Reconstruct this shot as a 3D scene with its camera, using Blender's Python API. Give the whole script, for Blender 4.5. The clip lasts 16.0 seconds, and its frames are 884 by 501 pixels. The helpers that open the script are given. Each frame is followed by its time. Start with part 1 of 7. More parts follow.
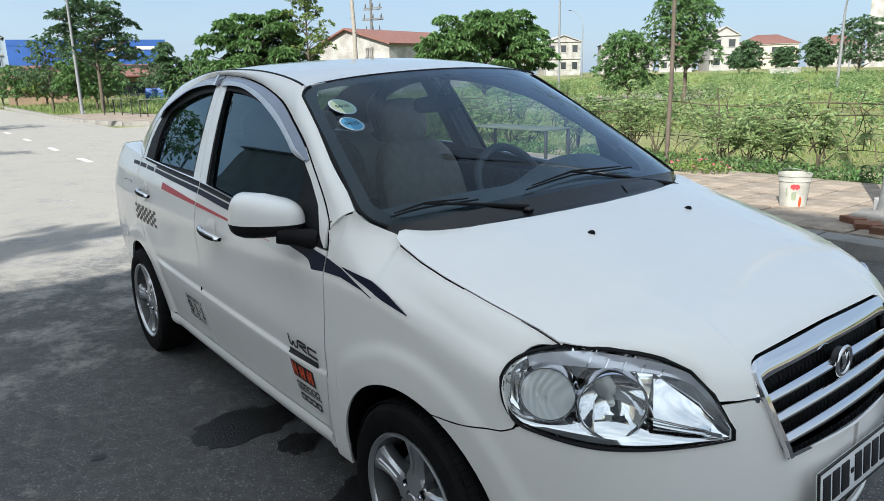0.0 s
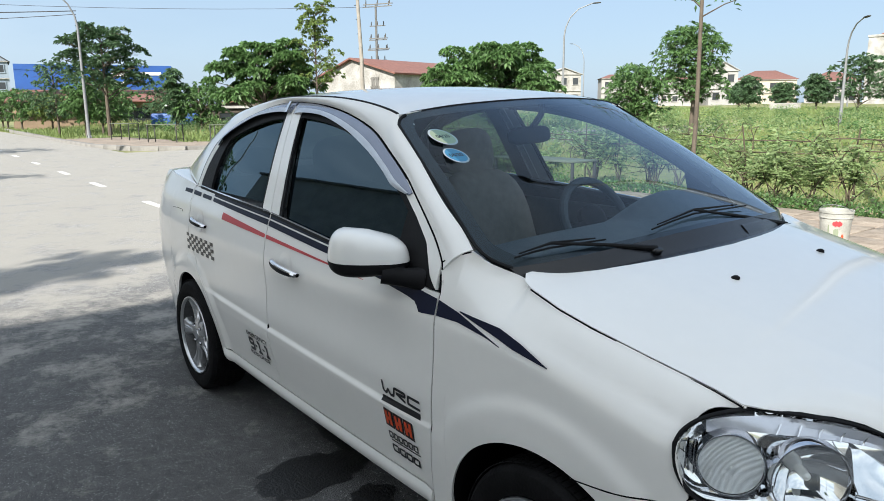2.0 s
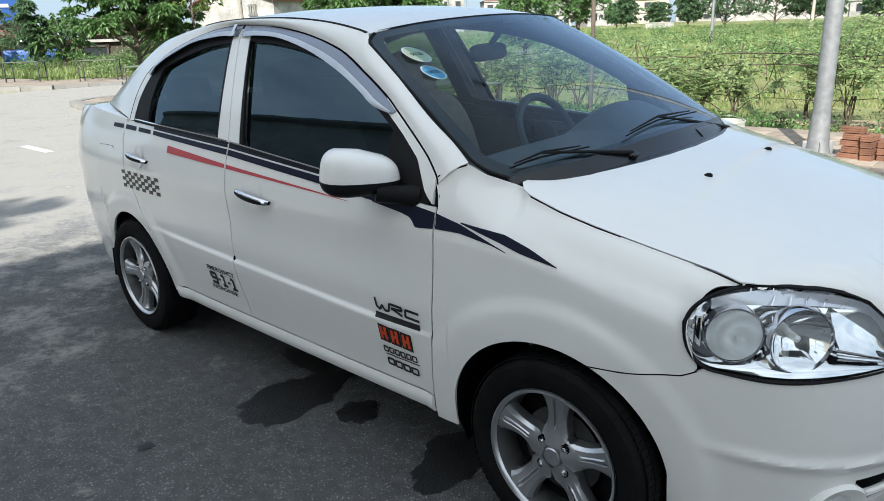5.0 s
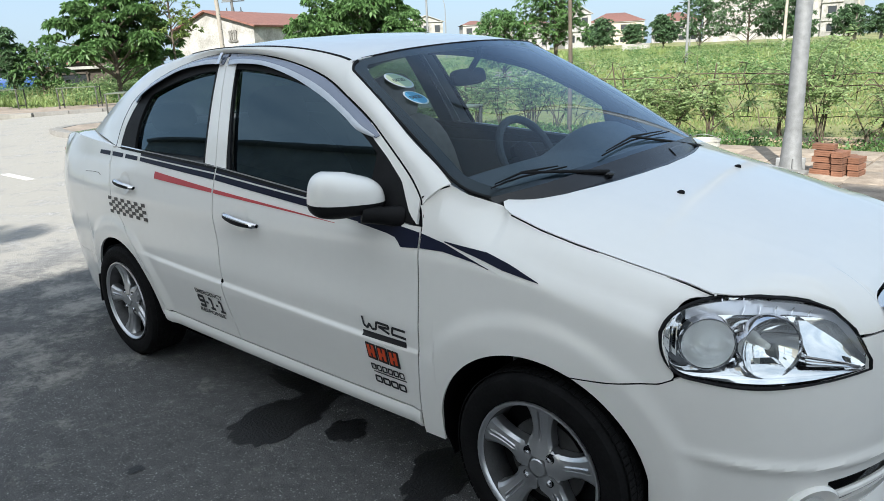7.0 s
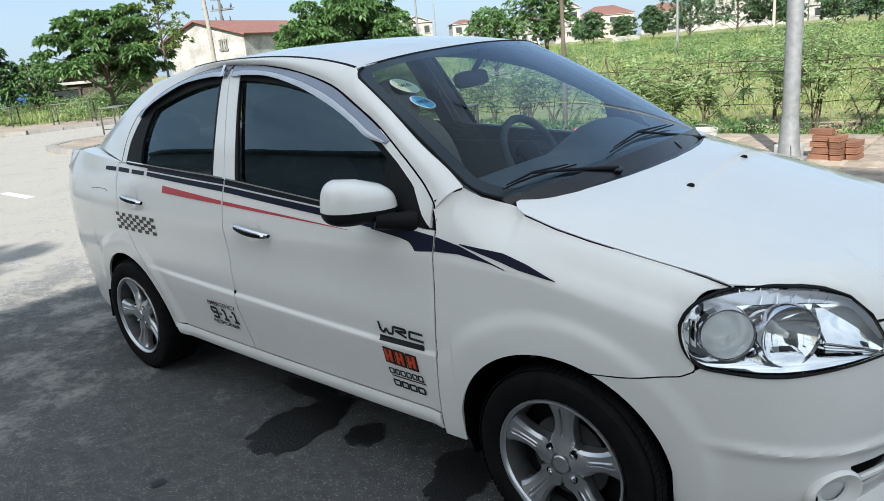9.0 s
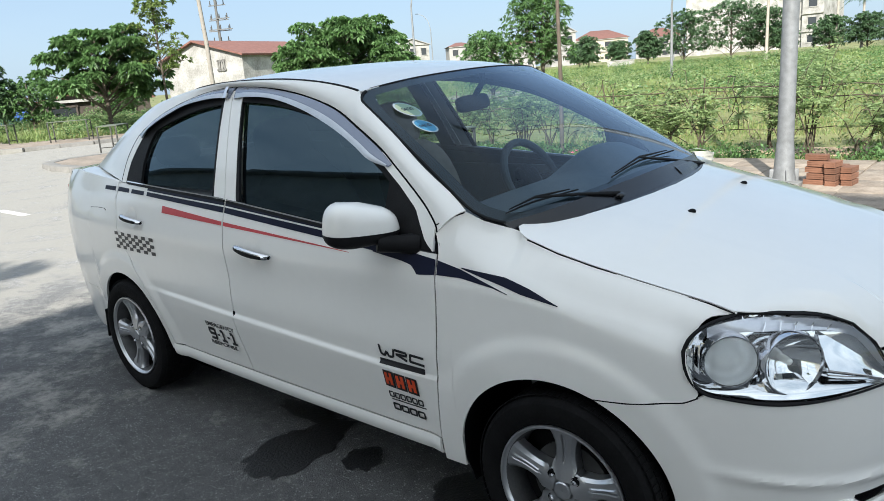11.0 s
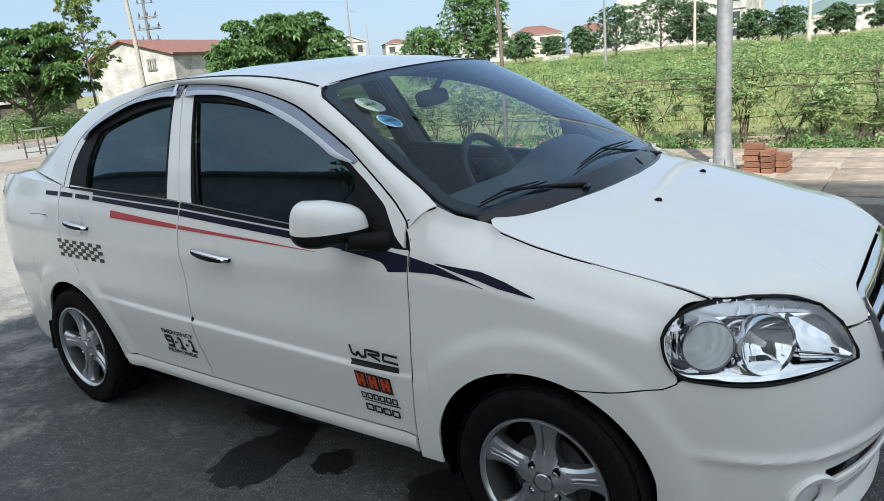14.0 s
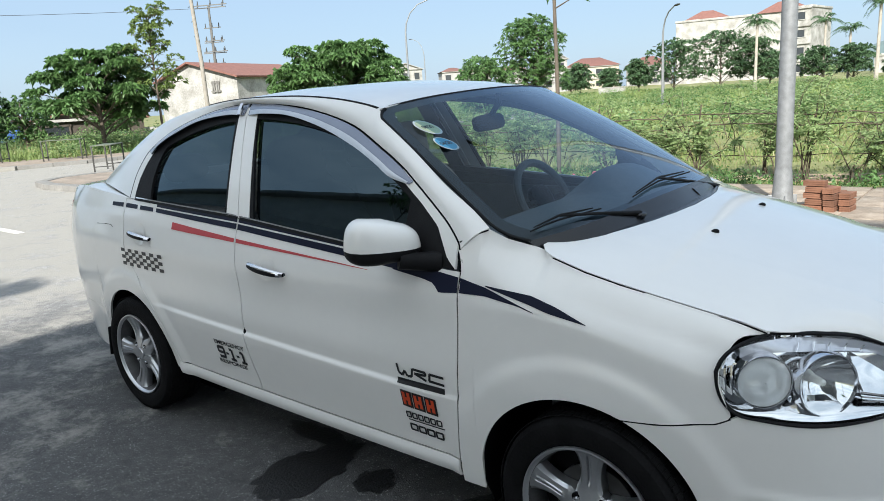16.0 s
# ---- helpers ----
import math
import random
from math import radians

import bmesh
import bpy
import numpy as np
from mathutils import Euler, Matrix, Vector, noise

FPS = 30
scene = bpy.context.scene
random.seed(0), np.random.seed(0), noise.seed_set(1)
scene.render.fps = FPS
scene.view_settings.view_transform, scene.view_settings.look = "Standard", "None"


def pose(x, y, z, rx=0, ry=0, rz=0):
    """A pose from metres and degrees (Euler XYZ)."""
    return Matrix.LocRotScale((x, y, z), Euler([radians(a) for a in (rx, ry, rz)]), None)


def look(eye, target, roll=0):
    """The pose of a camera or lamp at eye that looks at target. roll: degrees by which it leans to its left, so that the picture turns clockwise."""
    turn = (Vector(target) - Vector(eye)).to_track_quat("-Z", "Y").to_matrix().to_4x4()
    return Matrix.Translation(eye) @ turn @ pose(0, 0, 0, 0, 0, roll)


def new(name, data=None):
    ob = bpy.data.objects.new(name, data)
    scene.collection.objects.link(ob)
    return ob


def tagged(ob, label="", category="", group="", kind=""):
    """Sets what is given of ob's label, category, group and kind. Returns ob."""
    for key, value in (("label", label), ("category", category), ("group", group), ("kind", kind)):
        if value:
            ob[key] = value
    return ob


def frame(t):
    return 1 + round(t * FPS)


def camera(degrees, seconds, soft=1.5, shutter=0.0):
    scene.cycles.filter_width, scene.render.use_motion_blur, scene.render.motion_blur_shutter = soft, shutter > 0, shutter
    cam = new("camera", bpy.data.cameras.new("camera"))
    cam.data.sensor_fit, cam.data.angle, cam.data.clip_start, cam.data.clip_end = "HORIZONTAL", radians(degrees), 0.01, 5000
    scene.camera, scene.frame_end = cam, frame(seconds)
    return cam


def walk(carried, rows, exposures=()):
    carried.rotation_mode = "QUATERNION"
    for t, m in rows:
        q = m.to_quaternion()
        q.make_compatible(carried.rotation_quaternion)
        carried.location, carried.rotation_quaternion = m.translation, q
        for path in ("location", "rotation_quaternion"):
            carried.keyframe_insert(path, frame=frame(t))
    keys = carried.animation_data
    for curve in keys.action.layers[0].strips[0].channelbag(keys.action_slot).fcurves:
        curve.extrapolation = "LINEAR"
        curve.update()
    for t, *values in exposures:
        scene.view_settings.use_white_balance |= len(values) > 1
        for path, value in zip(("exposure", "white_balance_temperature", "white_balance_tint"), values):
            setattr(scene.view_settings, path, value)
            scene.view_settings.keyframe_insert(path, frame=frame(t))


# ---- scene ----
cam = camera(64.1, 16.0, 0.4)
PATH = [
    (0, (2.682, -1.774, 1.44), (1.144, -0.589, 0.961), -1.4),
    (0.5, (2.637, -1.878, 1.447), (1.055, -0.734, 1.014), -0.2),
    (1, (2.551, -1.907, 1.435), (0.944, -0.787, 1.032), 0.2),
    (1.5, (2.408, -1.917, 1.435), (0.843, -0.729, 1.06), -0.3),
    (2, (2.331, -1.941, 1.443), (0.784, -0.738, 1.043), -0.5),
    (2.5, (2.256, -2.004, 1.447), (0.792, -0.723, 0.983), -1.7),
    (3, (2.199, -2.077, 1.438), (0.785, -0.76, 0.922), -2.7),
    (3.5, (2.149, -2.137, 1.43), (0.785, -0.781, 0.881), -2.7),
    (4, (2.125, -2.172, 1.422), (0.808, -0.778, 0.856), -1.7),
    (4.2, (2.124, -2.175, 1.419), (0.822, -0.775, 0.832), -1.7),
    (6.3, (2.33, -2.261, 1.418), (1.001, -0.889, 0.826), -2.4),
    (6.5, (2.318, -2.257, 1.415), (1.003, -0.864, 0.84), -2.2),
    (7, (2.233, -2.258, 1.429), (0.947, -0.825, 0.891), -2.6),
    (7.5, (2.203, -2.3, 1.442), (0.876, -0.885, 0.957), -3.5),
    (8, (2.215, -2.308, 1.442), (0.892, -0.906, 0.909), -4.6),
    (8.5, (2.228, -2.308, 1.449), (0.914, -0.894, 0.927), -5.7),
    (9, (2.207, -2.298, 1.445), (0.923, -0.862, 0.906), -5.0),
    (9.5, (2.204, -2.307, 1.455), (0.921, -0.856, 0.954), -5.4),
    (9.7, (2.208, -2.311, 1.456), (0.915, -0.867, 0.965), -5.1),
    (11.8, (2.18, -2.305, 1.454), (0.907, -0.84, 0.97), -4.1),
    (12, (2.193, -2.303, 1.459), (0.901, -0.85, 0.99), -5.4),
    (12.5, (2.196, -2.302, 1.457), (0.937, -0.815, 1.005), -3.9),
    (13, (2.169, -2.299, 1.454), (0.935, -0.798, 0.978), -2.7),
    (13.5, (2.139, -2.313, 1.451), (0.964, -0.764, 0.983), -3.9),
    (14, (2.106, -2.343, 1.452), (0.955, -0.787, 0.947), -5.1),
    (14.5, (2.092, -2.344, 1.456), (0.846, -0.84, 1.025), -6.2),
    (15, (2.103, -2.349, 1.447), (0.846, -0.857, 1.007), -5.7),
    (15.5, (2.099, -2.355, 1.441), (0.845, -0.867, 0.981), -4.2),
    (16, (2.105, -2.36, 1.44), (0.84, -0.869, 1.019), -3.6),
]
walk(cam, [(t, look(eye, target, roll)) for t, eye, target, roll in PATH],
     [(0.0, 1.04, 6400, 9), (1.0, 1.06, 6400, 9), (2.0, 1.11, 6500, 10), (3.0, 1.08, 6400, 9), (4.0, 1.11, 6400, 9), (6.5, 1.21, 6400, 9), (8.5, 1.18, 6400, 9), (12.5, 1.13, 6400, 9), (15.0, 1.09, 6400, 9), (16.0, 1.12, 6400, 9)])

# ---- light ----
world = bpy.data.worlds.new("world")
scene.world = world
world.use_nodes = True
SUN_DIR = Vector((0.45, -0.89, 0.70)).normalized()      # towards the sun
sky = world.node_tree.nodes.new("ShaderNodeTexSky")
sky.sky_type, sky.sun_disc = "NISHITA", False
sky.sun_elevation = math.asin(SUN_DIR.z)
sky.sun_rotation = math.atan2(SUN_DIR.x, SUN_DIR.y)
sky.air_density, sky.dust_density, sky.ozone_density = 1.0, 1.0, 2.0
back = world.node_tree.nodes["Background"]
back.inputs[1].default_value = 0.10
haze = world.node_tree.nodes.new("ShaderNodeMix")          # thin high haze evens out the sky
haze.data_type = "RGBA"
haze.inputs["Factor"].default_value = 0.82
wn, wl = world.node_tree.nodes, world.node_tree.links
tone, dot, way = wn.new("ShaderNodeMix"), wn.new("ShaderNodeVectorMath"), wn.new("ShaderNodeTexCoord")
tone.data_type, dot.operation = "RGBA", "DOT_PRODUCT"       # whiter and brighter towards the sun
dot.inputs[1].default_value = SUN_DIR
wl.new(way.outputs["Generated"], dot.inputs[0])
ease = wn.new("ShaderNodeMapRange")
ease.interpolation_type = "SMOOTHSTEP"
ease.inputs["From Min"].default_value, ease.inputs["From Max"].default_value = -0.75, 1.0
wl.new(dot.outputs["Value"], ease.inputs["Value"])
wl.new(ease.outputs[0], tone.inputs["Factor"])
wisp, stretch, veil = wn.new("ShaderNodeTexNoise"), wn.new("ShaderNodeVectorMath"), wn.new("ShaderNodeMix")
veil.data_type, stretch.operation = "RGBA", "MULTIPLY"       # thin clouds on that side
stretch.inputs[1].default_value = (1.0, 1.0, 3.0)
wisp.inputs["Scale"].default_value, wisp.inputs["Detail"].default_value = 4.0, 5
wl.new(way.outputs["Generated"], stretch.inputs[0])
wl.new(stretch.outputs[0], wisp.inputs["Vector"])
spread = wn.new("ShaderNodeMapRange")
spread.inputs["From Min"].default_value, spread.inputs["From Max"].default_value = 0.38, 0.62
wl.new(wisp.outputs[0], spread.inputs["Value"])
wl.new(spread.outputs[0], veil.inputs["Factor"])
veil.inputs["A"].default_value, veil.inputs["B"].default_value = (4.3, 4.9, 5.3, 1), (7.1, 7.5, 7.6, 1)
wl.new(veil.outputs["Result"], tone.inputs["B"])
deep, split, rise = wn.new("ShaderNodeMix"), wn.new("ShaderNodeSeparateXYZ"), wn.new("ShaderNodeMapRange")
deep.data_type, rise.interpolation_type = "RGBA", "SMOOTHSTEP"      # deeper blue overhead, away from the sun
rise.inputs["From Min"].default_value, rise.inputs["From Max"].default_value = 0.20, 0.62
wl.new(way.outputs["Generated"], split.inputs[0])
wl.new(split.outputs["Z"], rise.inputs["Value"])
wl.new(rise.outputs[0], deep.inputs["Factor"])
deep.inputs["A"].default_value, deep.inputs["B"].default_value = (2.10, 2.85, 3.78, 1), (1.15, 1.95, 3.25, 1)
wl.new(deep.outputs["Result"], tone.inputs["A"])
wl.new(tone.outputs["Result"], haze.inputs["B"])
world.node_tree.links.new(sky.outputs[0], haze.inputs["A"])
world.node_tree.links.new(haze.outputs["Result"], back.inputs[0])
sun = new("sun", bpy.data.lights.new("sun", "SUN"))
sun.data.energy, sun.data.angle, sun.data.color = 4.4, radians(0.55), (1.0, 0.95, 0.86)
sun.matrix_world = look((0, 0, 30), Vector((0, 0, 30)) - SUN_DIR)



# ---- materials ----
def nodes_of(name):
    m = bpy.data.materials.new(name)
    m.use_nodes = True
    nt = m.node_tree
    return m, nt, nt.nodes["Principled BSDF"]


def mat(name, base, rough=0.6, metal=0.0, var=0.0, scale=8.0, bump=0.0, bump_scale=60.0, coat=0.0, second=None, rand=0.0, island=0.0, sheen=0.0):
    """A surface with two scales of variation in colour, and fine relief."""
    m, nt, p = nodes_of(name)
    p.inputs["Base Color"].default_value = (*base, 1)
    p.inputs["Roughness"].default_value = rough
    p.inputs["Metallic"].default_value = metal
    p.inputs["Coat Weight"].default_value = coat
    p.inputs["Coat Roughness"].default_value = 0.09
    co = nt.nodes.new("ShaderNodeTexCoord")
    last = None
    if var or second:
        n1, n2 = nt.nodes.new("ShaderNodeTexNoise"), nt.nodes.new("ShaderNodeTexNoise")
        n1.inputs["Scale"].default_value, n1.inputs["Detail"].default_value = scale, 4
        n2.inputs["Scale"].default_value, n2.inputs["Detail"].default_value = scale * 9, 3
        for n in (n1, n2):
            nt.links.new(co.outputs["Object"], n.inputs["Vector"])
        add = nt.nodes.new("ShaderNodeMath")
        add.operation = "MULTIPLY_ADD"
        nt.links.new(n2.outputs[0], add.inputs[0])
        add.inputs[1].default_value = 0.5
        nt.links.new(n1.outputs[0], add.inputs[2])
        ramp = nt.nodes.new("ShaderNodeMapRange")
        ramp.inputs["From Min"].default_value, ramp.inputs["From Max"].default_value = 0.5, 1.0
        nt.links.new(add.outputs[0], ramp.inputs["Value"])
        mix = nt.nodes.new("ShaderNodeMix")
        mix.data_type = "RGBA"
        a = [c * (1 - var) for c in base]
        b = second or [min(1, c * (1 + var)) for c in base]
        mix.inputs["A"].default_value, mix.inputs["B"].default_value = (*a, 1), (*b, 1)
        nt.links.new(ramp.outputs[0], mix.inputs["Factor"])
        last = mix.outputs["Result"]
    if rand or island:
        hsv = nt.nodes.new("ShaderNodeHueSaturation")
        if last:
            nt.links.new(last, hsv.inputs["Color"])
        else:
            hsv.inputs["Color"].default_value = (*base, 1)
        if island:
            src = nt.nodes.new("ShaderNodeNewGeometry").outputs["Random Per Island"]
        else:
            src = nt.nodes.new("ShaderNodeObjectInfo").outputs["Random"]
        k = rand or island
        r = nt.nodes.new("ShaderNodeMapRange")
        r.inputs["To Min"].default_value, r.inputs["To Max"].default_value = 1 - k, 1 + k
        nt.links.new(src, r.inputs["Value"])
        nt.links.new(r.outputs[0], hsv.inputs["Value"])
        last = hsv.outputs[0]
    if last:
        nt.links.new(last, p.inputs["Base Color"])
    if bump:
        nb = nt.nodes.new("ShaderNodeTexNoise")
        nb.inputs["Scale"].default_value, nb.inputs["Detail"].default_value = bump_scale, 4
        nt.links.new(co.outputs["Object"], nb.inputs["Vector"])
        bn = nt.nodes.new("ShaderNodeBump")
        bn.inputs["Strength"].default_value, bn.inputs["Distance"].default_value = bump, 0.01
        nt.links.new(nb.outputs[0], bn.inputs["Height"])
        nt.links.new(bn.outputs[0], p.inputs["Normal"])
    return m


def pane(name, tint, gloss=0.08, rough=0.0, sheen=(1, 1, 1), steep=5.0):
    """Thin glass: what lies behind is seen through the tint, with a Fresnel gloss."""
    m, nt, p = nodes_of(name)
    nt.nodes.remove(p)
    tr, gl, lw, mx = (nt.nodes.new("ShaderNode" + k) for k in ("BsdfTransparent", "BsdfGlossy", "LayerWeight", "MixShader"))
    tr.inputs[0].default_value = (*tint, 1)
    gl.inputs["Roughness"].default_value = rough
    gl.inputs["Color"].default_value = (*sheen, 1)
    lw.inputs["Blend"].default_value = 0.5
    pw, ma = nt.nodes.new("ShaderNodeMath"), nt.nodes.new("ShaderNodeMath")
    pw.operation, ma.operation = "POWER", "MULTIPLY_ADD"
    nt.links.new(lw.outputs["Facing"], pw.inputs[0])
    pw.inputs[1].default_value = steep
    nt.links.new(pw.outputs[0], ma.inputs[0])
    ma.inputs[1].default_value, ma.inputs[2].default_value = 1 - gloss, gloss
    nt.links.new(ma.outputs[0], mx.inputs[0])
    nt.links.new(tr.outputs[0], mx.inputs[1])
    nt.links.new(gl.outputs[0], mx.inputs[2])
    nt.links.new(mx.outputs[0], nt.nodes["Material Output"].inputs[0])
    return m


def leafy(name, base, island=0.35, trans=0.35):
    """Leaves: a diffuse front with light that comes through."""
    m = mat(name, base, rough=0.5, island=island)
    nt = m.node_tree
    p = nt.nodes["Principled BSDF"]
    src = p.inputs["Base Color"].links[0].from_socket
    tl, mx = nt.nodes.new("ShaderNodeBsdfTranslucent"), nt.nodes.new("ShaderNodeMixShader")
    nt.links.new(src, tl.inputs[0])
    mx.inputs[0].default_value = trans
    nt.links.new(p.outputs[0], mx.inputs[1])
    nt.links.new(tl.outputs[0], mx.inputs[2])
    nt.links.new(mx.outputs[0], nt.nodes["Material Output"].inputs[0])
    return m


PAINT = mat("white_car_paint", (0.86, 0.845, 0.81), 0.45, var=0.015, scale=3, coat=1.0)
PAINT.node_tree.nodes["Principled BSDF"].inputs["Coat Roughness"].default_value = 0.07
DARK = mat("black_void", (0.01, 0.01, 0.011), 0.9)
PLASTIC = mat("black_plastic", (0.012, 0.012, 0.013), 0.5, var=0.2, scale=20, bump=0.15, bump_scale=300)
RUBBER = mat("tyre_rubber", (.009, .009, .0095), 0.75, var=0.3, scale=15, bump=0.3, bump_scale=120)
CHROME = mat("chrome", (0.70, 0.70, 0.72), 0.07, 1.0)
ALLOY = mat("alloy_wheel", (0.54, 0.55, 0.57), 0.30, 0.9, var=0.06, scale=12, coat=0.3)
VISOR = mat("silver_visor", (0.20, 0.225, 0.29), 0.22, 0.35, var=0.05, scale=10, coat=0.4)
TINT = pane("tinted_glass", (0.33, 0.39, 0.40), 0.11, 0.0, (0.78, 0.93, 1.0))
TINT_D = pane("dark_tinted_glass", (0.060, 0.078, 0.088), 0.10, 0.0, (0.53, 0.74, 0.88))
BRUSHED = mat("brushed_silver_edge", (0.50, 0.52, 0.55), 0.28, 0.7, var=0.08, scale=20)
CLEAR = pane("windscreen_glass", (0.60, 0.71, 0.76), 0.022, 0.0, (0.76, 0.87, 1.0), 3.8)
LENS = pane("lamp_glass", (0.95, 0.97, 0.98), 0.05)
NAVY = mat("navy_vinyl", (0.009, 0.012, 0.030), 0.4, var=0.1)
RED = mat("red_vinyl", (0.50, 0.055, 0.065), 0.4, var=0.1)
BLACK = mat("black_vinyl", (0.012, 0.012, 0.014), 0.4)
ORANGE = mat("orange_vinyl", (0.62, 0.07, 0.02), 0.4)
SEAT = mat("beige_fabric", (0.30, 0.265, 0.23), 0.85, var=0.12, scale=25, bump=0.3, bump_scale=400)
DASH = mat("grey_dashboard", (0.10, 0.104, 0.112), 0.6, var=0.12, scale=30, bump=0.3, bump_scale=500)
for m_, v_ in ((NAVY, .15), (RUBBER, .06), (PLASTIC, .09), (DARK, .0)):
    m_.node_tree.nodes["Principled BSDF"].inputs["Specular IOR Level"].default_value = v_


# ---- mesh helpers ----
def part(name, bm, material, parent=None, label="", crisp=35):
    """Links a bmesh as one mesh object, under a thing or a part."""
    bm.normal_update()
    for e in bm.edges:
        e.smooth = e.calc_face_angle(0.0) < radians(crisp)
    for f in bm.faces:
        f.smooth = True
    me = bpy.data.meshes.new(name)
    bm.to_mesh(me)
    bm.free()
    me.materials.append(material)
    ob = new(name, me)
    ob.parent = parent
    if label:
        ob["label"] = label
    return ob


def thing(name, at=(0, 0, 0), label="", category="", group="", kind="", rz=0.0):
    ob = new(name)
    ob.matrix_world = pose(*at, 0, 0, rz)
    ob.empty_display_size = 0.1
    return tagged(ob, label, category, group, kind)


def sheet(bm, fn, us, vs, thick=0.0, flip=False, skip=None):
    """A curved sheet fn(u, v) over a grid, with thickness behind its face. skip(i, j) leaves cells open."""
    nu, nv = len(us), len(vs)
    co = np.array([[fn(u, v) for v in vs] for u in us], float)
    du, dv = np.gradient(co, axis=0), np.gradient(co, axis=1)
    n = np.cross(du, dv)
    n /= np.maximum(np.linalg.norm(n, axis=2), 1e-9)[..., None]
    if flip:
        n = -n
    layers = [co] + ([co - n * thick] if thick else [])
    vv = [[[bm.verts.new(p) for p in row] for row in lay] for lay in layers]
    kept = {(i, j) for i in range(nu - 1) for j in range(nv - 1) if not (skip and skip(i, j))}

    def quad(a, b, c, d, turn):
        q = [a, b, c, d] if not turn else [d, c, b, a]
        if len({v.co.to_tuple(6) for v in q}) >= 3:
            try:
                bm.faces.new(q)
            except ValueError:
                pass
    for i, j in kept:
        a = vv[0]
        quad(a[i][j], a[i + 1][j], a[i + 1][j + 1], a[i][j + 1], flip)
        if thick:
            b = vv[1]
            quad(b[i][j], b[i + 1][j], b[i + 1][j + 1], b[i][j + 1], not flip)
            for (p, q, r, s, near) in ((i, j, i + 1, j, (i, j - 1)), (i + 1, j, i + 1, j + 1, (i + 1, j)),
                                       (i + 1, j + 1, i, j + 1, (i, j + 1)), (i, j + 1, i, j, (i - 1, j))):
                if near not in kept:
                    quad(a[p][q], b[p][q], b[r][s], a[r][s], flip)
    loose = [v for v in bm.verts if not v.link_faces]
    for v in loose:
        bm.verts.remove(v)
    return bm


def lin(a, b, n):
    return np.linspace(a, b, n)


def box(bm, c, size, rot=None, bevel=0.0):
    """A block with its middle at c."""
    made = bmesh.ops.create_cube(bm, size=1.0)["verts"]
    bmesh.ops.scale(bm, vec=size, verts=made)
    if bevel:
        edges = list({e for v in made for e in v.link_edges})
        out = bmesh.ops.bevel(bm, geom=edges, offset=bevel, segments=2, profile=0.5, affect="EDGES")
        made = list({v for f in out["faces"] for v in f.verts} | {v for v in made if v.is_valid})
    if rot:
        bmesh.ops.rotate(bm, matrix=Euler([radians(a) for a in rot]).to_matrix(), verts=made)
    bmesh.ops.translate(bm, vec=c, verts=made)
    return bm


def tube(bm, pts, radii, n=8, caps=True):
    """A tapered round bar along a line of points."""
    pts = [Vector(p) for p in pts]
    if not hasattr(radii, "__len__"):
        radii = [radii] * len(pts)
    rings, side = [], None
    for i, p in enumerate(pts):
        d = (pts[min(i + 1, len(pts) - 1)] - pts[max(i - 1, 0)]).normalized()
        if side is None:
            side = d.orthogonal().normalized()
        side = (side - d * side.dot(d)).normalized()
        up = d.cross(side)
        rings.append([bm.verts.new(p + (side * math.cos(a) + up * math.sin(a)) * radii[i]) for a in (2 * math.pi * k / n for k in range(n))])
    for a, b in zip(rings, rings[1:]):
        for k in range(n):
            bm.faces.new((a[k], a[(k + 1) % n], b[(k + 1) % n], b[k]))
    if caps:
        bm.faces.new(rings[0][::-1])
        bm.faces.new(rings[-1])
    return bm


def lathe(bm, profile, n=40, axis="z", centre=(0, 0, 0)):
    """Turns a profile of (radius, height) round an axis."""
    c = Vector(centre)
    rings = []
    for r, h in profile:
        ring = []
        for k in range(n):
            a = 2 * math.pi * k / n
            p = (r * math.cos(a), r * math.sin(a), h) if axis == "z" else (r * math.cos(a), h, r * math.sin(a)) if axis == "y" else (h, r * math.cos(a), r * math.sin(a))
            ring.append(bm.verts.new(c + Vector(p)))
        rings.append(ring)
    for a, b in zip(rings, rings[1:]):
        for k in range(n):
            bm.faces.new((a[k], a[(k + 1) % n], b[(k + 1) % n], b[k]))
    bmesh.ops.recalc_face_normals(bm, faces=bm.faces)
    return bm


def flipped(bm):
    """The same mesh on the other side of the car's middle."""
    other = bm.copy()
    bmesh.ops.scale(other, vec=(1, -1, 1), verts=other.verts)
    bmesh.ops.reverse_faces(other, faces=other.faces)
    return other


def spline(pts, n=12):
    p = np.array(pts, float)
    p = np.vstack([2 * p[0] - p[1], p, 2 * p[-1] - p[-2]])
    out = []
    for i in range(1, len(p) - 2):
        a, b, c, d = p[i - 1:i + 3]
        for k in range(n):
            t = k / n
            out.append(0.5 * (2 * b + (c - a) * t + (2 * a - 5 * b + 4 * c - d) * t * t + (3 * b - a - 3 * c + d) * t ** 3))
    out.append(p[-2])
    return np.array(out)


def along(curve):
    """A function of 0 to 1 along a smooth line through the points."""
    c = spline(curve)
    L = np.r_[0, np.cumsum(np.linalg.norm(np.diff(c, axis=0), axis=1))]
    L /= L[-1]
    return lambda t: np.array([np.interp(t, L, c[:, k]) for k in range(c.shape[1])])


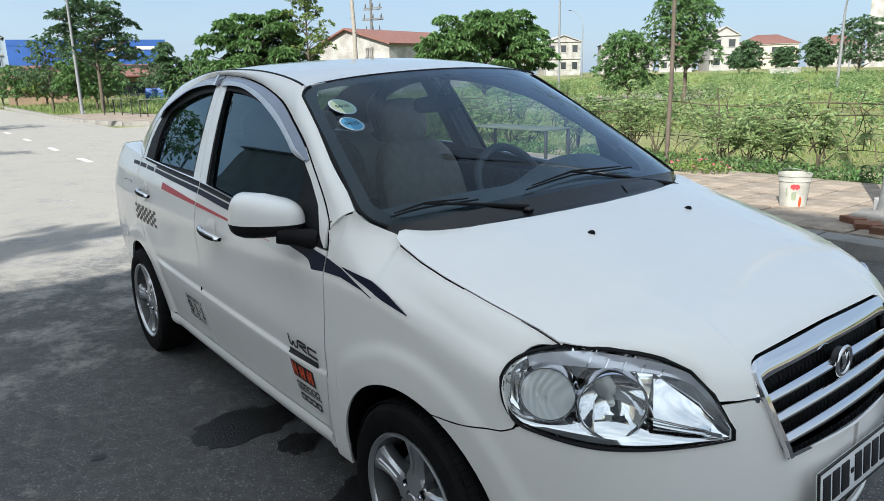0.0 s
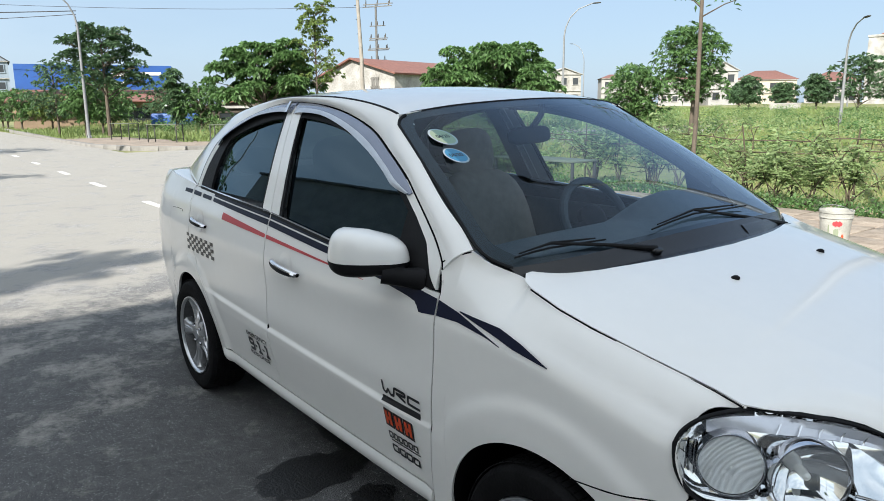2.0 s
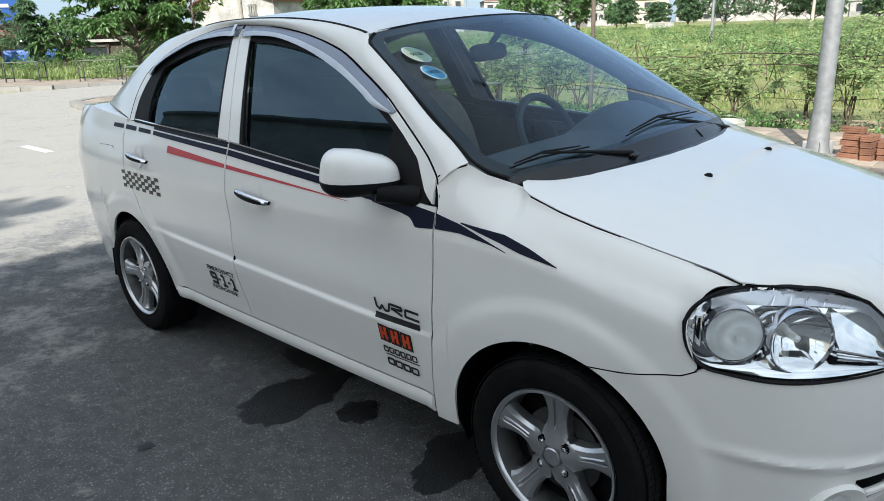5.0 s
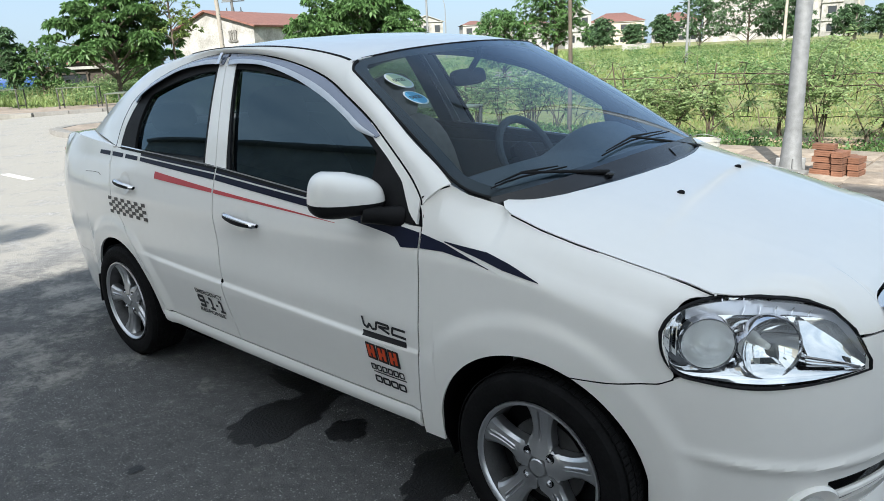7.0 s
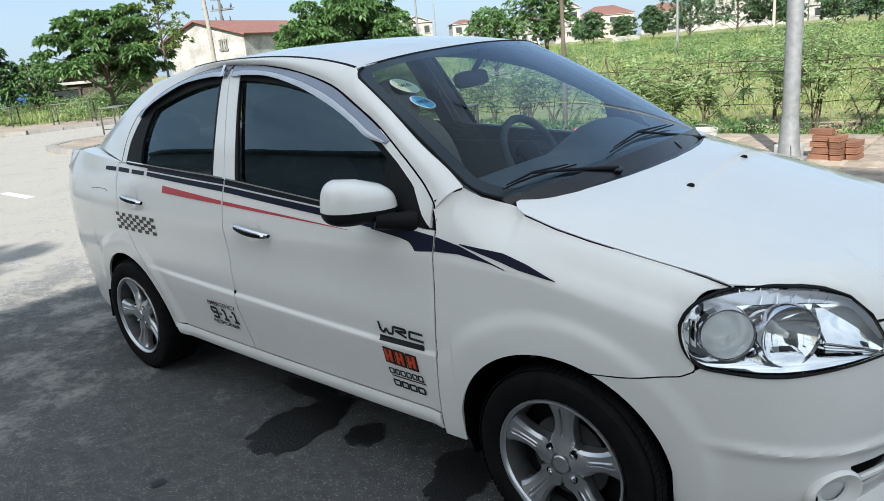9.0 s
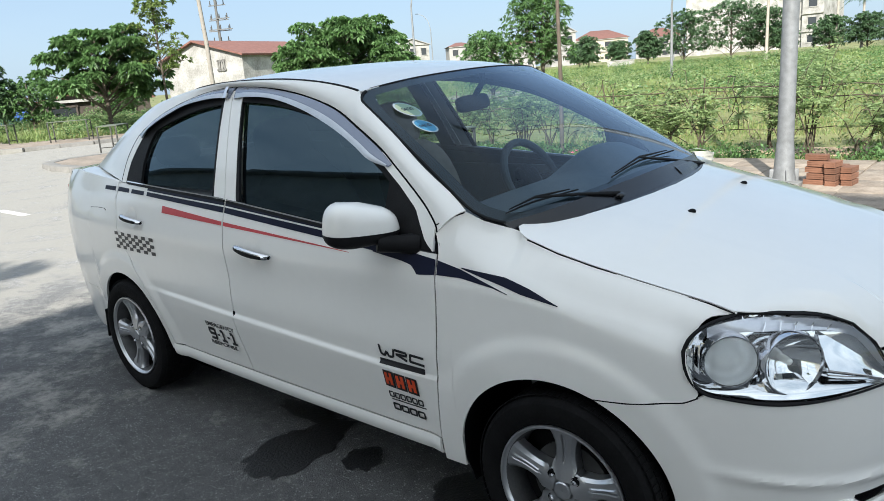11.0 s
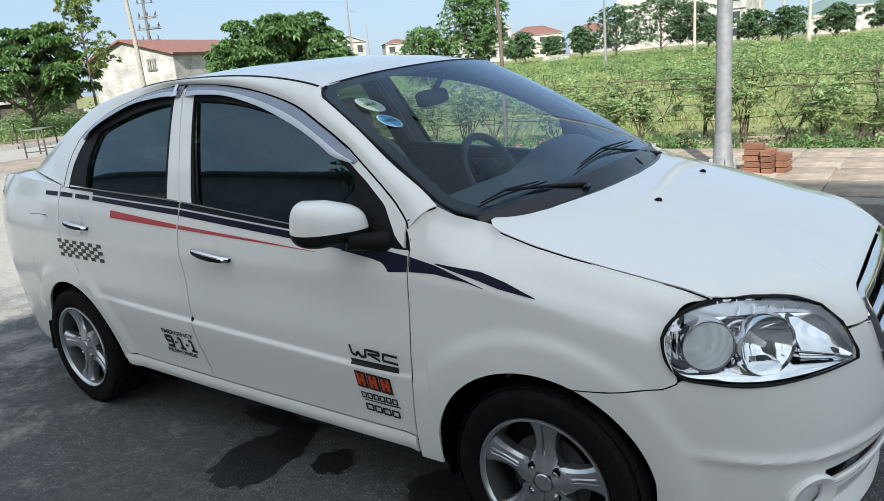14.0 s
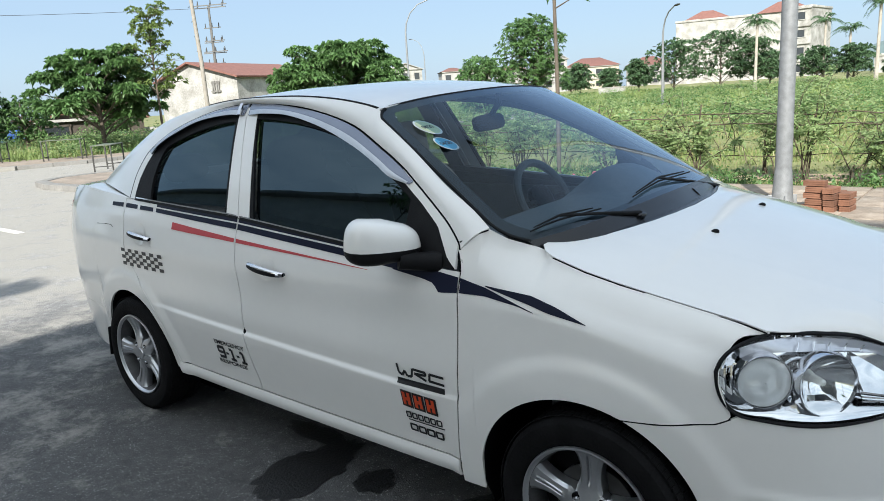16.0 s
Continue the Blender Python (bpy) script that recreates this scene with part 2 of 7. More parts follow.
# ---- the car's form: its plan, and how far the flanks draw in with height ----
PLAN = spline([(-2.235, 0), (-2.208, .42), (-2.103, .645), (-1.91, .735), (-1.6, .772), (-1.26, .79), (-.87, .807), (-.3, .815), (.5, .815), (.9, .807), (1.24, .79),
               (1.5, .768), (1.62, .742), (1.75, .675), (1.85, .585), (1.94, .455), (2.005, .3), (2.037, .15), (2.045, 0)])
_d = np.gradient(PLAN, axis=0)
NORM = np.stack([-_d[:, 1], _d[:, 0]], 1)
NORM /= np.linalg.norm(NORM, axis=1)[:, None]
ARC = np.r_[0, np.cumsum(np.linalg.norm(np.diff(PLAN, axis=0), axis=1))]
SIDE_Z = (.10, .16, .25, .37, .5, .62, .75, .855, .92, .975, 1.06, 1.184, 1.3, 1.4, 1.456, 1.5)
SIDE_IN = (.10, .075, .05, .03, .013, 0, 0, .003, .018, .031, .062, .113, .165, .215, .251, .30)
FRONT_Z = (.12, .2, .3, .45, .55, .62, .70, .76, .79, .80, .82, .832, .845)
FRONT_IN = (.12, .05, .02, 0, 0, .004, .012, .022, .034, .042, .068, .093, .115)
TOP_X = (-2.3, -1.95, -1.75, -1.6, .78, .9, 1.034, 1.35, 1.657, 1.8, 1.93, 2.1)
TOP_Z = (1.10, 1.115, 1.22, 2.0, 2.0, 1.1, 1.02, .925, .848, .81, .775, .76)
SEAM_X = (1.04, 1.1, 1.2, 1.3, 1.45, 1.6, 1.66)
SEAM_Y = (.69, .70, .702, .698, .682, .66, .65)
SEAM_Z = (1.017, .988, .958, .934, .90, .865, .845)


def smooth_in(z, zs, vs):
    a = np.interp(np.array((z - .02, z - .01, z, z + .01, z + .02)), zs, vs)
    return float(a.mean())


def shell(s, z):
    """A point of the body's skin, right flank: s along the plan from the tail's middle to the nose's."""
    x, y = np.interp(s, ARC, PLAN[:, 0]), np.interp(s, ARC, PLAN[:, 1])
    nx, ny = np.interp(s, ARC, NORM[:, 0]), np.interp(s, ARC, NORM[:, 1])
    k = smooth_in(z, SIDE_Z, SIDE_IN) * ny * ny
    if x > 0:
        k += smooth_in(z, FRONT_Z, FRONT_IN) * nx * nx
    if -1.05 < x < .95:                                 # crease low on the doors, hollow above it
        f = min(1.0, (x + 1.05) * 4, (.95 - x) * 3)
        q = (.560 - .03 * x + .009 - z) / .018
        st = max(0.0, min(1.0, q))
        k -= f * .0120 * st * st * (3 - 2 * st) * max(0.0, min(1.0, (z - .36) / .17))
        k += f * .0045 * math.exp(-((z - .745) / .075) ** 2)
    if -1.85 < x < 1.42 and z > .70:                    # shoulder line from the tail to the wing
        zl = np.interp(x, (-1.67, -.77, -.04, .48, .75, 1.1, 1.38), (.992, .956, .919, .894, .876, .841, .807))
        k -= .0032 * math.exp(-abs(z - zl) / .028) * min(1.0, (x + 1.85) * 4, (1.42 - x) * 4)
    d = np.interp(x, TOP_X, TOP_Z) - z
    if d < .16:
        k += .075 * (1 - math.sqrt(max(0.0, 1 - (1 - max(d, 0) / .16) ** 2))) * ny * ny
    for cx, r in ((1.215, .342), (-1.26, .337)):       # soft flares round the wheel openings
        d = math.hypot(x - cx, z - .28) - r
        if d < .16:
            q = max(0.0, min(1.0, ((.135 if cx > 0 else .112) - d) / (.060 if cx > 0 else .038)))
            k -= .0105 * q * q * (3 - 2 * q) * min(1.0, max(0.0, (z - .14) * 10)) * ny * ny
    return np.array((x - nx * k, -(y - ny * k), z))


def s_of(x):
    return float(np.interp(x, PLAN[:, 0], ARC))


def s_at(x, z):
    """The place along the plan at which the skin at height z has that x."""
    a, b = s_of(0.5), ARC[-1]
    for _ in range(40):
        m = (a + b) / 2
        a, b = (m, b) if shell(m, z)[0] < x else (a, m)
    return (a + b) / 2


def side(x, z, out=0.0):
    p = shell(s_of(x), z)
    if out:
        q = shell(s_of(x), z + .01)
        t = (q - p) / np.linalg.norm(q - p)
        p = p + np.array((0, -t[2], t[1])) * out
    return p


ARCH_F, ARCH_R, ARCH_Z = (1.215, .342), (-1.26, .337), .28


def arch(x, which):
    c, r = which
    return ARCH_Z + math.sqrt(max(0.0, r * r - (x - c) ** 2))


def itp(x, xs, vs):
    return float(np.interp(x, xs, vs))


# ---- the car ----
car = thing("car", (0, 0, 0), "white four-door sedan with racing decals parked on the asphalt", "car")
GAP = .0024


def pair(name, bm, material, label="", parent=None, crisp=35):
    """A part of the right flank and its twin on the left."""
    other = flipped(bm)
    a = part(name, bm, material, parent or car, label, crisp)
    part(name, other, material, parent or car, label, crisp)
    return a


def columns(xs, low, high, n, out=0.0, thick=.010, skip=None, where=side):
    bm = bmesh.new()
    return sheet(bm, lambda x, v: where(x, low(x) + (high(x) - low(x)) * v, out), xs, lin(0, 1, n), thick, skip=skip)


B_Z, B_X = (.30, .36, .474, .56, .73, .84, .945, 1.06), (-.25, -.252, -.27, -.274, -.274, -.286, -.289, -.29)
F_Z, F_X = (.25, .326, .509, .666, .774, .875, .941, .98, 1.03), (.787, .79, .808, .823, .83, .834, .836, .828, .80)
BELT_X, BELT_Z = (-1.3, -1.077, -.362, -.203, .305, .68, .80), (1.066, 1.060, 1.034, 1.023, .985, .955, .942)
R_Z, R_X = (.30, .45, .6, .7, .8, .9, 1.06), (-.866, -.925, -1.03, -1.13, -1.235, -1.25, -1.262)
FRAME = [(.826, 1.000), (.818, 1.019), (.775, 1.064), (.732, 1.098), (.67, 1.142), (.595, 1.193), (.53, 1.234), (.408, 1.296), (.253, 1.365), (.045, 1.417), (-.16, 1.447),
         (-.406, 1.461), (-.55, 1.457), (-.70, 1.436), (-.872, 1.396), (-1.016, 1.348), (-1.139, 1.280), (-1.19, 1.22), (-1.218, 1.15), (-1.226, 1.065)]
_f = spline(FRAME)[::-1]


def belt(x):
    return itp(x, BELT_X, BELT_Z)


def frame_z(x):
    return itp(x, _f[:, 0], _f[:, 1])


def door(xl, xr, name, label):
    bm = bmesh.new()

    def f(u, v):
        x = .0
        for _ in range(3):
            z = .318 + (belt(x) - .004 - .318) * v
            x = xl(z) + GAP + (xr(z) - xl(z) - 2 * GAP) * u
        return side(x, z)
    sheet(bm, f, lin(0, 1, 26), np.r_[lin(0, .28, 12), lin(.295, .42, 20), lin(.44, 1, 26)], .010)
    return pair(name, bm, PAINT, label)


door(lambda z: itp(z, B_Z, B_X), lambda z: itp(z, F_Z, F_X), "front_door", "white front door with decals")
door(lambda z: itp(z, R_Z, R_X), lambda z: itp(z, B_Z, B_X), "rear_door", "white rear door with decals")

# front wing: upright columns, that fan out round the head lamp
WING_LOW = along([(1.40, .6045), (1.46, .6125), (1.52, .624), (1.573, .635), (1.604, .654), (1.595, .684), (1.580, .7212), (1.573, .7663), (1.5825, .7993), (1.6085, .827), (1.6525, .841), (1.660, .8435)])


def wing_low(x):
    if x <= .8735:
        return .235
    return max(arch(x, ARCH_F), .5975 + (x - 1.345) * .13 if x > 1.33 else 0)


WT_X = (.80, .815, .86, .91, .965, 1.010, 1.045, 1.072, 1.082)
WT_Z = (1.012, 1.019, 1.042, 1.060, 1.036, 1.020, 1.008, .997, .993)
WT_Y = (.772, .766, .748, .730, .718, .694, .676, .668, .682)


def wing_top(x):
    return itp(x, WT_X + SEAM_X[1:], WT_Z + SEAM_Z[1:]) - .001


def wing(q, v):
    if q <= 1.40:
        lo, hi, x0 = (q, wing_low(q)), (q, wing_top(q)), q
    else:
        t = q - 1.40
        lo, x1 = WING_LOW(t), 1.40 + .26 * t
        hi = (x1, wing_top(x1))
    x, z = lo[0] + (hi[0] - lo[0]) * v, lo[1] + (hi[1] - lo[1]) * v
    if q < .87:
        x = itp(z, F_Z, F_X) + GAP + (x - .80) * (.07 + .80 - itp(z, F_Z, F_X)) / .07
    p = side(x, z) if x < 1.38 else shell(s_at(x, z), z)
    if 1.30 < x < 1.38:
        f = (x - 1.30) / .08
        p = p * (1 - f) + shell(s_at(x, z), z) * f
    # the top edge meets the bonnet's seam
    if x > .81:
        k = max(0.0, 1 - (wing_top(x) - z) / .13) ** 2 * min(1.0, (x - .81) / .04)
        ys = itp(x, WT_X + SEAM_X[1:], WT_Y + SEAM_Y[1:]) + .0016
        p[1] = p[1] * (1 - k) - ys * k
        # and swells beside it
        d = (wing_top(x) - z) / .07
        if d < 1:
            p[2] += .013 * math.sin(math.pi * max(d, 0)) * max(0.0, min(1.0, (x - 1.12) / .15, (1.655 - x) / .06))
    return p


qs = np.r_[lin(.80, .872, 4), lin(.8735, .90, 6), lin(.91, 1.04, 10), lin(1.05, 1.11, 11), lin(1.12, 1.395, 18), 1.40 + lin(.01, 1, 44)]
bm = sheet(bmesh.new(), wing, qs, lin(0, 1, 34), .008)
pair("front_wing", bm, PAINT, "white front wing with a navy flash decal")

# dark backing behind the door joints, added as the shade inside them
for zs_, xs_ in ((B_Z, B_X), (F_Z, F_X), (R_Z, R_X)):
    bm = sheet(bmesh.new(), lambda u, z: side(itp(z, zs_, xs_) + .014 * (u - .5), z, -.0035), lin(0, 1, 3), lin(.32, 1.0 if xs_ is F_X else 1.02, 24), .002)
    pair("joint_seal", bm, DARK)

# black tubes as painted shade in the wing-bonnet seam and round the doors' upper frames
bm = tube(bmesh.new(), [(x, -itp(x, SEAM_X, SEAM_Y), itp(x, SEAM_X, SEAM_Z) - .0030) for x in lin(1.10, 1.655, 40)], .0026, 6)
pair("seam_seal", bm, DARK, "black seam beside the bonnet")
bm = tube(bmesh.new(), [side(x, z, -.0005) for x, z in spline(FRAME, 5)], .0034, 6)
pair("frame_seal", bm, DARK, "black joint round the door frames")
bm = tube(bmesh.new(), [np.array((x, -itp(x, WT_X, WT_Y) - .001, itp(x, WT_X, WT_Z) - .001)) for x in lin(.822, .906, 8)], .0022, 6)
pair("seam_seal", bm, DARK, "thin joint at the pillar's foot")

# sill under the doors
bm = bmesh.new()


def sill(x, v):
    z = .313 - .075 * v
    k = math.sin(math.pi * min(1, v * 1.15)) * .008
    p = side(x, z)
    p[1] -= k + .002
    if v > .8:
        p[1] += (v - .8) * .25
    return p


sheet(bm, sill, lin(-.885, .782, 40), lin(0, 1, 9), .01, flip=True)
pair("sill", bm, PAINT)

# rear quarter
xs = np.r_[lin(-2.06, -1.6, 14), lin(-1.592, -1.58, 3), lin(-1.56, -1.28, 20), lin(-1.2655, -1.2385, 10), lin(-1.225, -.935, 22), lin(-.93, -.875, 6)]


def quarter_low(x):
    if x < -1.594:
        return .47
    return max(arch(x, ARCH_R), .27)


def quarter_top(x):
    return itp(x, (-2.06, -1.82, -1.2655, -1.2535, -1.2385, -1.1335, -1.0335, -.9285, -.8695), (1.085, 1.10, 1.066, .9, .8, .7, .6, .45, .30))


bm = columns(xs, quarter_low, lambda x: max(quarter_low(x) + .004, quarter_top(x)), 26)
pair("rear_quarter", bm, PAINT, "white rear quarter panel")

# dark wells behind the wheel openings
for which in (ARCH_F, ARCH_R):
    bm = bmesh.new()

    def liner(a, v):
        x, z = which[0] + (which[1] + .006) * math.cos(a), ARCH_Z + (which[1] + .006) * math.sin(a)
        y = side(x, max(z, .2))[1] + .016
        return (x, y + (-.46 - y) * v, z)
    sheet(bm, liner, lin(radians(-18), radians(198), 36), lin(0, 1, 3), .004)
    sheet(bm, lambda r, a: (which[0] + r * math.cos(a), -.46, ARCH_Z + r * math.sin(a)), lin(.02, which[1] + .006, 3), lin(0, 2 * math.pi, 31))
    pair("wheel_well", bm, DARK)

# front bumper: columns along the plan from the wheel opening to the nose's middle
LAMP_LOW = [(1.571, .765), (1.578, .723), (1.5935, .689), (1.6215, .663), (1.669, .653), (1.740, .642), (1.803, .6375), (1.881, .638), (1.9525, .644)]
LAMP_TOP = [(1.571, .767), (1.581, .797), (1.607, .8235), (1.652, .8385), (1.712, .8375), (1.757, .832), (1.802, .823), (1.845, .8085), (1.880, .788), (1.912, .7535), (1.935, .710), (1.9525, .661)]
low_s = [(s_at(x, z), z) for x, z in spline(LAMP_LOW, 5)]
top_s = [(s_at(x, z), z) for x, z in spline(LAMP_TOP, 5)]
S_L, S_R = low_s[0][0], low_s[-1][0]
S_G = s_at(1.969, .72)                # the grille's edge
S_N = ARC[-1]
S_A = s_of(1.34)
bs = np.unique(np.r_[lin(S_A, s_of(1.64), 18), lin(s_of(1.65), S_R - .002, 26), S_R + .002,
                     lin(S_R + .004, S_G + .004, 5), lin(S_G + .006, S_G + .078, 11), lin(S_G + .084, S_N, 12)])
bs = bs[bs <= S_N]


def bumper_top(s):
    x = shell(s, .62)[0]
    if s <= s_at(1.611, .66):
        return itp(x, (1.34, 1.43, 1.573, 1.625), (.597, .6055, .6325, .66)) - .001
    if s < S_R + .001:
        return itp(s, [q[0] for q in low_s], [q[1] for q in low_s]) - .003
    return itp(s, (S_R + .001, S_R + .004, S_G + .006, S_G + .016, S_G + .076, S_N), (.646, .722, .722, .712, .580, .57))


ROWS_Z = np.r_[lin(.165, .225, 4), lin(.225, .33, 5)[1:], lin(.33, .56, 22)[1:]]
S_F = s_at(1.90, .30)


S_B = s_of(1.64)


def arch_edge(z):
    return s_of(1.215 + math.sqrt(max(0.0, .342 ** 2 - (max(z, .345) - ARCH_Z) ** 2)))


def bumper(s0, j):
    s, z, nz = s0, .4, len(ROWS_Z)
    for _ in range(4):
        z = ROWS_Z[j] if j < nz else .56 + (bumper_top(s) - .56) * (j - nz + 1) / 5
        s = s0 if s0 > S_B else S_B - (S_B - s0) * (S_B - arch_edge(min(z, .598))) / (S_B - S_A)
    p = shell(s, z)
    x = np.interp(s, ARC, PLAN[:, 0])
    if x > 1.6:                                        # crease that sweeps down to the lamps below
        k = math.exp(-((z - itp(x, (1.6, 1.75, 1.9, 2.06), (.455, .425, .395, .38))) / .015) ** 2)
        k *= min(1.0, (x - 1.6) / .12)
        p[0] += .009 * k
        p[1] -= .006 * k
    return p


i_f = [i for i, s in enumerate(bs) if s > S_F]
bm = bmesh.new()
sheet(bm, bumper, bs, list(range(len(ROWS_Z) + 5)), .008, skip=lambda i, j: i in i_f and 4 <= j < 8)
other = flipped(bm)
me = bpy.data.meshes.new("tmp")
other.to_mesh(me)
bm.from_mesh(me)
bmesh.ops.remove_doubles(bm, verts=bm.verts, dist=.0005)
part("front_bumper", bm, PAINT, car, "white front bumper with fog lamp recesses")
bm = bmesh.new()
sheet(bm, lambda s, v: shell(s, .20 + .16 * v) - np.array((.05, -.012, 0)), lin(S_F - .09, S_N, 14), lin(0, 1, 4), .004)
pair("air_intake", bm, PLASTIC)
bm = bmesh.new()                                       # white bar across the intake


def bar(s, a):
    p = shell(s, .283 + .014 * math.sin(a))
    return p + np.array((.0 + .012 * math.cos(a) - .006, 0, 0))


sheet(bm, bar, lin(S_F + .045, S_N, 16), lin(0, 2 * math.pi, 11))
pair("intake_bar", bm, PAINT)
bm = bmesh.new()                                       # skirt below


def skirt(s, v):
    p = shell(s, .17)
    n = np.array((np.interp(s, ARC, NORM[:, 0]), -np.interp(s, ARC, NORM[:, 1]), 0))
    k = min(1.0, max(0.0, (s - s_of(1.565)) / .25))
    return p + n * (.012 * math.sin(v * math.pi * .5) + .018 * k * v) + np.array((0, 0, .035 - .075 * v))


sheet(bm, skirt, lin(s_of(1.558), S_N, 30), lin(0, 1, 7), .01, flip=True)
pair("bumper_lip", bm, PAINT)

# black tube as painted shade in the gap between wing and bumper
bm = tube(bmesh.new(), [shell(q, bumper_top(q) + .0012) + np.array((0, .0015, 0)) for q in lin(S_A + .004, s_at(1.604, .65), 24)], .0026, 6)
pair("seam_seal", bm, DARK, "black seam between wing and bumper")

# narrow corner of the bumper between head lamp and grille
bm = sheet(bmesh.new(), lambda z, v: shell(itp(z, [q[1] for q in top_s[::-1]], [q[0] for q in top_s[::-1]]) * (1 - v) + (S_R + .0045) * v, z), lin(.655, .724, 10), lin(.06, 1, 4), .006)
pair("bumper_corner", bm, PAINT)

# fog lamps
for sg in (-1, 1):
    fog = part("fog_lamp", lathe(bmesh.new(), [(.030, -.012), (.056, .0), (.066, .004), (.072, -.006), (.070, -.03), (.066, -.07)], 36, "x"), PAINT, car, "white fog lamp bezel")
    fog.matrix_local = pose(1.884, sg * .509, .270, 0, 6, sg * 35) @ Matrix.Diagonal((1, 1.15, .92, 1))
    g = part("fog_glass", lathe(bmesh.new(), [(.001, .0), (.02, -.002), (.046, -.012)], 28, "x"), LENS, fog, "clear fog lamp glass")
    g2 = part("fog_reflector", lathe(bmesh.new(), [(.001, -.045), (.02, -.04), (.04, -.02), (.046, -.013)], 28, "x"), CHROME, fog, "chrome reflector")

# bonnet
HOOD_Y = (0, .31, .335, .345, .352, .398, .440, .449, .4525, .4593, .472, .492, .515, .536, .579, .618, .65)
HOOD_XF = (1.930, 1.930, 1.934, 1.948, 1.967, 1.948, 1.926, 1.917, 1.909, 1.895, 1.871, 1.835, 1.808, 1.781, 1.734, 1.695, 1.66)
HOOD_ZF = (.808, .803, .796, .765, .728, .728, .732, .746, .760, .7745, .7945, .8175, .8265, .8325, .8375, .8405, .847)


def hood(u, v):
    au = abs(u)
    xr = itp(au * .69, (0, .16, .28, .375, .477, .549, .614, .65, .675, .69), (1.240, 1.232, 1.213, 1.186, 1.153, 1.117, 1.078, 1.054, 1.052, 1.072))
    yf = au * .65
    xf = itp(yf, HOOD_Y, HOOD_XF)
    x = xr + (xf - xr) * v
    ys = itp(x, SEAM_X, SEAM_Y)
    y = u * (ys - .0016)
    if x > 1.66:
        y = u * .65
    zc = itp(x, (1.0, 1.235, 1.388, 1.6, 1.8, 1.94), (1.055, 1.023, .991, .939, .883, .836))
    zs = itp(x, SEAM_X + (1.735, 1.81, 1.87, 1.95), SEAM_Z + (.840, .829, .812, .79))
    zt = zs - .0015 + (zc - zs) * (1 - au ** 2.5)
    zf = itp(yf, HOOD_Y, HOOD_ZF)
    q = min(1.0, (xf - x) / (.13 * (1 - au ** 6) + .001))
    z = zf + (zt - zf) * math.sqrt(max(0.0, 1 - (1 - q) ** 2)) if q < 1 else zt
    # soft character lines that run to the grille
    k = math.exp(-((abs(y) - itp(x, (1.1, 1.9), (.47, .33))) / .03) ** 2)
    return (x, y, z + .0012 * k * (1 - au ** 8) * min(1, (xf - x) * 8))


us = np.array(sorted({round(a * b / .65, 4) for a in (-1, 1) for b in np.r_[lin(0, .30, 12), lin(.31, .359, 12), lin(.37, .43, 3), lin(.44, .472, 9), lin(.482, .65, 10)]}))
bm = sheet(bmesh.new(), hood, us, np.r_[lin(0, .04, 4), lin(.07, .75, 21), lin(.775, 1, 16)], .003, flip=False)
part("bonnet", bm, PAINT, car, "white bonnet with dusty smears")

# roof
RAIL = [(.905, .729, 1.063), (.84, .711, 1.106), (.77, .700, 1.147), (.70, .685, 1.188), (.62, .664, 1.239), (.54, .643, 1.289), (.45, .620, 1.344), (.375, .600, 1.389), (.335, .578, 1.421), (.1, .566, 1.462),
        (-.2, .562, 1.483), (-.6, .556, 1.480), (-1.0, .550, 1.432), (-1.2, .548, 1.385), (-1.45, .552, 1.288), (-1.65, .560, 1.190), (-1.82, .568, 1.100)]
_r = spline(RAIL)[::-1]
_r = _r[np.argsort(_r[:, 0])]


def rail(x):
    return itp(x, _r[:, 0], _r[:, 1]), itp(x, _r[:, 0], _r[:, 2])


def roof(v, u):
    x0, x1 = -1.17 - .03 * (1 - u * u), .345 + .115 * (1 - u * u)
    x = x0 + (x1 - x0) * v
    y, z = rail(min(x, .335))
    zc = itp(x, (-1.2, -.8, -.4, -.1, .2, .46), (1.418, 1.486, 1.516, 1.513, 1.49, 1.456))
    y -= .006
    return (x, u * y, z + (zc - z) * (1 - abs(u) ** 2.4) - .007 * max(0, (v - .92) / .08) ** 2)


bm = sheet(bmesh.new(), roof, np.r_[lin(0, .9, 26), lin(.92, 1, 6)], lin(-1, 1, 25), .004)
part("roof", bm, PAINT, car, "white roof panel")

# frames of the cabin: front pillar, rail and rear pillar in one band
fr, ra = along(FRAME), along(RAIL)


def band(t, v):
    a = fr(t)
    a = side(a[0], a[1])
    b = ra(t) * np.array((1, -1, 1))
    b = b - np.array((0, -.003, 0))
    p = a + (b - a) * v
    n = np.array((0.1, -.75, .66))
    return p + n * .013 * math.sin(math.pi * v)


bm = sheet(bmesh.new(), band, lin(0, 1, 70), lin(0, 1, 9), .02, flip=True)
pair("cabin_frame", bm, PAINT, "white window pillars and roof rail")
bm = tube(bmesh.new(), [ra(t) * np.array((1, -1, 1)) + np.array((0, .002, -.002)) for t in lin(.235, .60, 40)], .005, 6)
pair("roof_ditch", bm, PLASTIC, "black rubber roof strip")

bm = sheet(bmesh.new(), lambda t, v: (1 - v) * side(-1.235 - .585 * t, quarter_top(min(-1.2655, -1.235 - .585 * t)) - .004) + v * (np.array(side(-1.235, 1.065)) * (1 - t) + t * np.array((-1.82, -.568, 1.100))) + np.array((0, 0, .006 * math.sin(math.pi * v) - .003)),
           lin(0, 1, 20), lin(-.03, 1.03, 6), .01, flip=True)
pair("pillar_foot", bm, PAINT)

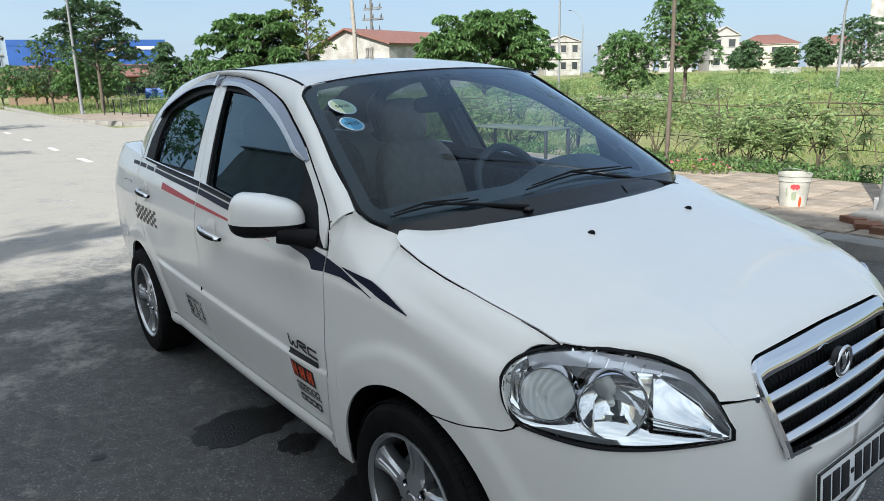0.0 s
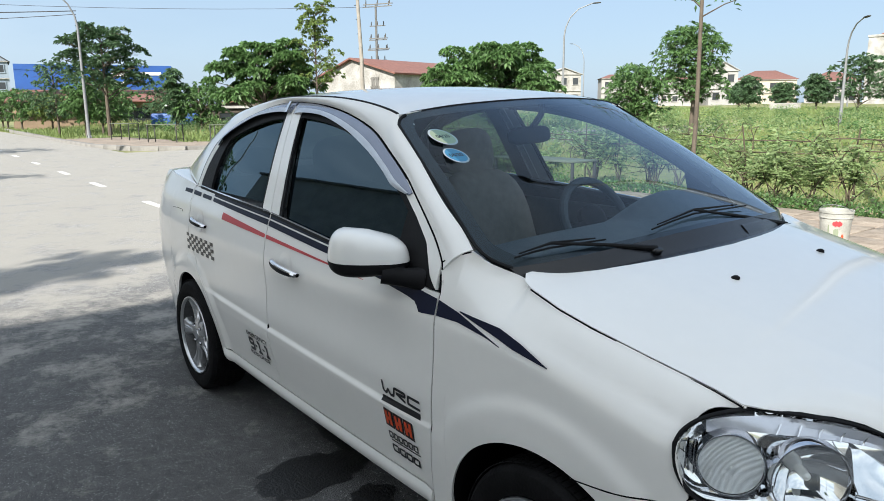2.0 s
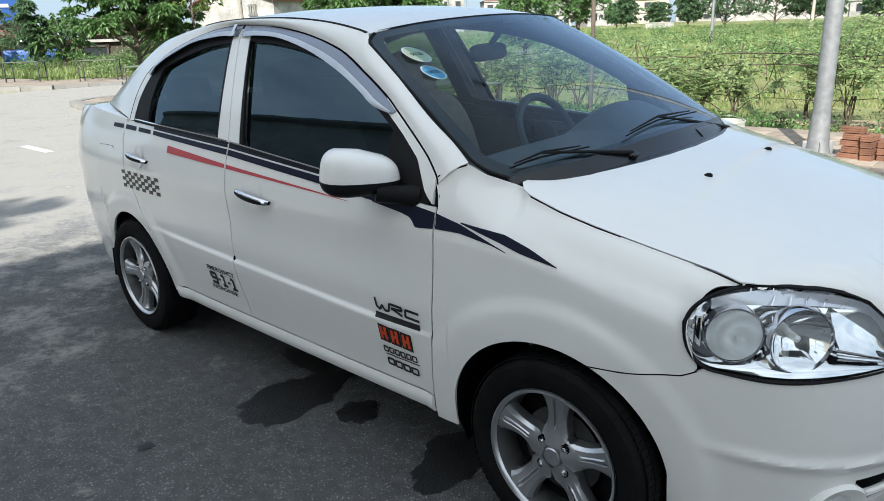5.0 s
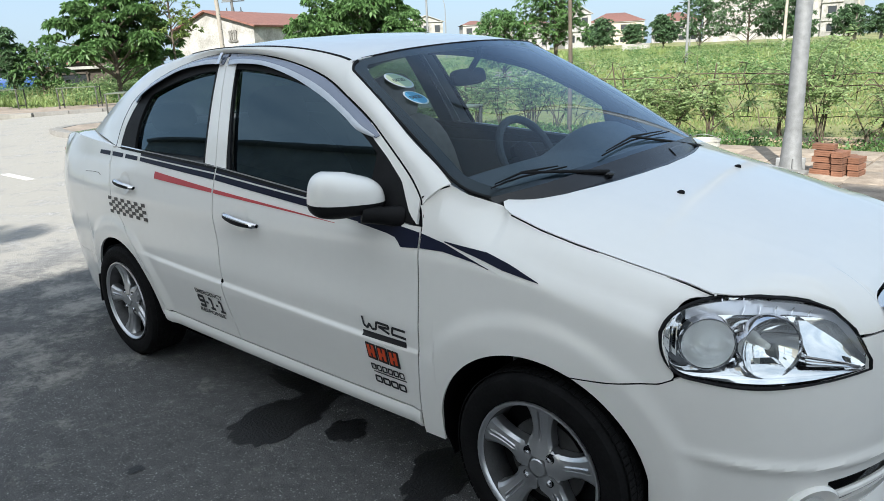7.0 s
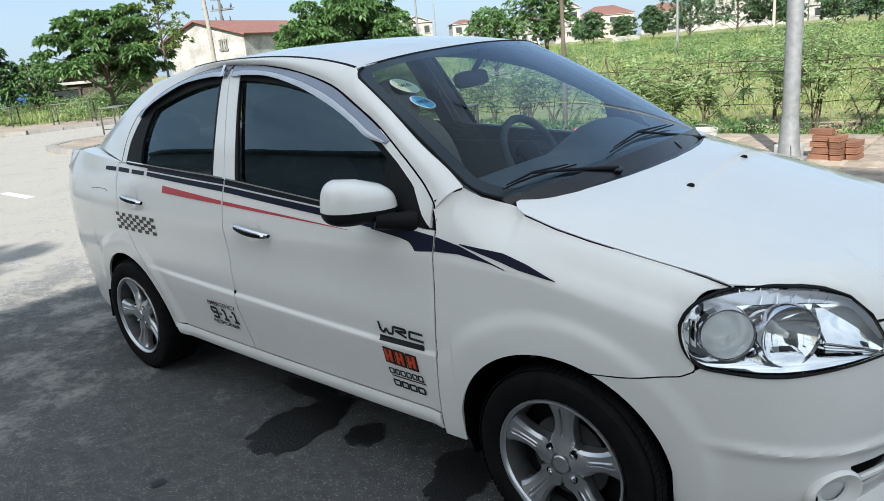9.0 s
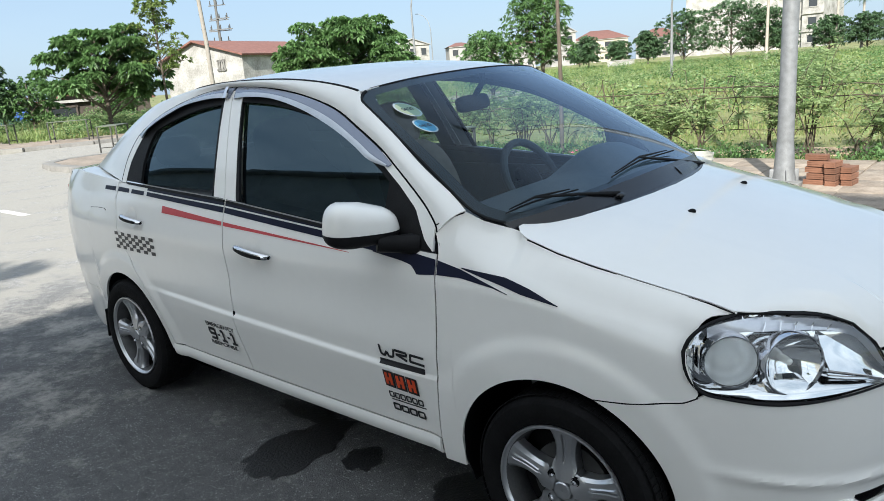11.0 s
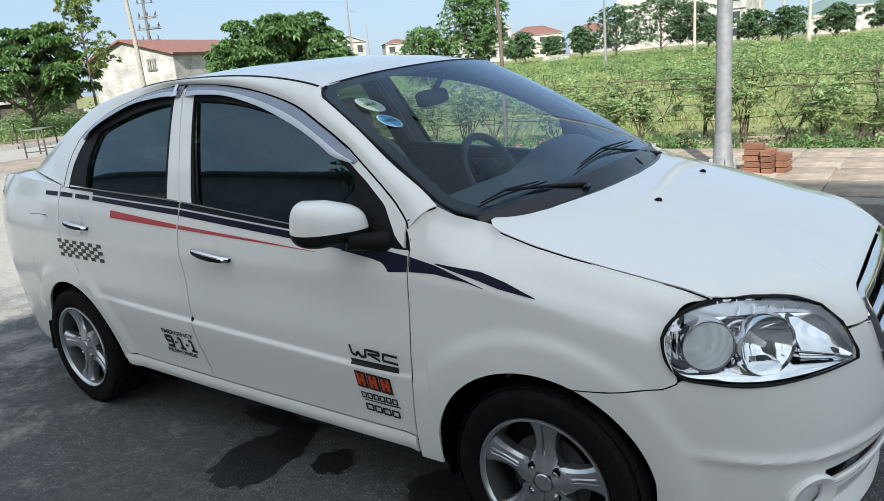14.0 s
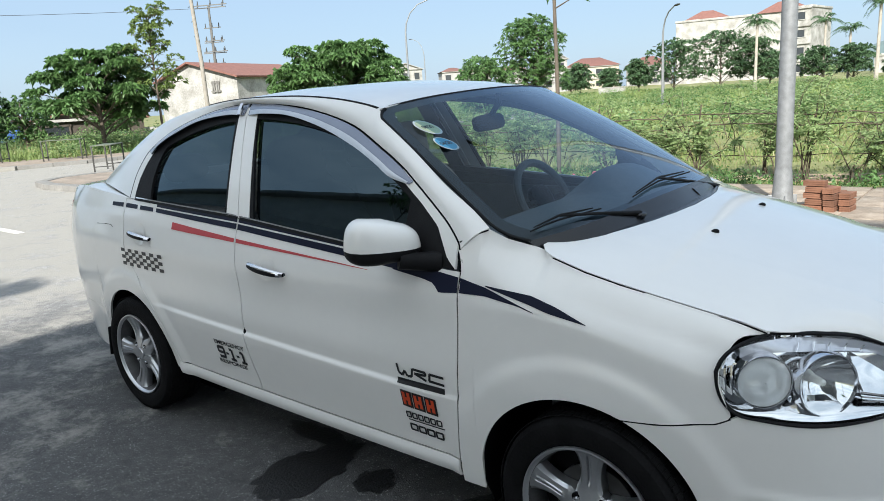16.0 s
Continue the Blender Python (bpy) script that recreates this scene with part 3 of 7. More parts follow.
# windscreen
WS_TOP = along([(.332, -.590, 1.411), (.42, -.36, 1.442), (.465, 0, 1.455), (.42, .36, 1.442), (.332, .590, 1.411)])
WS_LOW = along([(.990, -.735, 1.018), (1.105, -.5, 1.040), (1.158, 0, 1.058), (1.105, .5, 1.040), (.990, .735, 1.018)])


def screen(u, v, d=0.0):
    p = WS_TOP(u) + (WS_LOW(u) - WS_TOP(u)) * v
    return p + np.array((.4, 0, .9)) * (.022 * math.sin(math.pi * v) * (1 - (2 * u - 1) ** 4) - d)


def corner(v):
    """How far the screen's side edge is drawn in by its rounded corners."""
    return itp(v, (0, .004, .012, .025, .045, .075, .86, .91, .95, .98, 1.0), (.066, .050, .033, .019, .008, 0, 0, .004, .013, .026, .038))


WS_V = np.r_[lin(.002, .08, 9), lin(.12, .84, 14), lin(.87, 1, 8)]
bm = sheet(bmesh.new(), lambda u, v: screen(corner(v) + (1 - 2 * corner(v)) * u, v), lin(.002, .998, 31), WS_V, 0, flip=True)
part("windscreen", bm, CLEAR, car, "clear windscreen with inspection stickers")
bm = bmesh.new()
sheet(bm, lambda u, v: screen(corner(v) + (1 - 2 * corner(v)) * u, v, .003), lin(0, 1, 24), lin(0.002, .05, 5))
sheet(bm, lambda u, v: screen(corner(v) + (1 - 2 * corner(v)) * u, v, .003), lin(0, 1, 24), lin(.962, 1, 5))
for q in (0, 1):
    sheet(bm, lambda u, v: screen(abs(q - corner(v) - (.030 + .03 * max(0, v - .86) / .14 + .02 * max(0, .15 - v) / .15) * u), v, .003), lin(0, 1, 4), WS_V, flip=q == 1)
part("screen_border", bm, BLACK, car, "black screen border")
bm = bmesh.new()
for q in (0, 1):
    tube(bm, [screen(abs(q - corner(v)), v) + np.array((0, 0, .001)) for v in WS_V[1:]], .0055, 6)
tube(bm, [screen(u, 0) + np.array((-.003, 0, .0)) for u in lin(.05, .95, 24)], .004, 6)
part("screen_seal", bm, PLASTIC, car, "black rubber seal")
for q in (0, 1):                                       # white metal outside the rounded upper corners
    bm = sheet(bmesh.new(), lambda u, v: screen(max(0, min(1, abs(q - (-.012 + .055 * u)))), max(0, v), .006) + np.array((-.010, 0, .002)) * (v < 0), lin(0, 1, 8), lin(-.01, .085, 8), flip=q == 1)
    part("screen_corner", bm, PAINT, car)

# rear screen and tail
BL_TOP = along([(-1.17, -.51, 1.378), (-1.205, 0, 1.415), (-1.17, .51, 1.378)])
BL_LOW = along([(-1.80, -.53, 1.090), (-1.88, 0, 1.10), (-1.80, .53, 1.090)])
bm = sheet(bmesh.new(), lambda v, u: BL_TOP(u) + (BL_LOW(u) - BL_TOP(u)) * v + np.array((-.4, 0, .9)) * .02 * math.sin(math.pi * v) * (1 - (2 * u - 1) ** 2), lin(0, 1, 14), lin(0, 1, 16), 0, flip=True)
part("rear_screen", bm, TINT, car, "tinted rear window")


def lid(v, u):
    x0, x1 = -1.80 - .08 * (1 - u * u), -2.055 - .135 * (1 - abs(u) ** 3)
    x = x0 + (x1 - x0) * v
    e = side(max(x, -2.055), quarter_top(max(x, -2.055)))
    return (x, u * (abs(e[1]) - .003), e[2] + .018 * (1 - u * u) * (1 - v ** 3) - .003)


bm = sheet(bmesh.new(), lid, lin(0, 1, 12), lin(-1, 1, 25), .01, flip=True)
part("boot_lid", bm, PAINT, car, "white boot lid")
bm = sheet(bmesh.new(), lambda s, v: shell(s, .47 + .60 * v), lin(s_of(-2.06), 0, 20), lin(0, 1, 12), .01, flip=True)
pair("tail_panel", bm, PAINT)
bm = sheet(bmesh.new(), lambda s, v: shell(s, .20 + .268 * v), lin(s_of(-1.60), 0, 30), lin(0, 1, 10), .01, flip=True)
pair("rear_bumper", bm, PAINT, "white rear bumper")
TAIL = mat("tail_lamp_glass", (.22, .01, .012), .15, coat=1.0)
bm = sheet(bmesh.new(), lambda s, v: shell(s, .70 + .30 * v) * np.array((1.004, 1.006, 1)), lin(s_of(-2.165), s_of(-2.10), 6), lin(0, 1, 10), .012)
pair("tail_lamp", bm, TAIL, "dark red tail lamp")
bm = bmesh.new()
box(bm, (-1.605, -.70, .285), (.012, .15, .16), (0, 8, 0), .004)
pair("mud_flap", bm, PLASTIC, "black rubber mud flap")

# dark floor and inner walls, so that no daylight comes through the joints
part("floor_pan", box(bmesh.new(), (0, 0, .27), (3.7, 1.12, .06)), DARK, car, "dark floor pan")
part("engine_bay", box(bmesh.new(), (1.30, 0, .62), (.5, .92, .5)), DARK, car)
part("boot_well", box(bmesh.new(), (-1.72, 0, .7), (.6, 1.0, .55)), DARK, car)
bm = sheet(bmesh.new(), lambda x, v: side(x, belt(x) - .03 + .05 * v) + np.array((0, .030 + .02 * v, 0)), lin(-1.2, .80, 20), lin(0, 1, 4), .012)
pair("sill_lining", bm, DASH, "grey door top lining")
pair("door_lining", box(bmesh.new(), (.0, -.715, .61), (1.56, .02, .68), None, .006), DASH)
part("crash_bar", box(bmesh.new(), (1.78, 0, .52), (.04, .8, .40)), DARK, car)

# ---- windows, visors, mirrors, handles ----


def cushion(bm, fn_c, size, nu=14, nv=14, e=3.2):
    """A padded block: a rounded box of that size, placed by fn_c."""
    def f(a, b):
        ca, sa, cb, sb = math.cos(a), math.sin(a), math.cos(b), math.sin(b)
        p = lambda q: math.copysign(abs(q) ** (2 / e), q)
        return fn_c(Vector((p(cb) * p(ca) * size[0] / 2, p(cb) * p(sa) * size[1] / 2, p(sb) * size[2] / 2)))
    sheet(bm, f, lin(-math.pi, math.pi, nu * 2 + 1), lin(-math.pi / 2, math.pi / 2, nv), 0)
    bmesh.ops.remove_doubles(bm, verts=bm.verts, dist=.0006)
    return bm


def front_glass_low(x):
    return max(belt(x), 1.03 + (-.19 - x) / .132 * .365) if x < -.19 else belt(x)


def glass_columns(xs, low, high, n, inset):
    bm = bmesh.new()
    return sheet(bm, lambda x, v: side(x, low(x) + max(.001, high(x) - low(x)) * v) + np.array((0, inset, 0)), xs, lin(0, 1, n), 0)


bm = glass_columns(lin(-.335, .80, 50), front_glass_low, lambda x: frame_z(x) - .006, 14, .016)
part("front_side_window", bm, TINT_D, car, "dark tinted side window")       # the far one is wound down


def rear_edge(z):                      # the pillar's edge beside the rear window
    return -.36 - (z - 1.042) * .248


bm = sheet(bmesh.new(), lambda u, v: side(-1.225 + (rear_edge(1.04 + .4 * v) + 1.225) * u,
                                          max(belt(-1.1), belt(-1.225 + .8 * u)) + (frame_z(min(-.46, -1.225 + (rear_edge(1.42) + 1.225) * u)) - .006 - belt(-1.225 + .8 * u)) * v) + np.array((0, .016, 0)),
           lin(0, 1, 36), lin(0, 1, 14), 0)
pair("rear_side_window", bm, TINT, "dark tinted rear side window").data.materials[0] = TINT_D


def strip(x0, z0, x1, z1, w0, w1, n=10, out=.004, thick=.01):
    """A band on the flank from one point to another, w wide along x."""
    bm = bmesh.new()
    return sheet(bm, lambda u, v: side(x0 + (x1 - x0) * v + (w0 + (w1 - w0) * v) * u, z0 + (z1 - z0) * v, out), lin(0, 1, 5), lin(0, 1, n), thick)


# white centre pillars, one on either door
pair("door_pillar", strip(-.287, 1.028, -.408, 1.446, .072, .070), PAINT)
pair("door_pillar", strip(-.372, 1.034, -.462, 1.446, .080, .050), PAINT)
pair("window_seal", strip(-.212, 1.024, -.335, 1.40, .022, .016, out=.002), PLASTIC, "black window seal")
pair("window_seal", strip(-.388, 1.036, -.474, 1.42, .018, .014, out=.002), PLASTIC, "black window seal")
# black corners of the windows, and the white door frames outside them
bm = sheet(bmesh.new(), lambda x, v: side(x, belt(x) + (frame_z(x) - .008 - belt(x)) * v, .0005), lin(.60, .806, 16), lin(0, 1, 10), .012)
pair("mirror_base", bm, PLASTIC, "black plastic corner panel")
bm = sheet(bmesh.new(), lambda x, v: side(x, itp(x, (.54, .571, .65, .732, .786, .818), (1.20, 1.176, 1.124, 1.061, .972, .944)) * (1 - v) + (frame_z(x) - .003) * v, .003), lin(.545, .818, 24), lin(0, 1, 5), .012)
pair("door_frame", bm, PAINT)
QX = lambda z: itp(z, (1.055, 1.10, 1.157, 1.22, 1.27, 1.31), (-1.180, -1.180, -1.170, -1.138, -1.100, -1.055))
bm = sheet(bmesh.new(), lambda u, v: side(QX(1.058 + .245 * v) + u * (.165 - .075 * v), 1.058 + .245 * v, .001), lin(0, 1, 7), lin(0, 1, 14), .012)
pair("quarter_panel", bm, PLASTIC, "black plastic window corner")
FX = lambda z: itp(z, _f[:60, 1], _f[:60, 0])
bm = sheet(bmesh.new(), lambda u, v: side((FX(1.062 + .225 * v) + .004) * (1 - u) + (QX(1.062 + .225 * v) + .003) * u, 1.062 + .225 * v, .002), lin(0, 1, 4), lin(0, 1, 16), .012)
pair("door_frame", bm, PAINT)
for a_, b_, drop in ((-1.09, -.43, .062), (-.36, .60, .052)):   # dark rubber round the glass under the deflectors
    bm = sheet(bmesh.new(), lambda x, v: side(x, frame_z(x) - .004 - drop * (1 - v), .001), lin(a_, b_, 40), lin(0, 1, 4), .008)
    pair("window_seal", bm, PLASTIC, "black rubber above the window")
# chrome and black strips along the belt
bm = sheet(bmesh.new(), lambda x, v: side(x, belt(x) + .003 + .005 * v, .006), np.r_[lin(-1.16, -.30, 24)], lin(0, 1, 3), .006)
pair("belt_trim", bm, CHROME, "chrome window trim")
bm = sheet(bmesh.new(), lambda x, v: side(x, belt(x) + .003 + .005 * v, .006), np.r_[lin(-.28, .64, 24)], lin(0, 1, 3), .006)
pair("belt_trim", bm, CHROME, "chrome window trim")

for a_, b_ in ((-1.16, -.30), (-.28, .64)):
    bm = sheet(bmesh.new(), lambda x, v: side(x, belt(x) - .007 + .010 * v, .004), lin(a_, b_, 24), lin(0, 1, 3), .005)
    pair("belt_seal", bm, PLASTIC, "black window seal")

# wind deflectors over the doors
VR_TOP, VR_LOW = along([(-.412, 1.458), (-.55, 1.454), (-.70, 1.433), (-.872, 1.393), (-1.016, 1.345), (-1.134, 1.277)]), along([(-.420, 1.416), (-.575, 1.412), (-.752, 1.392), (-.93, 1.341), (-1.02, 1.305), (-1.10, 1.262)])
VF_TOP, VF_LOW = along([(-.398, 1.458), (-.2, 1.447), (.045, 1.413), (.253, 1.361), (.408, 1.292), (.53, 1.230), (.600, 1.186)]), along([(-.385, 1.414), (-.30, 1.413), (-.113, 1.402), (.094, 1.359), (.294, 1.293), (.422, 1.237), (.504, 1.195), (.586, 1.176)])
for top, low, lab in ((VR_TOP, VR_LOW, "grey"), (VF_TOP, VF_LOW, "grey")):
    bm = bmesh.new()

    def deflector(t, v, dz=0.0):
        a, b = top(t), low(t)
        q = a + (b - a) * v
        return side(q[0], q[1] + dz, .005 + .015 * math.sin(min(1, v * 1.2) * math.pi / 2) * min(1, 8 * t + .25, 8 * (1 - t) + .25))
    sheet(bm, deflector, lin(0, 1, 46), lin(0, 1, 9), .004, flip=top is VF_TOP)
    v = pair("wind_deflector", bm, VISOR, "smoke-silver plastic wind deflector")
    bm = bmesh.new()
    sheet(bm, lambda t, w: deflector(t, .58 + .42 * w) + np.array((0, -.0018, .0)), lin(.01, .99, 46), lin(0, 1, 5), .002, flip=top is VF_TOP)
    pair("deflector_edge", bm, BRUSHED, "bright silver deflector edge")
bm = strip(-.445, 1.412, -.452, 1.452, .020, .020, 4, .024, .006)
pair("deflector_clip", bm, CHROME)

# mirrors
for sg in (-1, 1):
    bm = bmesh.new()
    low = bmesh.new()
    for b, lo, hi in ((bm, -.32, 1.0), (low, -1.0, -.335)):
        def dome(a, w):
            # rounded block: long across the car, flat towards the tail
            z = w
            r = max(0.0, 1 - abs(z) ** 3.0) ** (1 / 3.0)
            c, s = math.cos(a), math.sin(a)
            k = (abs(c) ** 2.6 + abs(s) ** 2.6) ** (-1 / 2.6)
            x, y = k * c * r, k * s * r
            x = x * (.085 if x > 0 else .045)
            return np.array((x, y * .118 * (1 - .10 * z), z * (.068 + .014 * (-y)) + .012 * (-y)))
        sheet(b, dome, lin(0, 2 * math.pi, 49), lin(lo, hi, 14), 0, flip=False)
        if b is bm:
            sheet(b, lambda a, q: dome(a, lo) * np.array((q, q, 1)), lin(0, 2 * math.pi, 49), lin(0.01, 1, 3), 0, flip=True)
    m = pose(.598, -.866, 1.030, 0, 0, -24)
    for b in (bm, low):
        bmesh.ops.transform(b, matrix=m, verts=b.verts)
    arm = tube(bmesh.new(), [(.66, -.86, .975), (.70, -.81, .962), (.745, -.765, .955)], [.030, .028, .036], 12)
    if sg > 0:
        bm, low, arm = flipped(bm), flipped(low), flipped(arm)
    cap = part("wing_mirror", bm, PAINT, car, "white wing mirror cap", 60)
    part("mirror_foot", low, PLASTIC, cap, "black plastic mirror underside", 60)
    part("mirror_arm", arm, PLASTIC, cap, "black plastic mirror arm")

# door handles with their round hollows
for x0, x1, z0, z1 in ((-.185, .033, .865, .845), (-1.165, -.955, .912, .894)):
    xc, zc = (x0 + x1) / 2, (z0 + z1) / 2
    bm = bmesh.new()
    sheet(bm, lambda a, r: side(xc - .01 + .058 * r * math.cos(a), zc + .005 + .052 * r * math.sin(a), .0025 - .004 * (1 - r * r)), lin(0, 2 * math.pi, 33), lin(.02, 1, 6), 0, flip=True)
    pair("handle_recess", bm, PAINT)
    bm = bmesh.new()

    def grip(t, a):
        o = .010 + .028 * math.sin(math.pi * t) ** .6
        p = side(x0 + (x1 - x0) * t, z0 + (z1 - z0) * t + .013 * math.sin(a) * (.55 + .45 * math.sin(math.pi * t) ** .5), o)
        p[1] -= .008 * math.cos(a)
        return p
    sheet(bm, grip, lin(0, 1, 22), lin(0, 2 * math.pi, 13), 0)
    pair("door_handle", bm, CHROME, "chrome door handle")
    # black band stands in for the dark ground mirrored in the chrome
    bm = sheet(bmesh.new(), lambda t, a: grip(t, a) + np.array((0, -.0012, 0)), lin(.10, .90, 16), lin(-.75, .35, 4), 0)
    pair("handle_inlay", bm, PLASTIC, "dark ground reflection painted on the handle")
    # dark bar as painted shade under the grip
    bm = tube(bmesh.new(), [side(x0 + (x1 - x0) * t, z0 + (z1 - z0) * t - .006, .006 + .02 * math.sin(math.pi * t)) for t in lin(.06, .94, 12)], .006, 6)
    pair("handle_shadow_line", bm, PLASTIC)
bm = tube(bmesh.new(), [side(x, z, .0006) for x, z in ((-1.56, .925), (-1.47, .930), (-1.39, .930), (-1.37, .92))], .0012, 4)
pair("fuel_flap_line", bm, DARK)


# ---- head lamps and grille ----
LS, LZ = np.array(low_s), np.array(top_s)


def lamp(a, b, d=0.0):
    s = S_L + (S_R - S_L) * a
    lo, hi = np.interp(s, LS[:, 0], LS[:, 1]), np.interp(s, LZ[:, 0], LZ[:, 1])
    z = lo + (hi - lo) * b
    p = shell(s, z)
    n = np.array((np.interp(s, ARC, NORM[:, 0]), -np.interp(s, ARC, NORM[:, 1]), .12))
    return p + n * d


def rim_ab(t):
    t = (t % 1) * 4
    k, f = int(t), t - int(t)
    return ((f ** 2.2, 0), (1, f), ((1 - f) ** 2.2, 1), (0, 1 - f))[k]


def rim_pt(t, w, d):
    a, b = rim_ab(t)
    p = lamp(a, b, d)
    q = lamp(.42, .5, d)
    v = q - p
    return p + v / np.linalg.norm(v) * w


REFLECT = mat("lamp_reflector", (.80, .81, .82), .06, 1.0, var=.04, scale=30)
BULB = mat("bulb_glass", (.75, .76, .72), .15, coat=1.0)


def fluted():
    """Ribbed inner glass: half clear, half scattering, with crossed ribs."""
    m = mat("fluted_glass", (.93, .94, .93), .18)
    nt = m.node_tree
    p = nt.nodes["Principled BSDF"]
    co = [n for n in nt.nodes if n.type == "TEX_COORD"][0]
    bn = nt.nodes.new("ShaderNodeBump")
    bn.inputs["Strength"].default_value, bn.inputs["Distance"].default_value = .35, .003
    w = nt.nodes.new("ShaderNodeTexWave")
    w.bands_direction = "Z"
    w.inputs["Scale"].default_value = 130
    w.inputs["Distortion"].default_value = 0
    nt.links.new(co.outputs["Object"], w.inputs["Vector"])
    nt.links.new(w.outputs["Fac"], bn.inputs["Height"])
    nt.links.new(bn.outputs[0], p.inputs["Normal"])
    tr, mx = nt.nodes.new("ShaderNodeBsdfTransparent"), nt.nodes.new("ShaderNodeMixShader")
    r = nt.nodes.new("ShaderNodeMapRange")
    r.inputs["To Min"].default_value, r.inputs["To Max"].default_value = .50, .88
    nt.links.new(w.outputs["Fac"], r.inputs["Value"])
    nt.links.new(r.outputs[0], mx.inputs[0])
    nt.links.new(tr.outputs[0], mx.inputs[1])
    nt.links.new(p.outputs[0], mx.inputs[2])
    nt.links.new(mx.outputs[0], nt.nodes["Material Output"].inputs[0])
    return m


FLUTE = fluted()
BROW = mat("lilac_grey_strip", (.62, .63, .68), .25, .5)


def head_lamp(sg):
    def mk(name, bm, m, parent, label="", crisp=35):
        return part(name, flipped(bm) if sg > 0 else bm, m, parent, label, crisp)
    bm = sheet(bmesh.new(), lambda t, v: rim_pt(t, -.0065 + .0110 * v, .003 + .005 * math.sin(math.pi * v)), lin(0, 1, 97), lin(0, 1, 5), 0, flip=True)
    body = mk("head_lamp", bm, PLASTIC, car, "clear head lamp with chrome reflectors")
    bm = sheet(bmesh.new(), lambda a, b: lamp(a, .03 + .94 * b, .005 + .008 * math.sin(math.pi * a) * math.sin(math.pi * b)), lin(.11, .992, 34) ** 2.2, lin(0, 1, 14), 0)
    mk("lamp_cover", bm, LENS, body, "clear lamp cover")
    # chrome shell, brow, lower edge and the flat mirror beside the main bowl
    bm = sheet(bmesh.new(), lambda a, b: lamp(a, b, -.008 - .060 * math.sin(math.pi * min(1, max(0, a))) ** .6 * math.sin(math.pi * b) ** .5), lin(0, 1, 44) ** 1.6, lin(0, 1, 21), 0)
    mk("housing", bm, REFLECT, body, "chrome lamp shell")
    bm = sheet(bmesh.new(), lambda a, v: lamp(a, .80 + .15 * v + .03 * a * (1 - v), -.004 - .018 * (1 - v)), lin(.10, .985, 30), lin(0, 1, 5), .003)
    mk("brow", bm, BROW, body, "grey upper strip")
    for k in range(5):
        a0 = .36 + .085 * k
        bm = sheet(bmesh.new(), lambda a, v: lamp(a0 + .006 * a + .02 * v, .82 + .09 * v, -.001 - .012 * (1 - v)), lin(0, 1, 3), lin(0, 1, 3), .002)
        mk("brow_mark", bm, CHROME, body)
    bm = sheet(bmesh.new(), lambda a, v: lamp(a, .04 + (.10 + .16 * math.sin(math.pi * a)) * v, -.003 - .045 * v ** 1.4), lin(.06, .97, 36) ** 1.2, lin(0, 1, 8), .002)
    mk("chrome_sill", bm, REFLECT, body, "chrome lower edge")
    bm = sheet(bmesh.new(), lambda a, v: lamp(.66 + .25 * a + .03 * v, .26 - .14 * a + (.54 - .22 * a) * v, -.012 + .006 * a - .036 * (1 - .6 * a) * v - .006 * math.sin(math.pi * v)), lin(0, 1, 14), lin(0, 1, 10), .002)
    mk("side_mirror", bm, REFLECT, body, "flat chrome side reflector")
    for k in range(3):                 # ribs that run together towards the grille
        bm = tube(bmesh.new(), [lamp(.62 + .34 * q, .37 - .065 * k + (-.22 + .045 * k) * q, -.014 + .006 * q) for q in lin(.12, 1, 12)], .0019, 6)
        mk("chrome_rib", bm, CHROME, body, "bright chrome rib")
    bm = sheet(bmesh.new(), lambda a, v: lamp(.585 + .075 * v ** .8 + .012 * a, .80 - .44 * v, -.010 - .020 * a), lin(0, 1, 4), lin(0, 1, 12), .002)
    mk("chrome_blade", bm, REFLECT, body, "chrome blade across the bowl")
    for k in range(4):                 # stepped chrome at the outer end
        bm = sheet(bmesh.new(), lambda a, v: lamp(.012 + .030 * k + .026 * a, .24 + .50 * v, -.008 - .010 * k + .006 * a), lin(0, 1, 3), lin(0, 1, 6), .004)
        mk("chrome_step", bm, REFLECT, body, "", 12)
    for (x, z, r, depth, deep, yaw, kind) in ((1.670, .741, .056, .045, .010, -56, 0), (1.790, .728, .066, .055, .010, -42, 1)):
        s = s_at(x, z)
        c = shell(s, z) - np.array((np.interp(s, ARC, NORM[:, 0]), -np.interp(s, ARC, NORM[:, 1]), 0)) * deep
        m = Matrix.Translation(Vector(c)) @ pose(0, 0, 0, 0, -3, yaw)
        def bowl(t, k):
            q = r * 1.16 * k
            return (-depth * (1 - k * k), q * math.cos(t), q * math.sin(t))
        bm = sheet(bmesh.new(), bowl, lin(0, 2 * math.pi, 57), lin(.03, 1, 9), 0)
        bmesh.ops.transform(bm, matrix=m, verts=bm.verts)
        mk("reflector_bowl", bm, REFLECT, body, "round chrome reflector")
        bm = lathe(bmesh.new(), [(r * 1.09, -.004), (r * 1.11, .004), (r * 1.15, .004), (r * 1.19, -.010), (r * 1.18, -.03)], 44, "x")
        bmesh.ops.transform(bm, matrix=m, verts=bm.verts)
        mk("chrome_ring", bm, CHROME, body)
        bm = lathe(bmesh.new(), [(.001, -.012), (.008, -.016), (.010, -.03), (.010, -depth)], 14, "x")
        bmesh.ops.transform(bm, matrix=m, verts=bm.verts)
        mk("bulb", bm, BULB, body)
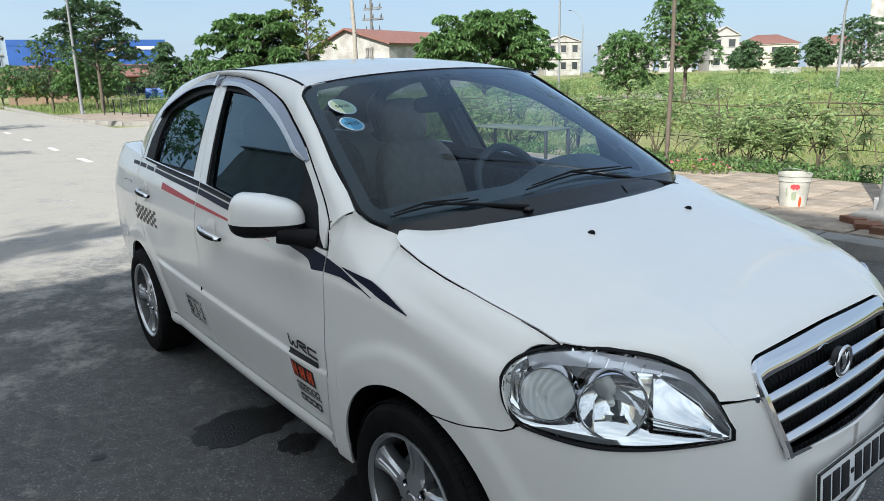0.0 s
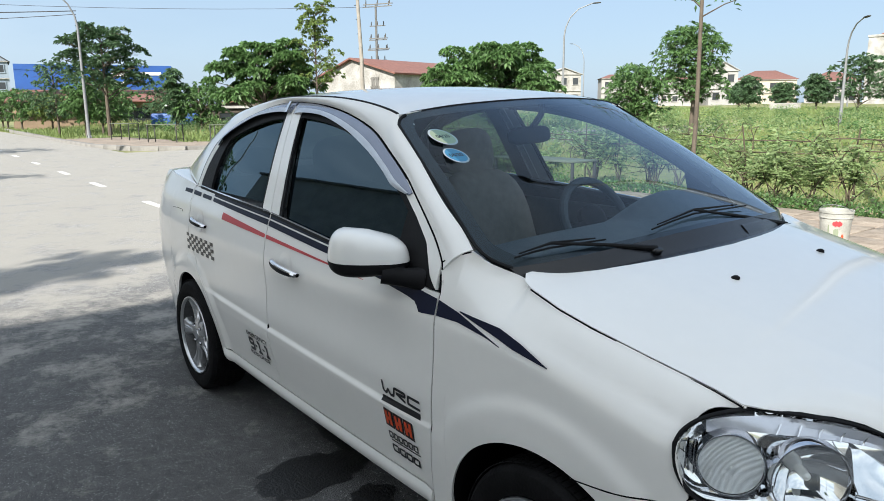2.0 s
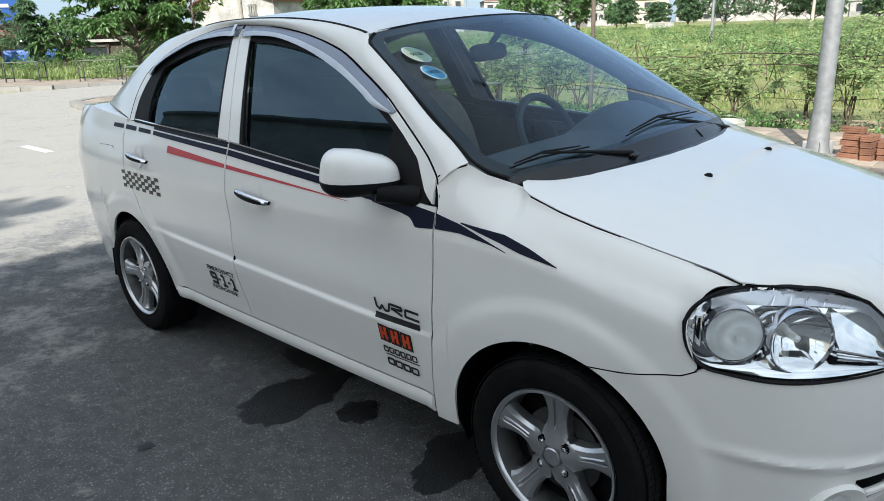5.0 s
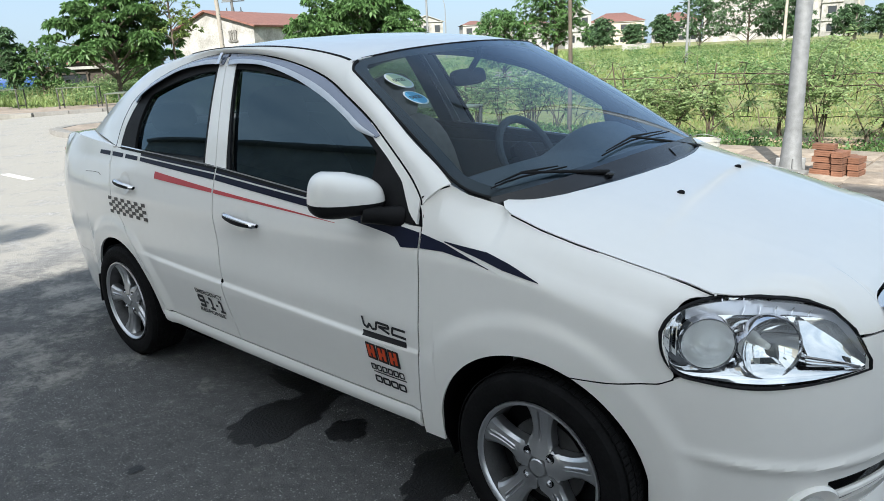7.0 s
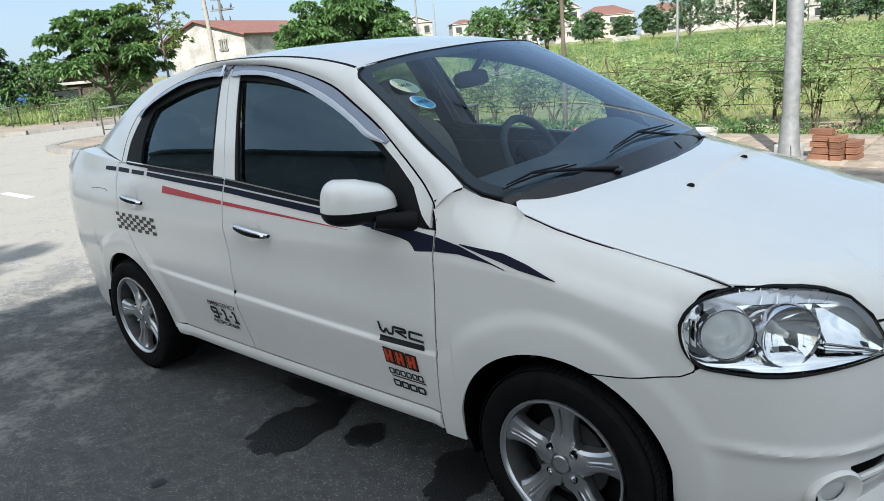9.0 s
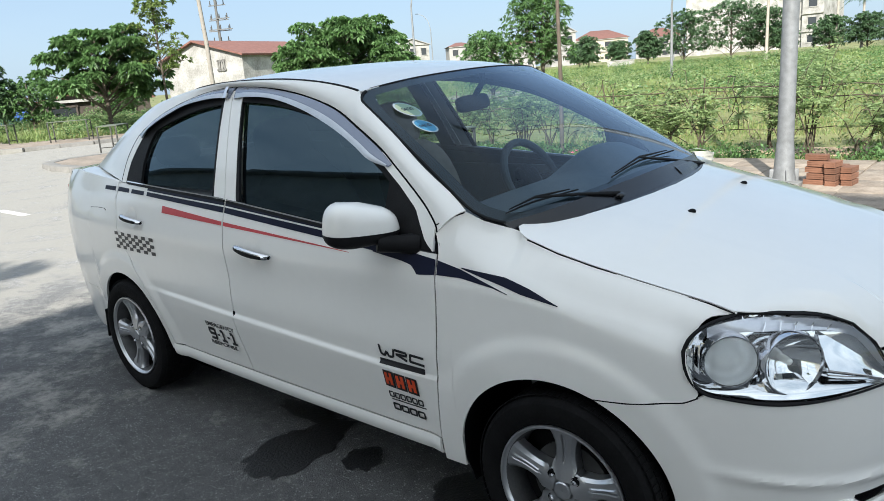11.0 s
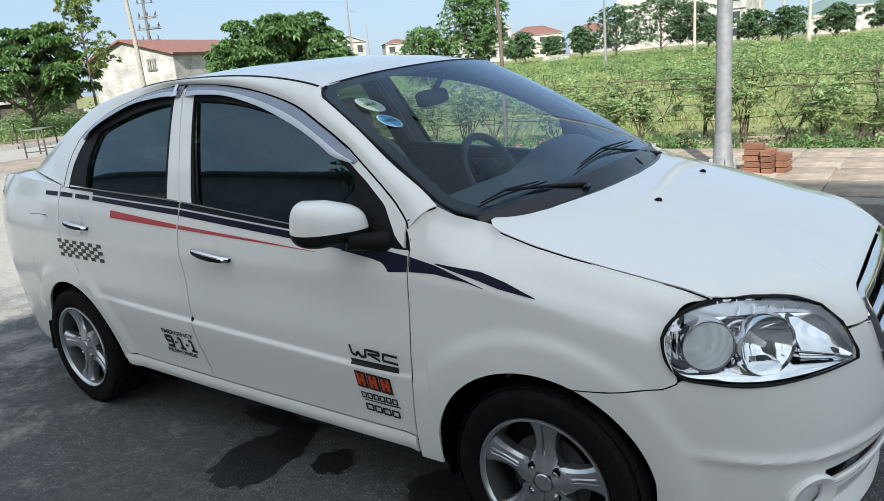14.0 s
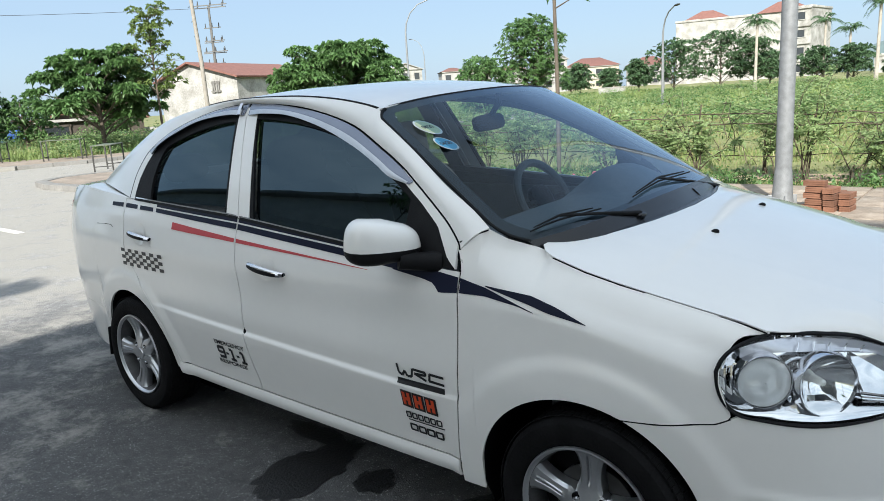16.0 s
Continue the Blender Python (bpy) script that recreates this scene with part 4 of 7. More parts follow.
        if kind == 0:                  # ribbed disc
            bm = lathe(bmesh.new(), [(.001, .008), (r * .4, .0065), (r * .8, .003), (r * 1.08, 0)], 40, "x")
            bmesh.ops.transform(bm, matrix=m, verts=bm.verts)
            mk("fluted_lens", bm, FLUTE, body, "ribbed inner glass")


head_lamp(-1)
head_lamp(1)

def nose(y, z, out=0.0):
    """A point of the nose round the grille, left or right."""
    xc = itp(z, (.55, .60, .719, .78, .808), (2.038, 2.031, 1.988, 1.953, 1.934))
    xe = itp(z, (.55, .60, .724, .76, .797), (2.004, 1.998, 1.966, 1.950, 1.932))
    return np.array((xc + (xe - xc) * (y / .35) ** 2 + out, y, z))


def grille_top(y):
    return itp(abs(y), (0, .305, .331, .346, .354), (.806, .801, .797, .788, .770))


def grille_half(z):
    return itp(z, (.575, .60, .724, .77, .79), (.292, .300, .343, .352, .342))


grille = part("grille", sheet(bmesh.new(), lambda u, v: nose(u * grille_half(.578 + .21 * v), .578 + .21 * v, -.030), lin(-1, 1, 24), lin(0, 1, 8), .004), PLASTIC, car, "chrome grille with dark mesh")
bm = sheet(bmesh.new(), lambda u, v: nose(u * .354, grille_top(u * .354) - (.042 + .012 * abs(u) ** 12) * (1 - v), .006 + .006 * math.sin(math.pi * v)), np.sign(lin(-1, 1, 45)) * np.abs(lin(-1, 1, 45)) ** .7, lin(0, 1, 6), .02)
part("grille_band", bm, CHROME, grille, "wide chrome band")
for sg in (-1, 1):
    bm = sheet(bmesh.new(), lambda v, w: nose(sg * (grille_half(.575 + .21 * v) - .010 + .012 * w), .575 + .21 * v, .004), lin(.02, .96, 10), lin(0, 1, 3), .014, flip=sg < 0)
    part("grille_edge", bm, CHROME, grille, "chrome edge")
part("grille_edge", sheet(bmesh.new(), lambda u, v: nose(u * .286, .570 + .010 * v, .004), lin(-1, 1, 20), lin(0, 1, 3), .02), CHROME, grille, "chrome edge")
for z in (.610, .660, .708):
    bm = sheet(bmesh.new(), lambda u, a: nose(u * (grille_half(z) - .006), z + .010 * (1 - u * u) + .010 * math.sin(a), -.006 + .012 * math.cos(a)), lin(-1, 1, 24), lin(-math.pi * .5, math.pi * .5, 7), 0)
    part("grille_bar", bm, CHROME, grille, "chrome bar")
bm = bmesh.new()
for k in range(-16, 17):
    for d in (-1, 1):
        tube(bm, [nose(max(-.30, min(.30, k * .019 + d * .11 * t)), .585 + .185 * t, -.026) for t in lin(0, 1, 6)], .0016, 3, False)
tagged(part("grille_mesh", bm, PLASTIC, grille, "black diamond mesh"), kind="stuff")
bm = lathe(bmesh.new(), [(.031 + .006 * math.cos(a), .004 + .006 * math.sin(a)) for a in lin(0, 2 * math.pi, 13)], 36, "x")
em = part("emblem", bm, CHROME, grille, "round chrome emblem", 60)
em.location = nose(0, .719, .006)
em.scale = (.8, 1.14, 1.14)
part("emblem_inlay", lathe(bmesh.new(), [(.001, .003), (.029, .001), (.030, -.02)], 28, "x"), BLACK, em, "dark inlay")
for q in (-28, 0, 28):
    bm = cushion(bmesh.new(), lambda p: pose(.006, .010 * math.sin(radians(q)), .002, -q, 0, 0) @ p, (.008, .010, .042), 6, 8, 2)
    part("emblem_petal", bm, CHROME, em)

# number plate, its characters as plain bars
PLATE = mat("number_plate_white", (.74, .75, .76), .35, var=.04, scale=20)
plate = part("number_plate", box(bmesh.new(), (0, 0, 0), (.006, .47, .11), None, .003), PLATE, car, "white number plate with raised dark characters")
plate.matrix_local = pose(2.066, 0, .477, 0, -5, 0)
for w, y0 in ((.036, -.195), (.036, -.148), (.04, -.10), (.014, -.062), (.036, -.03), (.036, .018), (.036, .066), (.036, .114), (.036, .162)):
    b = part("character_bar", box(bmesh.new(), (.0042, y0, 0), (.003, w, .07 if w > .02 else .012), None, .001), BLACK, plate)
pf = bmesh.new()
for c, s in (((.003, 0, .053), (.006, .47, .004)), ((.003, 0, -.053), (.006, .47, .004)), ((.003, .233, 0), (.006, .004, .10)), ((.003, -.233, 0), (.006, .004, .10))):
    box(pf, c, s)
part("plate_border", pf, BLACK, plate)


# ---- wheels ----
SPOKE_R = (.030, .066, .076, .088, .102, .120, .145, .168, .184, .193)
SPOKE_W = (.022, .0392, .0385, .0345, .0315, .0310, .0350, .0430, .0530, .0600)
SPOKE_P = ((-1, -.036), (-1, -.010), (-.96, -.006), (-.74, .000), (-.68, .0025), (-.26, .004), (-.17, .0075), (-.10, .006), (-.07, -.002), (.07, -.002), (.10, .006), (.17, .0075), (.26, .004),
           (.68, .0025), (.74, .000), (.96, -.006), (1, -.010), (1, -.036))


def spoke(bm, ang):
    """A broad spoke that flares out to the rim, chamfered to both sides, with a long raised loop along its middle."""
    ca, sa = math.cos(ang), math.sin(ang)

    def f(r, k):
        q, h = SPOKE_P[k]
        if abs(q) < .2:
            m = max(0.0, min(1.0, (r - .082) / .012, (.180 - r) / .008))
            h = .0042 * (1 - m) + h * m
            q *= .55 + .45 * m
        elif abs(q) > .5 and h > -.03:
            m = min(1.0, max(0.0, (r - .060) / .03))
            h = h * m + .001 * (1 - m)
        u = q * itp(r, SPOKE_R, SPOKE_W)
        lift = -.012 * math.sin(math.pi * min(1, max(0, (r - .03) / .165))) + .004 * (r - .03) / .165
        return (r * ca - u * sa, -(h + lift), r * sa + u * ca)
    sheet(bm, f, np.r_[.030, lin(.060, .105, 10), lin(.115, .193, 12)], list(range(len(SPOKE_P))), 0, flip=True)


# darker than the alloy: the shade inside the rim is in this colour
BARREL = mat("shaded_rim_inside", (.10, .10, .102), .5, .5, var=.25, scale=20)


def wheel(x, y, turn, sg):
    w = new("wheel")
    w.parent = car
    bm = lathe(bmesh.new(), [(.196, .075), (.200, -.082), (.215, -.094), (.245, -.098), (.268, -.094), (.280, -.082), (.286, -.066), (.288, -.03), (.289, 0), (.288, .03), (.285, .07), (.27, .09), (.21, .092), (.196, .075)], 72, "y")
    tyre = part("tyre", bm, RUBBER, w, "worn black tyre")
    bm = bmesh.new()                   # tread blocks
    for k in range(90):
        a = 2 * math.pi * k / 90
        for y0, off in ((-.066, 0), (-.033, .5), (0, 0), (.033, .5), (.066, 0)):
            aa = a + off * 2 * math.pi / 90
            box(bm, (.289 * math.cos(aa), y0, .289 * math.sin(aa)), (.003, .028, .017), (0, -math.degrees(aa), 0))
    tagged(part("tread", bm, RUBBER, tyre), kind="stuff")
    bm = lathe(bmesh.new(), [(.204, -.088), (.202, -.095), (.198, -.0955), (.193, -.092), (.189, -.083)], 64, "y")
    part("rim", bm, ALLOY, w, "silver alloy rim")
    part("rim_barrel", lathe(bmesh.new(), [(.189, -.083), (.183, -.055), (.180, .0), (.182, .07)], 64, "y"), BARREL, w, "dull grey inside of the rim, darkened as shade")
    for k in range(5):
        bm = bmesh.new()
        spoke(bm, turn + 2 * math.pi * k / 5)
        bmesh.ops.translate(bm, vec=(0, -.075, 0), verts=bm.verts)
        part("spoke", bm, ALLOY, w, "", 25)
    bm = lathe(bmesh.new(), [(.001, -.080), (.024, -.081), (.0275, -.078), (.0285, -.072), (.030, -.070), (.034, -.0715), (.060, -.066), (.070, -.060), (.072, -.03)], 48, "y")
    part("hub", bm, ALLOY, w, "silver hub cap")
    for k in range(4):
        a = .77 + 2 * math.pi * k / 4
        c = (.053 * math.cos(a), 0, .053 * math.sin(a))
        part("nut_pocket", lathe(bmesh.new(), [(.001, -.0725), (.0110, -.0725), (.0122, -.0740), (.0135, -.0735), (.0145, -.066)], 20, "y", c), DARK, w, "dark bolt hole")
        part("wheel_nut", lathe(bmesh.new(), [(.001, -.082), (.005, -.0815), (.0072, -.078), (.0075, -.070)], 6, "y", c), CHROME, w, "dull steel wheel nut")
    bm = lathe(bmesh.new(), [(.05, -.028), (.125, -.028), (.125, -.016), (.05, -.016)], 40, "y")
    part("brake_disc", bm, mat("brake_iron_%d" % len(bpy.data.materials), (.05, .05, .05), .5, .6, var=.2), w, "dull iron brake disc")
    bm = lathe(bmesh.new(), [(.001, .0), (.186, .0), (.186, .01)], 32, "y")
    part("brake_plate", bm, DARK, w)
    w.matrix_local = pose(x, y, .288, 0, 0, 0 if sg < 0 else 180)


for x, turn in ((1.24, 1.54), (-1.24, .62)):
    wheel(x, -.712, turn, -1)
    wheel(x, .712, turn + .4, 1)

# ---- cowl, wipers, washer jets ----
def hood_rear(u):
    p = hood(2 * u - 1, 0)
    return np.array(p) + np.array((.004, 0, -.012))


bm = sheet(bmesh.new(), lambda u, v: WS_LOW(.036 + .928 * u) + (hood_rear(.036 + .928 * u) - WS_LOW(.036 + .928 * u)) * v + np.array((0, 0, -.010 * math.sin(math.pi * v) - .004)), lin(0, 1, 40), lin(-.10, 1.04, 8), .004)
COWL = mat("satin_black_plastic", (.009, .010, .013), .24, var=.25, scale=12, bump=.1, bump_scale=200)
cowl = part("cowl", bm, COWL, car, "black plastic cowl under the windscreen")


def on_cowl(u, v, up=0.0):
    a, b = WS_LOW(u), hood_rear(u)
    return a + (b - a) * v + np.array((0, 0, -.010 * math.sin(math.pi * v) - .004 + up))


# raised lip beside the bonnet, a step along the screen and a vented panel
bm = sheet(bmesh.new(), lambda u, v: on_cowl(u, .60 + .40 * v, .004 + .008 * math.sin(math.pi * v)), lin(.06, .94, 40), lin(0, 1, 6), .003)
part("cowl_lip", bm, COWL, cowl, "rounded lip beside the bonnet")
bm = sheet(bmesh.new(), lambda u, v: on_cowl(u, .10 + .36 * v, .002 + .004 * min(1, 6 * v, 6 * (1 - v))), lin(.62, .84, 14), lin(0, 1, 8), .003)
vent = part("vent_panel", bm, COWL, cowl, "raised vent panel")
for k in range(7):
    part("vent_slot", tube(bmesh.new(), [on_cowl(.64 + .028 * k, q, .0065) for q in (.20, .28, .36)], .0022, 5), DARK, vent)
bm = tube(bmesh.new(), [on_cowl(u, .52, .003) for u in lin(.05, .60, 24)], .0022, 5)
part("cowl_rib", bm, COWL, cowl)


def scr(x, y):
    """The outside of the windscreen above a point of the plan."""
    u = .5 + y / (1.18 + .29 * min(1, max(0, (x - .4) / .68)))
    best = min((abs(screen(u, v)[0] - x), v) for v in lin(0, 1.1, 111))[1]
    return Vector(screen(u, best)) + Vector((.006, 0, .012))


for pts, (px, py) in ((((1.003, -.655), (1.048, -.56), (1.092, -.40)), (1.165, -.27)), (((1.115, -.23), (1.113, -.02), (1.097, .30)), (1.140, .520))):
    pivot = (px, py, min((abs(on_cowl(u, v)[0] - px) + abs(on_cowl(u, v)[1] - py), on_cowl(u, v)[2]) for u in lin(.05, .95, 46) for v in lin(0, 1, 11))[1] + .008)
    w = new("wiper")
    w.parent = car
    a, b, c = [scr(*p) for p in pts]
    part("wiper_blade", tube(bmesh.new(), [a, (a + b) / 2 + Vector((0, 0, .002)), b, c], [.0025, .003, .003, .0025], 6), PLASTIC, w, "black rubber wiper blade")
    part("wiper_frame", tube(bmesh.new(), [a + Vector((0, 0, .008)) + (b - a) * .12, b + Vector((0, 0, .013)), c + Vector((0, 0, .008)) + (b - c) * .2], [.002, .004, .002], 6), PLASTIC, w)
    part("wiper_arm", tube(bmesh.new(), [b + Vector((0, 0, .012)), (b + Vector(pivot)) / 2 + Vector((0, 0, .012)), Vector(pivot) + Vector((0, 0, .006))], [.004, .005, .008], 8), PLASTIC, w, "black wiper arm")
    part("pivot_cap", cushion(bmesh.new(), lambda p: Matrix.Translation(Vector(pivot)) @ p, (.034, .040, .018), 10, 12, 2.6), COWL, w, "domed pivot cap")
for sg in (-1, 1):
    bm = sheet(bmesh.new(), lambda t, a: (.026 * (t - .5), .011 * math.cos(a) * math.sin(math.pi * (.15 + .8 * t)), .012 * max(0, math.sin(a)) * math.sin(math.pi * (.1 + .65 * t))), lin(0, 1, 8), lin(0, math.pi, 9), 0, flip=True)
    j = part("washer_jet", bm, PLASTIC, car, "black washer jet")
    j.location = (1.386, sg * .236, .9845)

# ---- decals ----
def decal(xs, low, high, m, label, name="decal", out=.0022, parent=None, nz=4):
    bm = sheet(bmesh.new(), lambda x, v: side(x, low(x) + (high(x) - low(x)) * v, out), xs, lin(0, 1, nz), .0006)
    return part(name, bm, m, parent or car, label)


NT_X, NT_Z = (-1.41, -1.233, -.937, -.289, .294, .60), (1.040, 1.040, 1.032, 1.006, .968, .944)
NB_Z = (1.022, 1.020, 1.015, .985, .945, .922)
def navy_top(x): return itp(x, NT_X, NT_Z)
def navy_low(x): return itp(x, NT_X, NB_Z)
for a, b in ((-1.40, -1.280), (-1.25, -1.130), (-1.10, -.970)):
    decal(lin(a, b, 5), navy_low, navy_top, NAVY, "navy vinyl block")
for a, b in ((-.94, -.294), (-.283, .62)):
    decal(lin(a, b, 24), navy_low, navy_top, NAVY, "navy vinyl stripe")
    decal(lin(max(a, -1.0), b, 20), lambda x: navy_top(x) + .006, lambda x: min(belt(x) - .007, navy_top(x) + .018), NAVY, "thin navy vinyl stripe")
for a, b in ((-.775, -.296), (-.282, .46)):
    decal(lin(a, b, 20), lambda x: itp(x, (-.78, -.30, .295, .48), (.953, .936, .914, .906)), lambda x: itp(x, (-.78, -.30, .295, .48), (.983, .951, .9185, .907)), RED, "red vinyl wedge")
# flash on the wing
def flash(xs, low, high):
    decal(xs, lambda x: itp(x, *low), lambda x: itp(x, *high), NAVY, "navy vinyl flash", nz=5)
flash(lin(.57, .832, 20), ((.57, .70, .745, .755, .765, .84), (.921, .905, .895, .876, .871, .878)), ((.57, .66, .755, .84), (.925, .930, .932, .921)))
flash(lin(.840, 1.09, 18), ((.84, .93, 1.04, 1.09), (.878, .879, .864, .851)), ((.84, .93, 1.0, 1.09), (.921, .903, .881, .853)))
flash(lin(.93, 1.245, 18), ((.93, 1.0, 1.075, 1.13, 1.245), (.906, .889, .872, .857, .837)), ((.93, 1.08, 1.16, 1.245), (.909, .896, .873, .839)))

# chequered flag: five rows of small squares
for r in range(5):
    for c in range(11):
        if (r + c) % 2 == 0:
            x, z = -1.272 + c * .0368 + r * .0015, .829 - r * .0164
            decal(lin(x, x + .0368, 3), lambda q, z=z: z - .0164 - (q + 1.27) * -.004, lambda q, z=z: z - (q + 1.27) * -.004, BLACK, "", "check_square", nz=2)


def write(text, x, z, height, width, m, label, name="lettering", bold=.0, out=.0024):
    """Lettering on the flank, from the built-in font."""
    cu = bpy.data.curves.new("text", "FONT")
    cu.body, cu.size, cu.offset = text, 1.0, bold
    tmp = bpy.data.objects.new("text", cu)
    scene.collection.objects.link(tmp)
    bpy.context.view_layer.update()
    me = bpy.data.meshes.new_from_object(tmp)
    bpy.data.objects.remove(tmp)
    bm = bmesh.new()
    bm.from_mesh(me)
    lo = [min(v.co[k] for v in bm.verts) for k in (0, 1)]
    hi = [max(v.co[k] for v in bm.verts) for k in (0, 1)]
    for v in bm.verts:
        v.co = Vector(side(x + (v.co.x - lo[0]) / (hi[0] - lo[0]) * width, z + (v.co.y - lo[1]) / (hi[1] - lo[1]) * height, out))
    return part(name, bm, m, car, label)


write("EMERGENCY", -.512, .484, .020, .215, BLACK, "black word EMERGENCY", bold=.02)
write("RESPONSE", -.515, .393, .019, .20, BLACK, "black word RESPONSE", bold=.02)


def blk(x, z, w, h, m=BLACK, slant=0.0, label="", out=.0024):
    """A plain bar of a sticker."""
    bm = sheet(bmesh.new(), lambda u, v: side(x + w * u, z + h * v + slant * u, out), lin(0, 1, 4), lin(0, 1, 3), .0006)
    return part("sticker_bar", bm, m, car, label)


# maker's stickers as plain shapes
def stroke(pts, r=.0045, label=""):
    bm = bmesh.new()
    for (a, b) in zip(pts, pts[1:]):
        dx, dz = b[0] - a[0], b[1] - a[1]
        L = math.hypot(dx, dz)
        nx, nz = -dz / L * r, dx / L * r
        sheet(bm, lambda u, v: side(a[0] + dx * u + nx * (2 * v - 1), a[1] + dz * u + nz * (2 * v - 1), .0024), lin(-.03, 1.03, 4), lin(0, 1, 2), 0, flip=dx < 0)
    bmesh.ops.recalc_face_normals(bm, faces=bm.faces)
    tagged(part("sticker_stroke", bm, BLACK, car, label), kind="stuff")


stroke([(.570, .610), (.575, .580), (.590, .573), (.602, .590), (.612, .573), (.630, .575), (.636, .603)])
stroke([(.640, .602), (.690, .600), (.690, .590), (.645, .588), (.690, .572)])
stroke([(.762, .596), (.708, .598), (.704, .574), (.762, .571)])
stroke([(-.500, .424), (-.458, .424), (-.458, .470), (-.500, .470), (-.500, .447), (-.458, .447)], .0068, "black figure 9")
for q in (-.398, -.322):
    stroke([(q - .018, .470), (q, .470), (q, .424)], .0068, "black figure 1")
    stroke([(q - .018, .424), (q + .018, .424)], .0060, "foot of the figure 1")
    stroke([(q - .046, .447), (q - .028, .447)], .0050, "dash")
blk(.566, .541, .196, .020, BLACK, -.002, "black bar of a sticker")
for k in range(3):
    blk(.578 + k * .0495, .462 - k * .003, .046, .062, BLACK, -.003, "black block of a sticker")
    for q in (.006, .026):
        blk(.578 + q + k * .0495, .470 - k * .003, .012, .046, ORANGE, -.001, "orange shape of a sticker", .0034)
    blk(.590 + k * .0495, .486 - k * .003, .020, .012, ORANGE, -.001, "orange shape of a sticker", .0034)
for k in range(6):
    x, z = .585 + k * .0255, .421 - k * .0006
    stroke([(x, z), (x + .018, z), (x + .018, z + .019), (x, z + .019), (x, z)], .0026, "black loop of a sticker")
blk(.590, .409, .150, .004, BLACK, -.002)
for k in range(4):
    x, z = .592 + k * .036, .372 - k * .0015
    stroke([(x, z), (x + .027, z), (x + .027, z + .022), (x, z + .022), (x, z)], .0036, "black loop of a sticker")

# inspection stickers inside the screen
STK_Y, STK_B = mat("pale_green_sticker", (.62, .68, .42), .5), mat("blue_sticker", (.10, .42, .66), .5)
STK_W = mat("white_sticker_edge", (.75, .76, .75), .5)


def on_screen(x, y, d):
    return scr(x, y) - Vector((.006, 0, .012))


for (x, y, rx, ry, m, txt, lab) in ((.522, -.512, .037, .047, STK_Y, "04/20", "pale green inspection sticker"), (.612, -.532, .031, .041, STK_B, "04/20", "blue inspection sticker")):
    st = new("inspection_sticker")
    st.parent = car
    st["label"] = lab
    c, e1, e2 = on_screen(x, y, -.004), None, None
    ex = (on_screen(x + .03, y, -.004) - c).normalized()
    ey = Vector((0, 1, 0)) - ex * ex.y
    n = ex.cross(ey).normalized()
    if n.z < 0:
        n = -n
    c = c - n * .006
    for k, (mm, q, h) in enumerate(((STK_W, 1.0, 0), (m, .86, .0006))):
        bm = sheet(bmesh.new(), lambda a, r: c + n * h + ex * rx * 1.55 * q * r * math.cos(a) + ey * ry * q * r * math.sin(a), lin(0, 2 * math.pi, 33), lin(.01, 1, 3), 0)
        part("sticker_face" if k else "sticker_rim", bm, mm, st)
    cu = bpy.data.curves.new("text", "FONT")
    cu.body, cu.align_x, cu.align_y, cu.offset = txt, "CENTER", "CENTER", .02
    tmp = bpy.data.objects.new("text", cu)
    scene.collection.objects.link(tmp)
    bpy.context.view_layer.update()
    me = bpy.data.meshes.new_from_object(tmp)
    bpy.data.objects.remove(tmp)
    bm = bmesh.new()
    bm.from_mesh(me)
    for v in bm.verts:
        v.co = c + n * .0014 + ey * v.co.x * .023 - ex * v.co.y * .028
    part("sticker_date", bm, BLACK, st, "printed date 04/20")

# ---- cabin ----
for y in (-.36, .36):
    seat = new("front_seat")
    seat.parent = car
    seat["label"] = "beige fabric front seat"
    m = pose(-.02, y, .50, 0, -8, 0)
    part("seat_cushion", cushion(bmesh.new(), lambda p: m @ p, (.50, .50, .20)), SEAT, seat)
    m2 = pose(-.27, y, .80, 0, -20, 0)
    part("backrest", cushion(bmesh.new(), lambda p: m2 @ Vector((p.x + .05 * (p.y / .25) ** 2, p.y * (1 - .25 * max(0, p.z)), p.z)), (.17, .52, .66)), SEAT, seat)
    m3 = pose(-.40, y, 1.195, 0, -14, 0)
    part("headrest", cushion(bmesh.new(), lambda p: m3 @ p, (.12, .28, .24)), SEAT, seat)
bm = bmesh.new()
cushion(bm, lambda p: pose(-.95, 0, .52, 0, -6, 0) @ p, (.5, 1.25, .2))
part("rear_bench", bm, SEAT, car, "beige fabric rear bench")
part("rear_backrest", cushion(bmesh.new(), lambda p: pose(-1.22, 0, .82, 0, -24, 0) @ p, (.18, 1.25, .62)), SEAT, car)
for y in (-.36, .36):
    part("rear_headrest", cushion(bmesh.new(), lambda p: pose(-1.32, y, 1.16, 0, -20, 0) @ p, (.10, .24, .14)), SEAT, car)


def dash(x, v):
    pts = along([(1.09, 1.075), (.95, 1.075), (.80, 1.065), (.68, 1.04), (.61, .98), (.62, .82), (.70, .62)])
    p = pts(x)
    y = (v * 2 - 1) * itp(p[0], (.60, .80, 1.09), (.68, .65, .50))
    hump = .085 * math.exp(-((y - .36) / .20) ** 4) * math.exp(-((p[0] - .78) / .13) ** 2)
    return (p[0], y, p[1] - .045 + hump - .025 * (abs(y) / .68) ** 3)


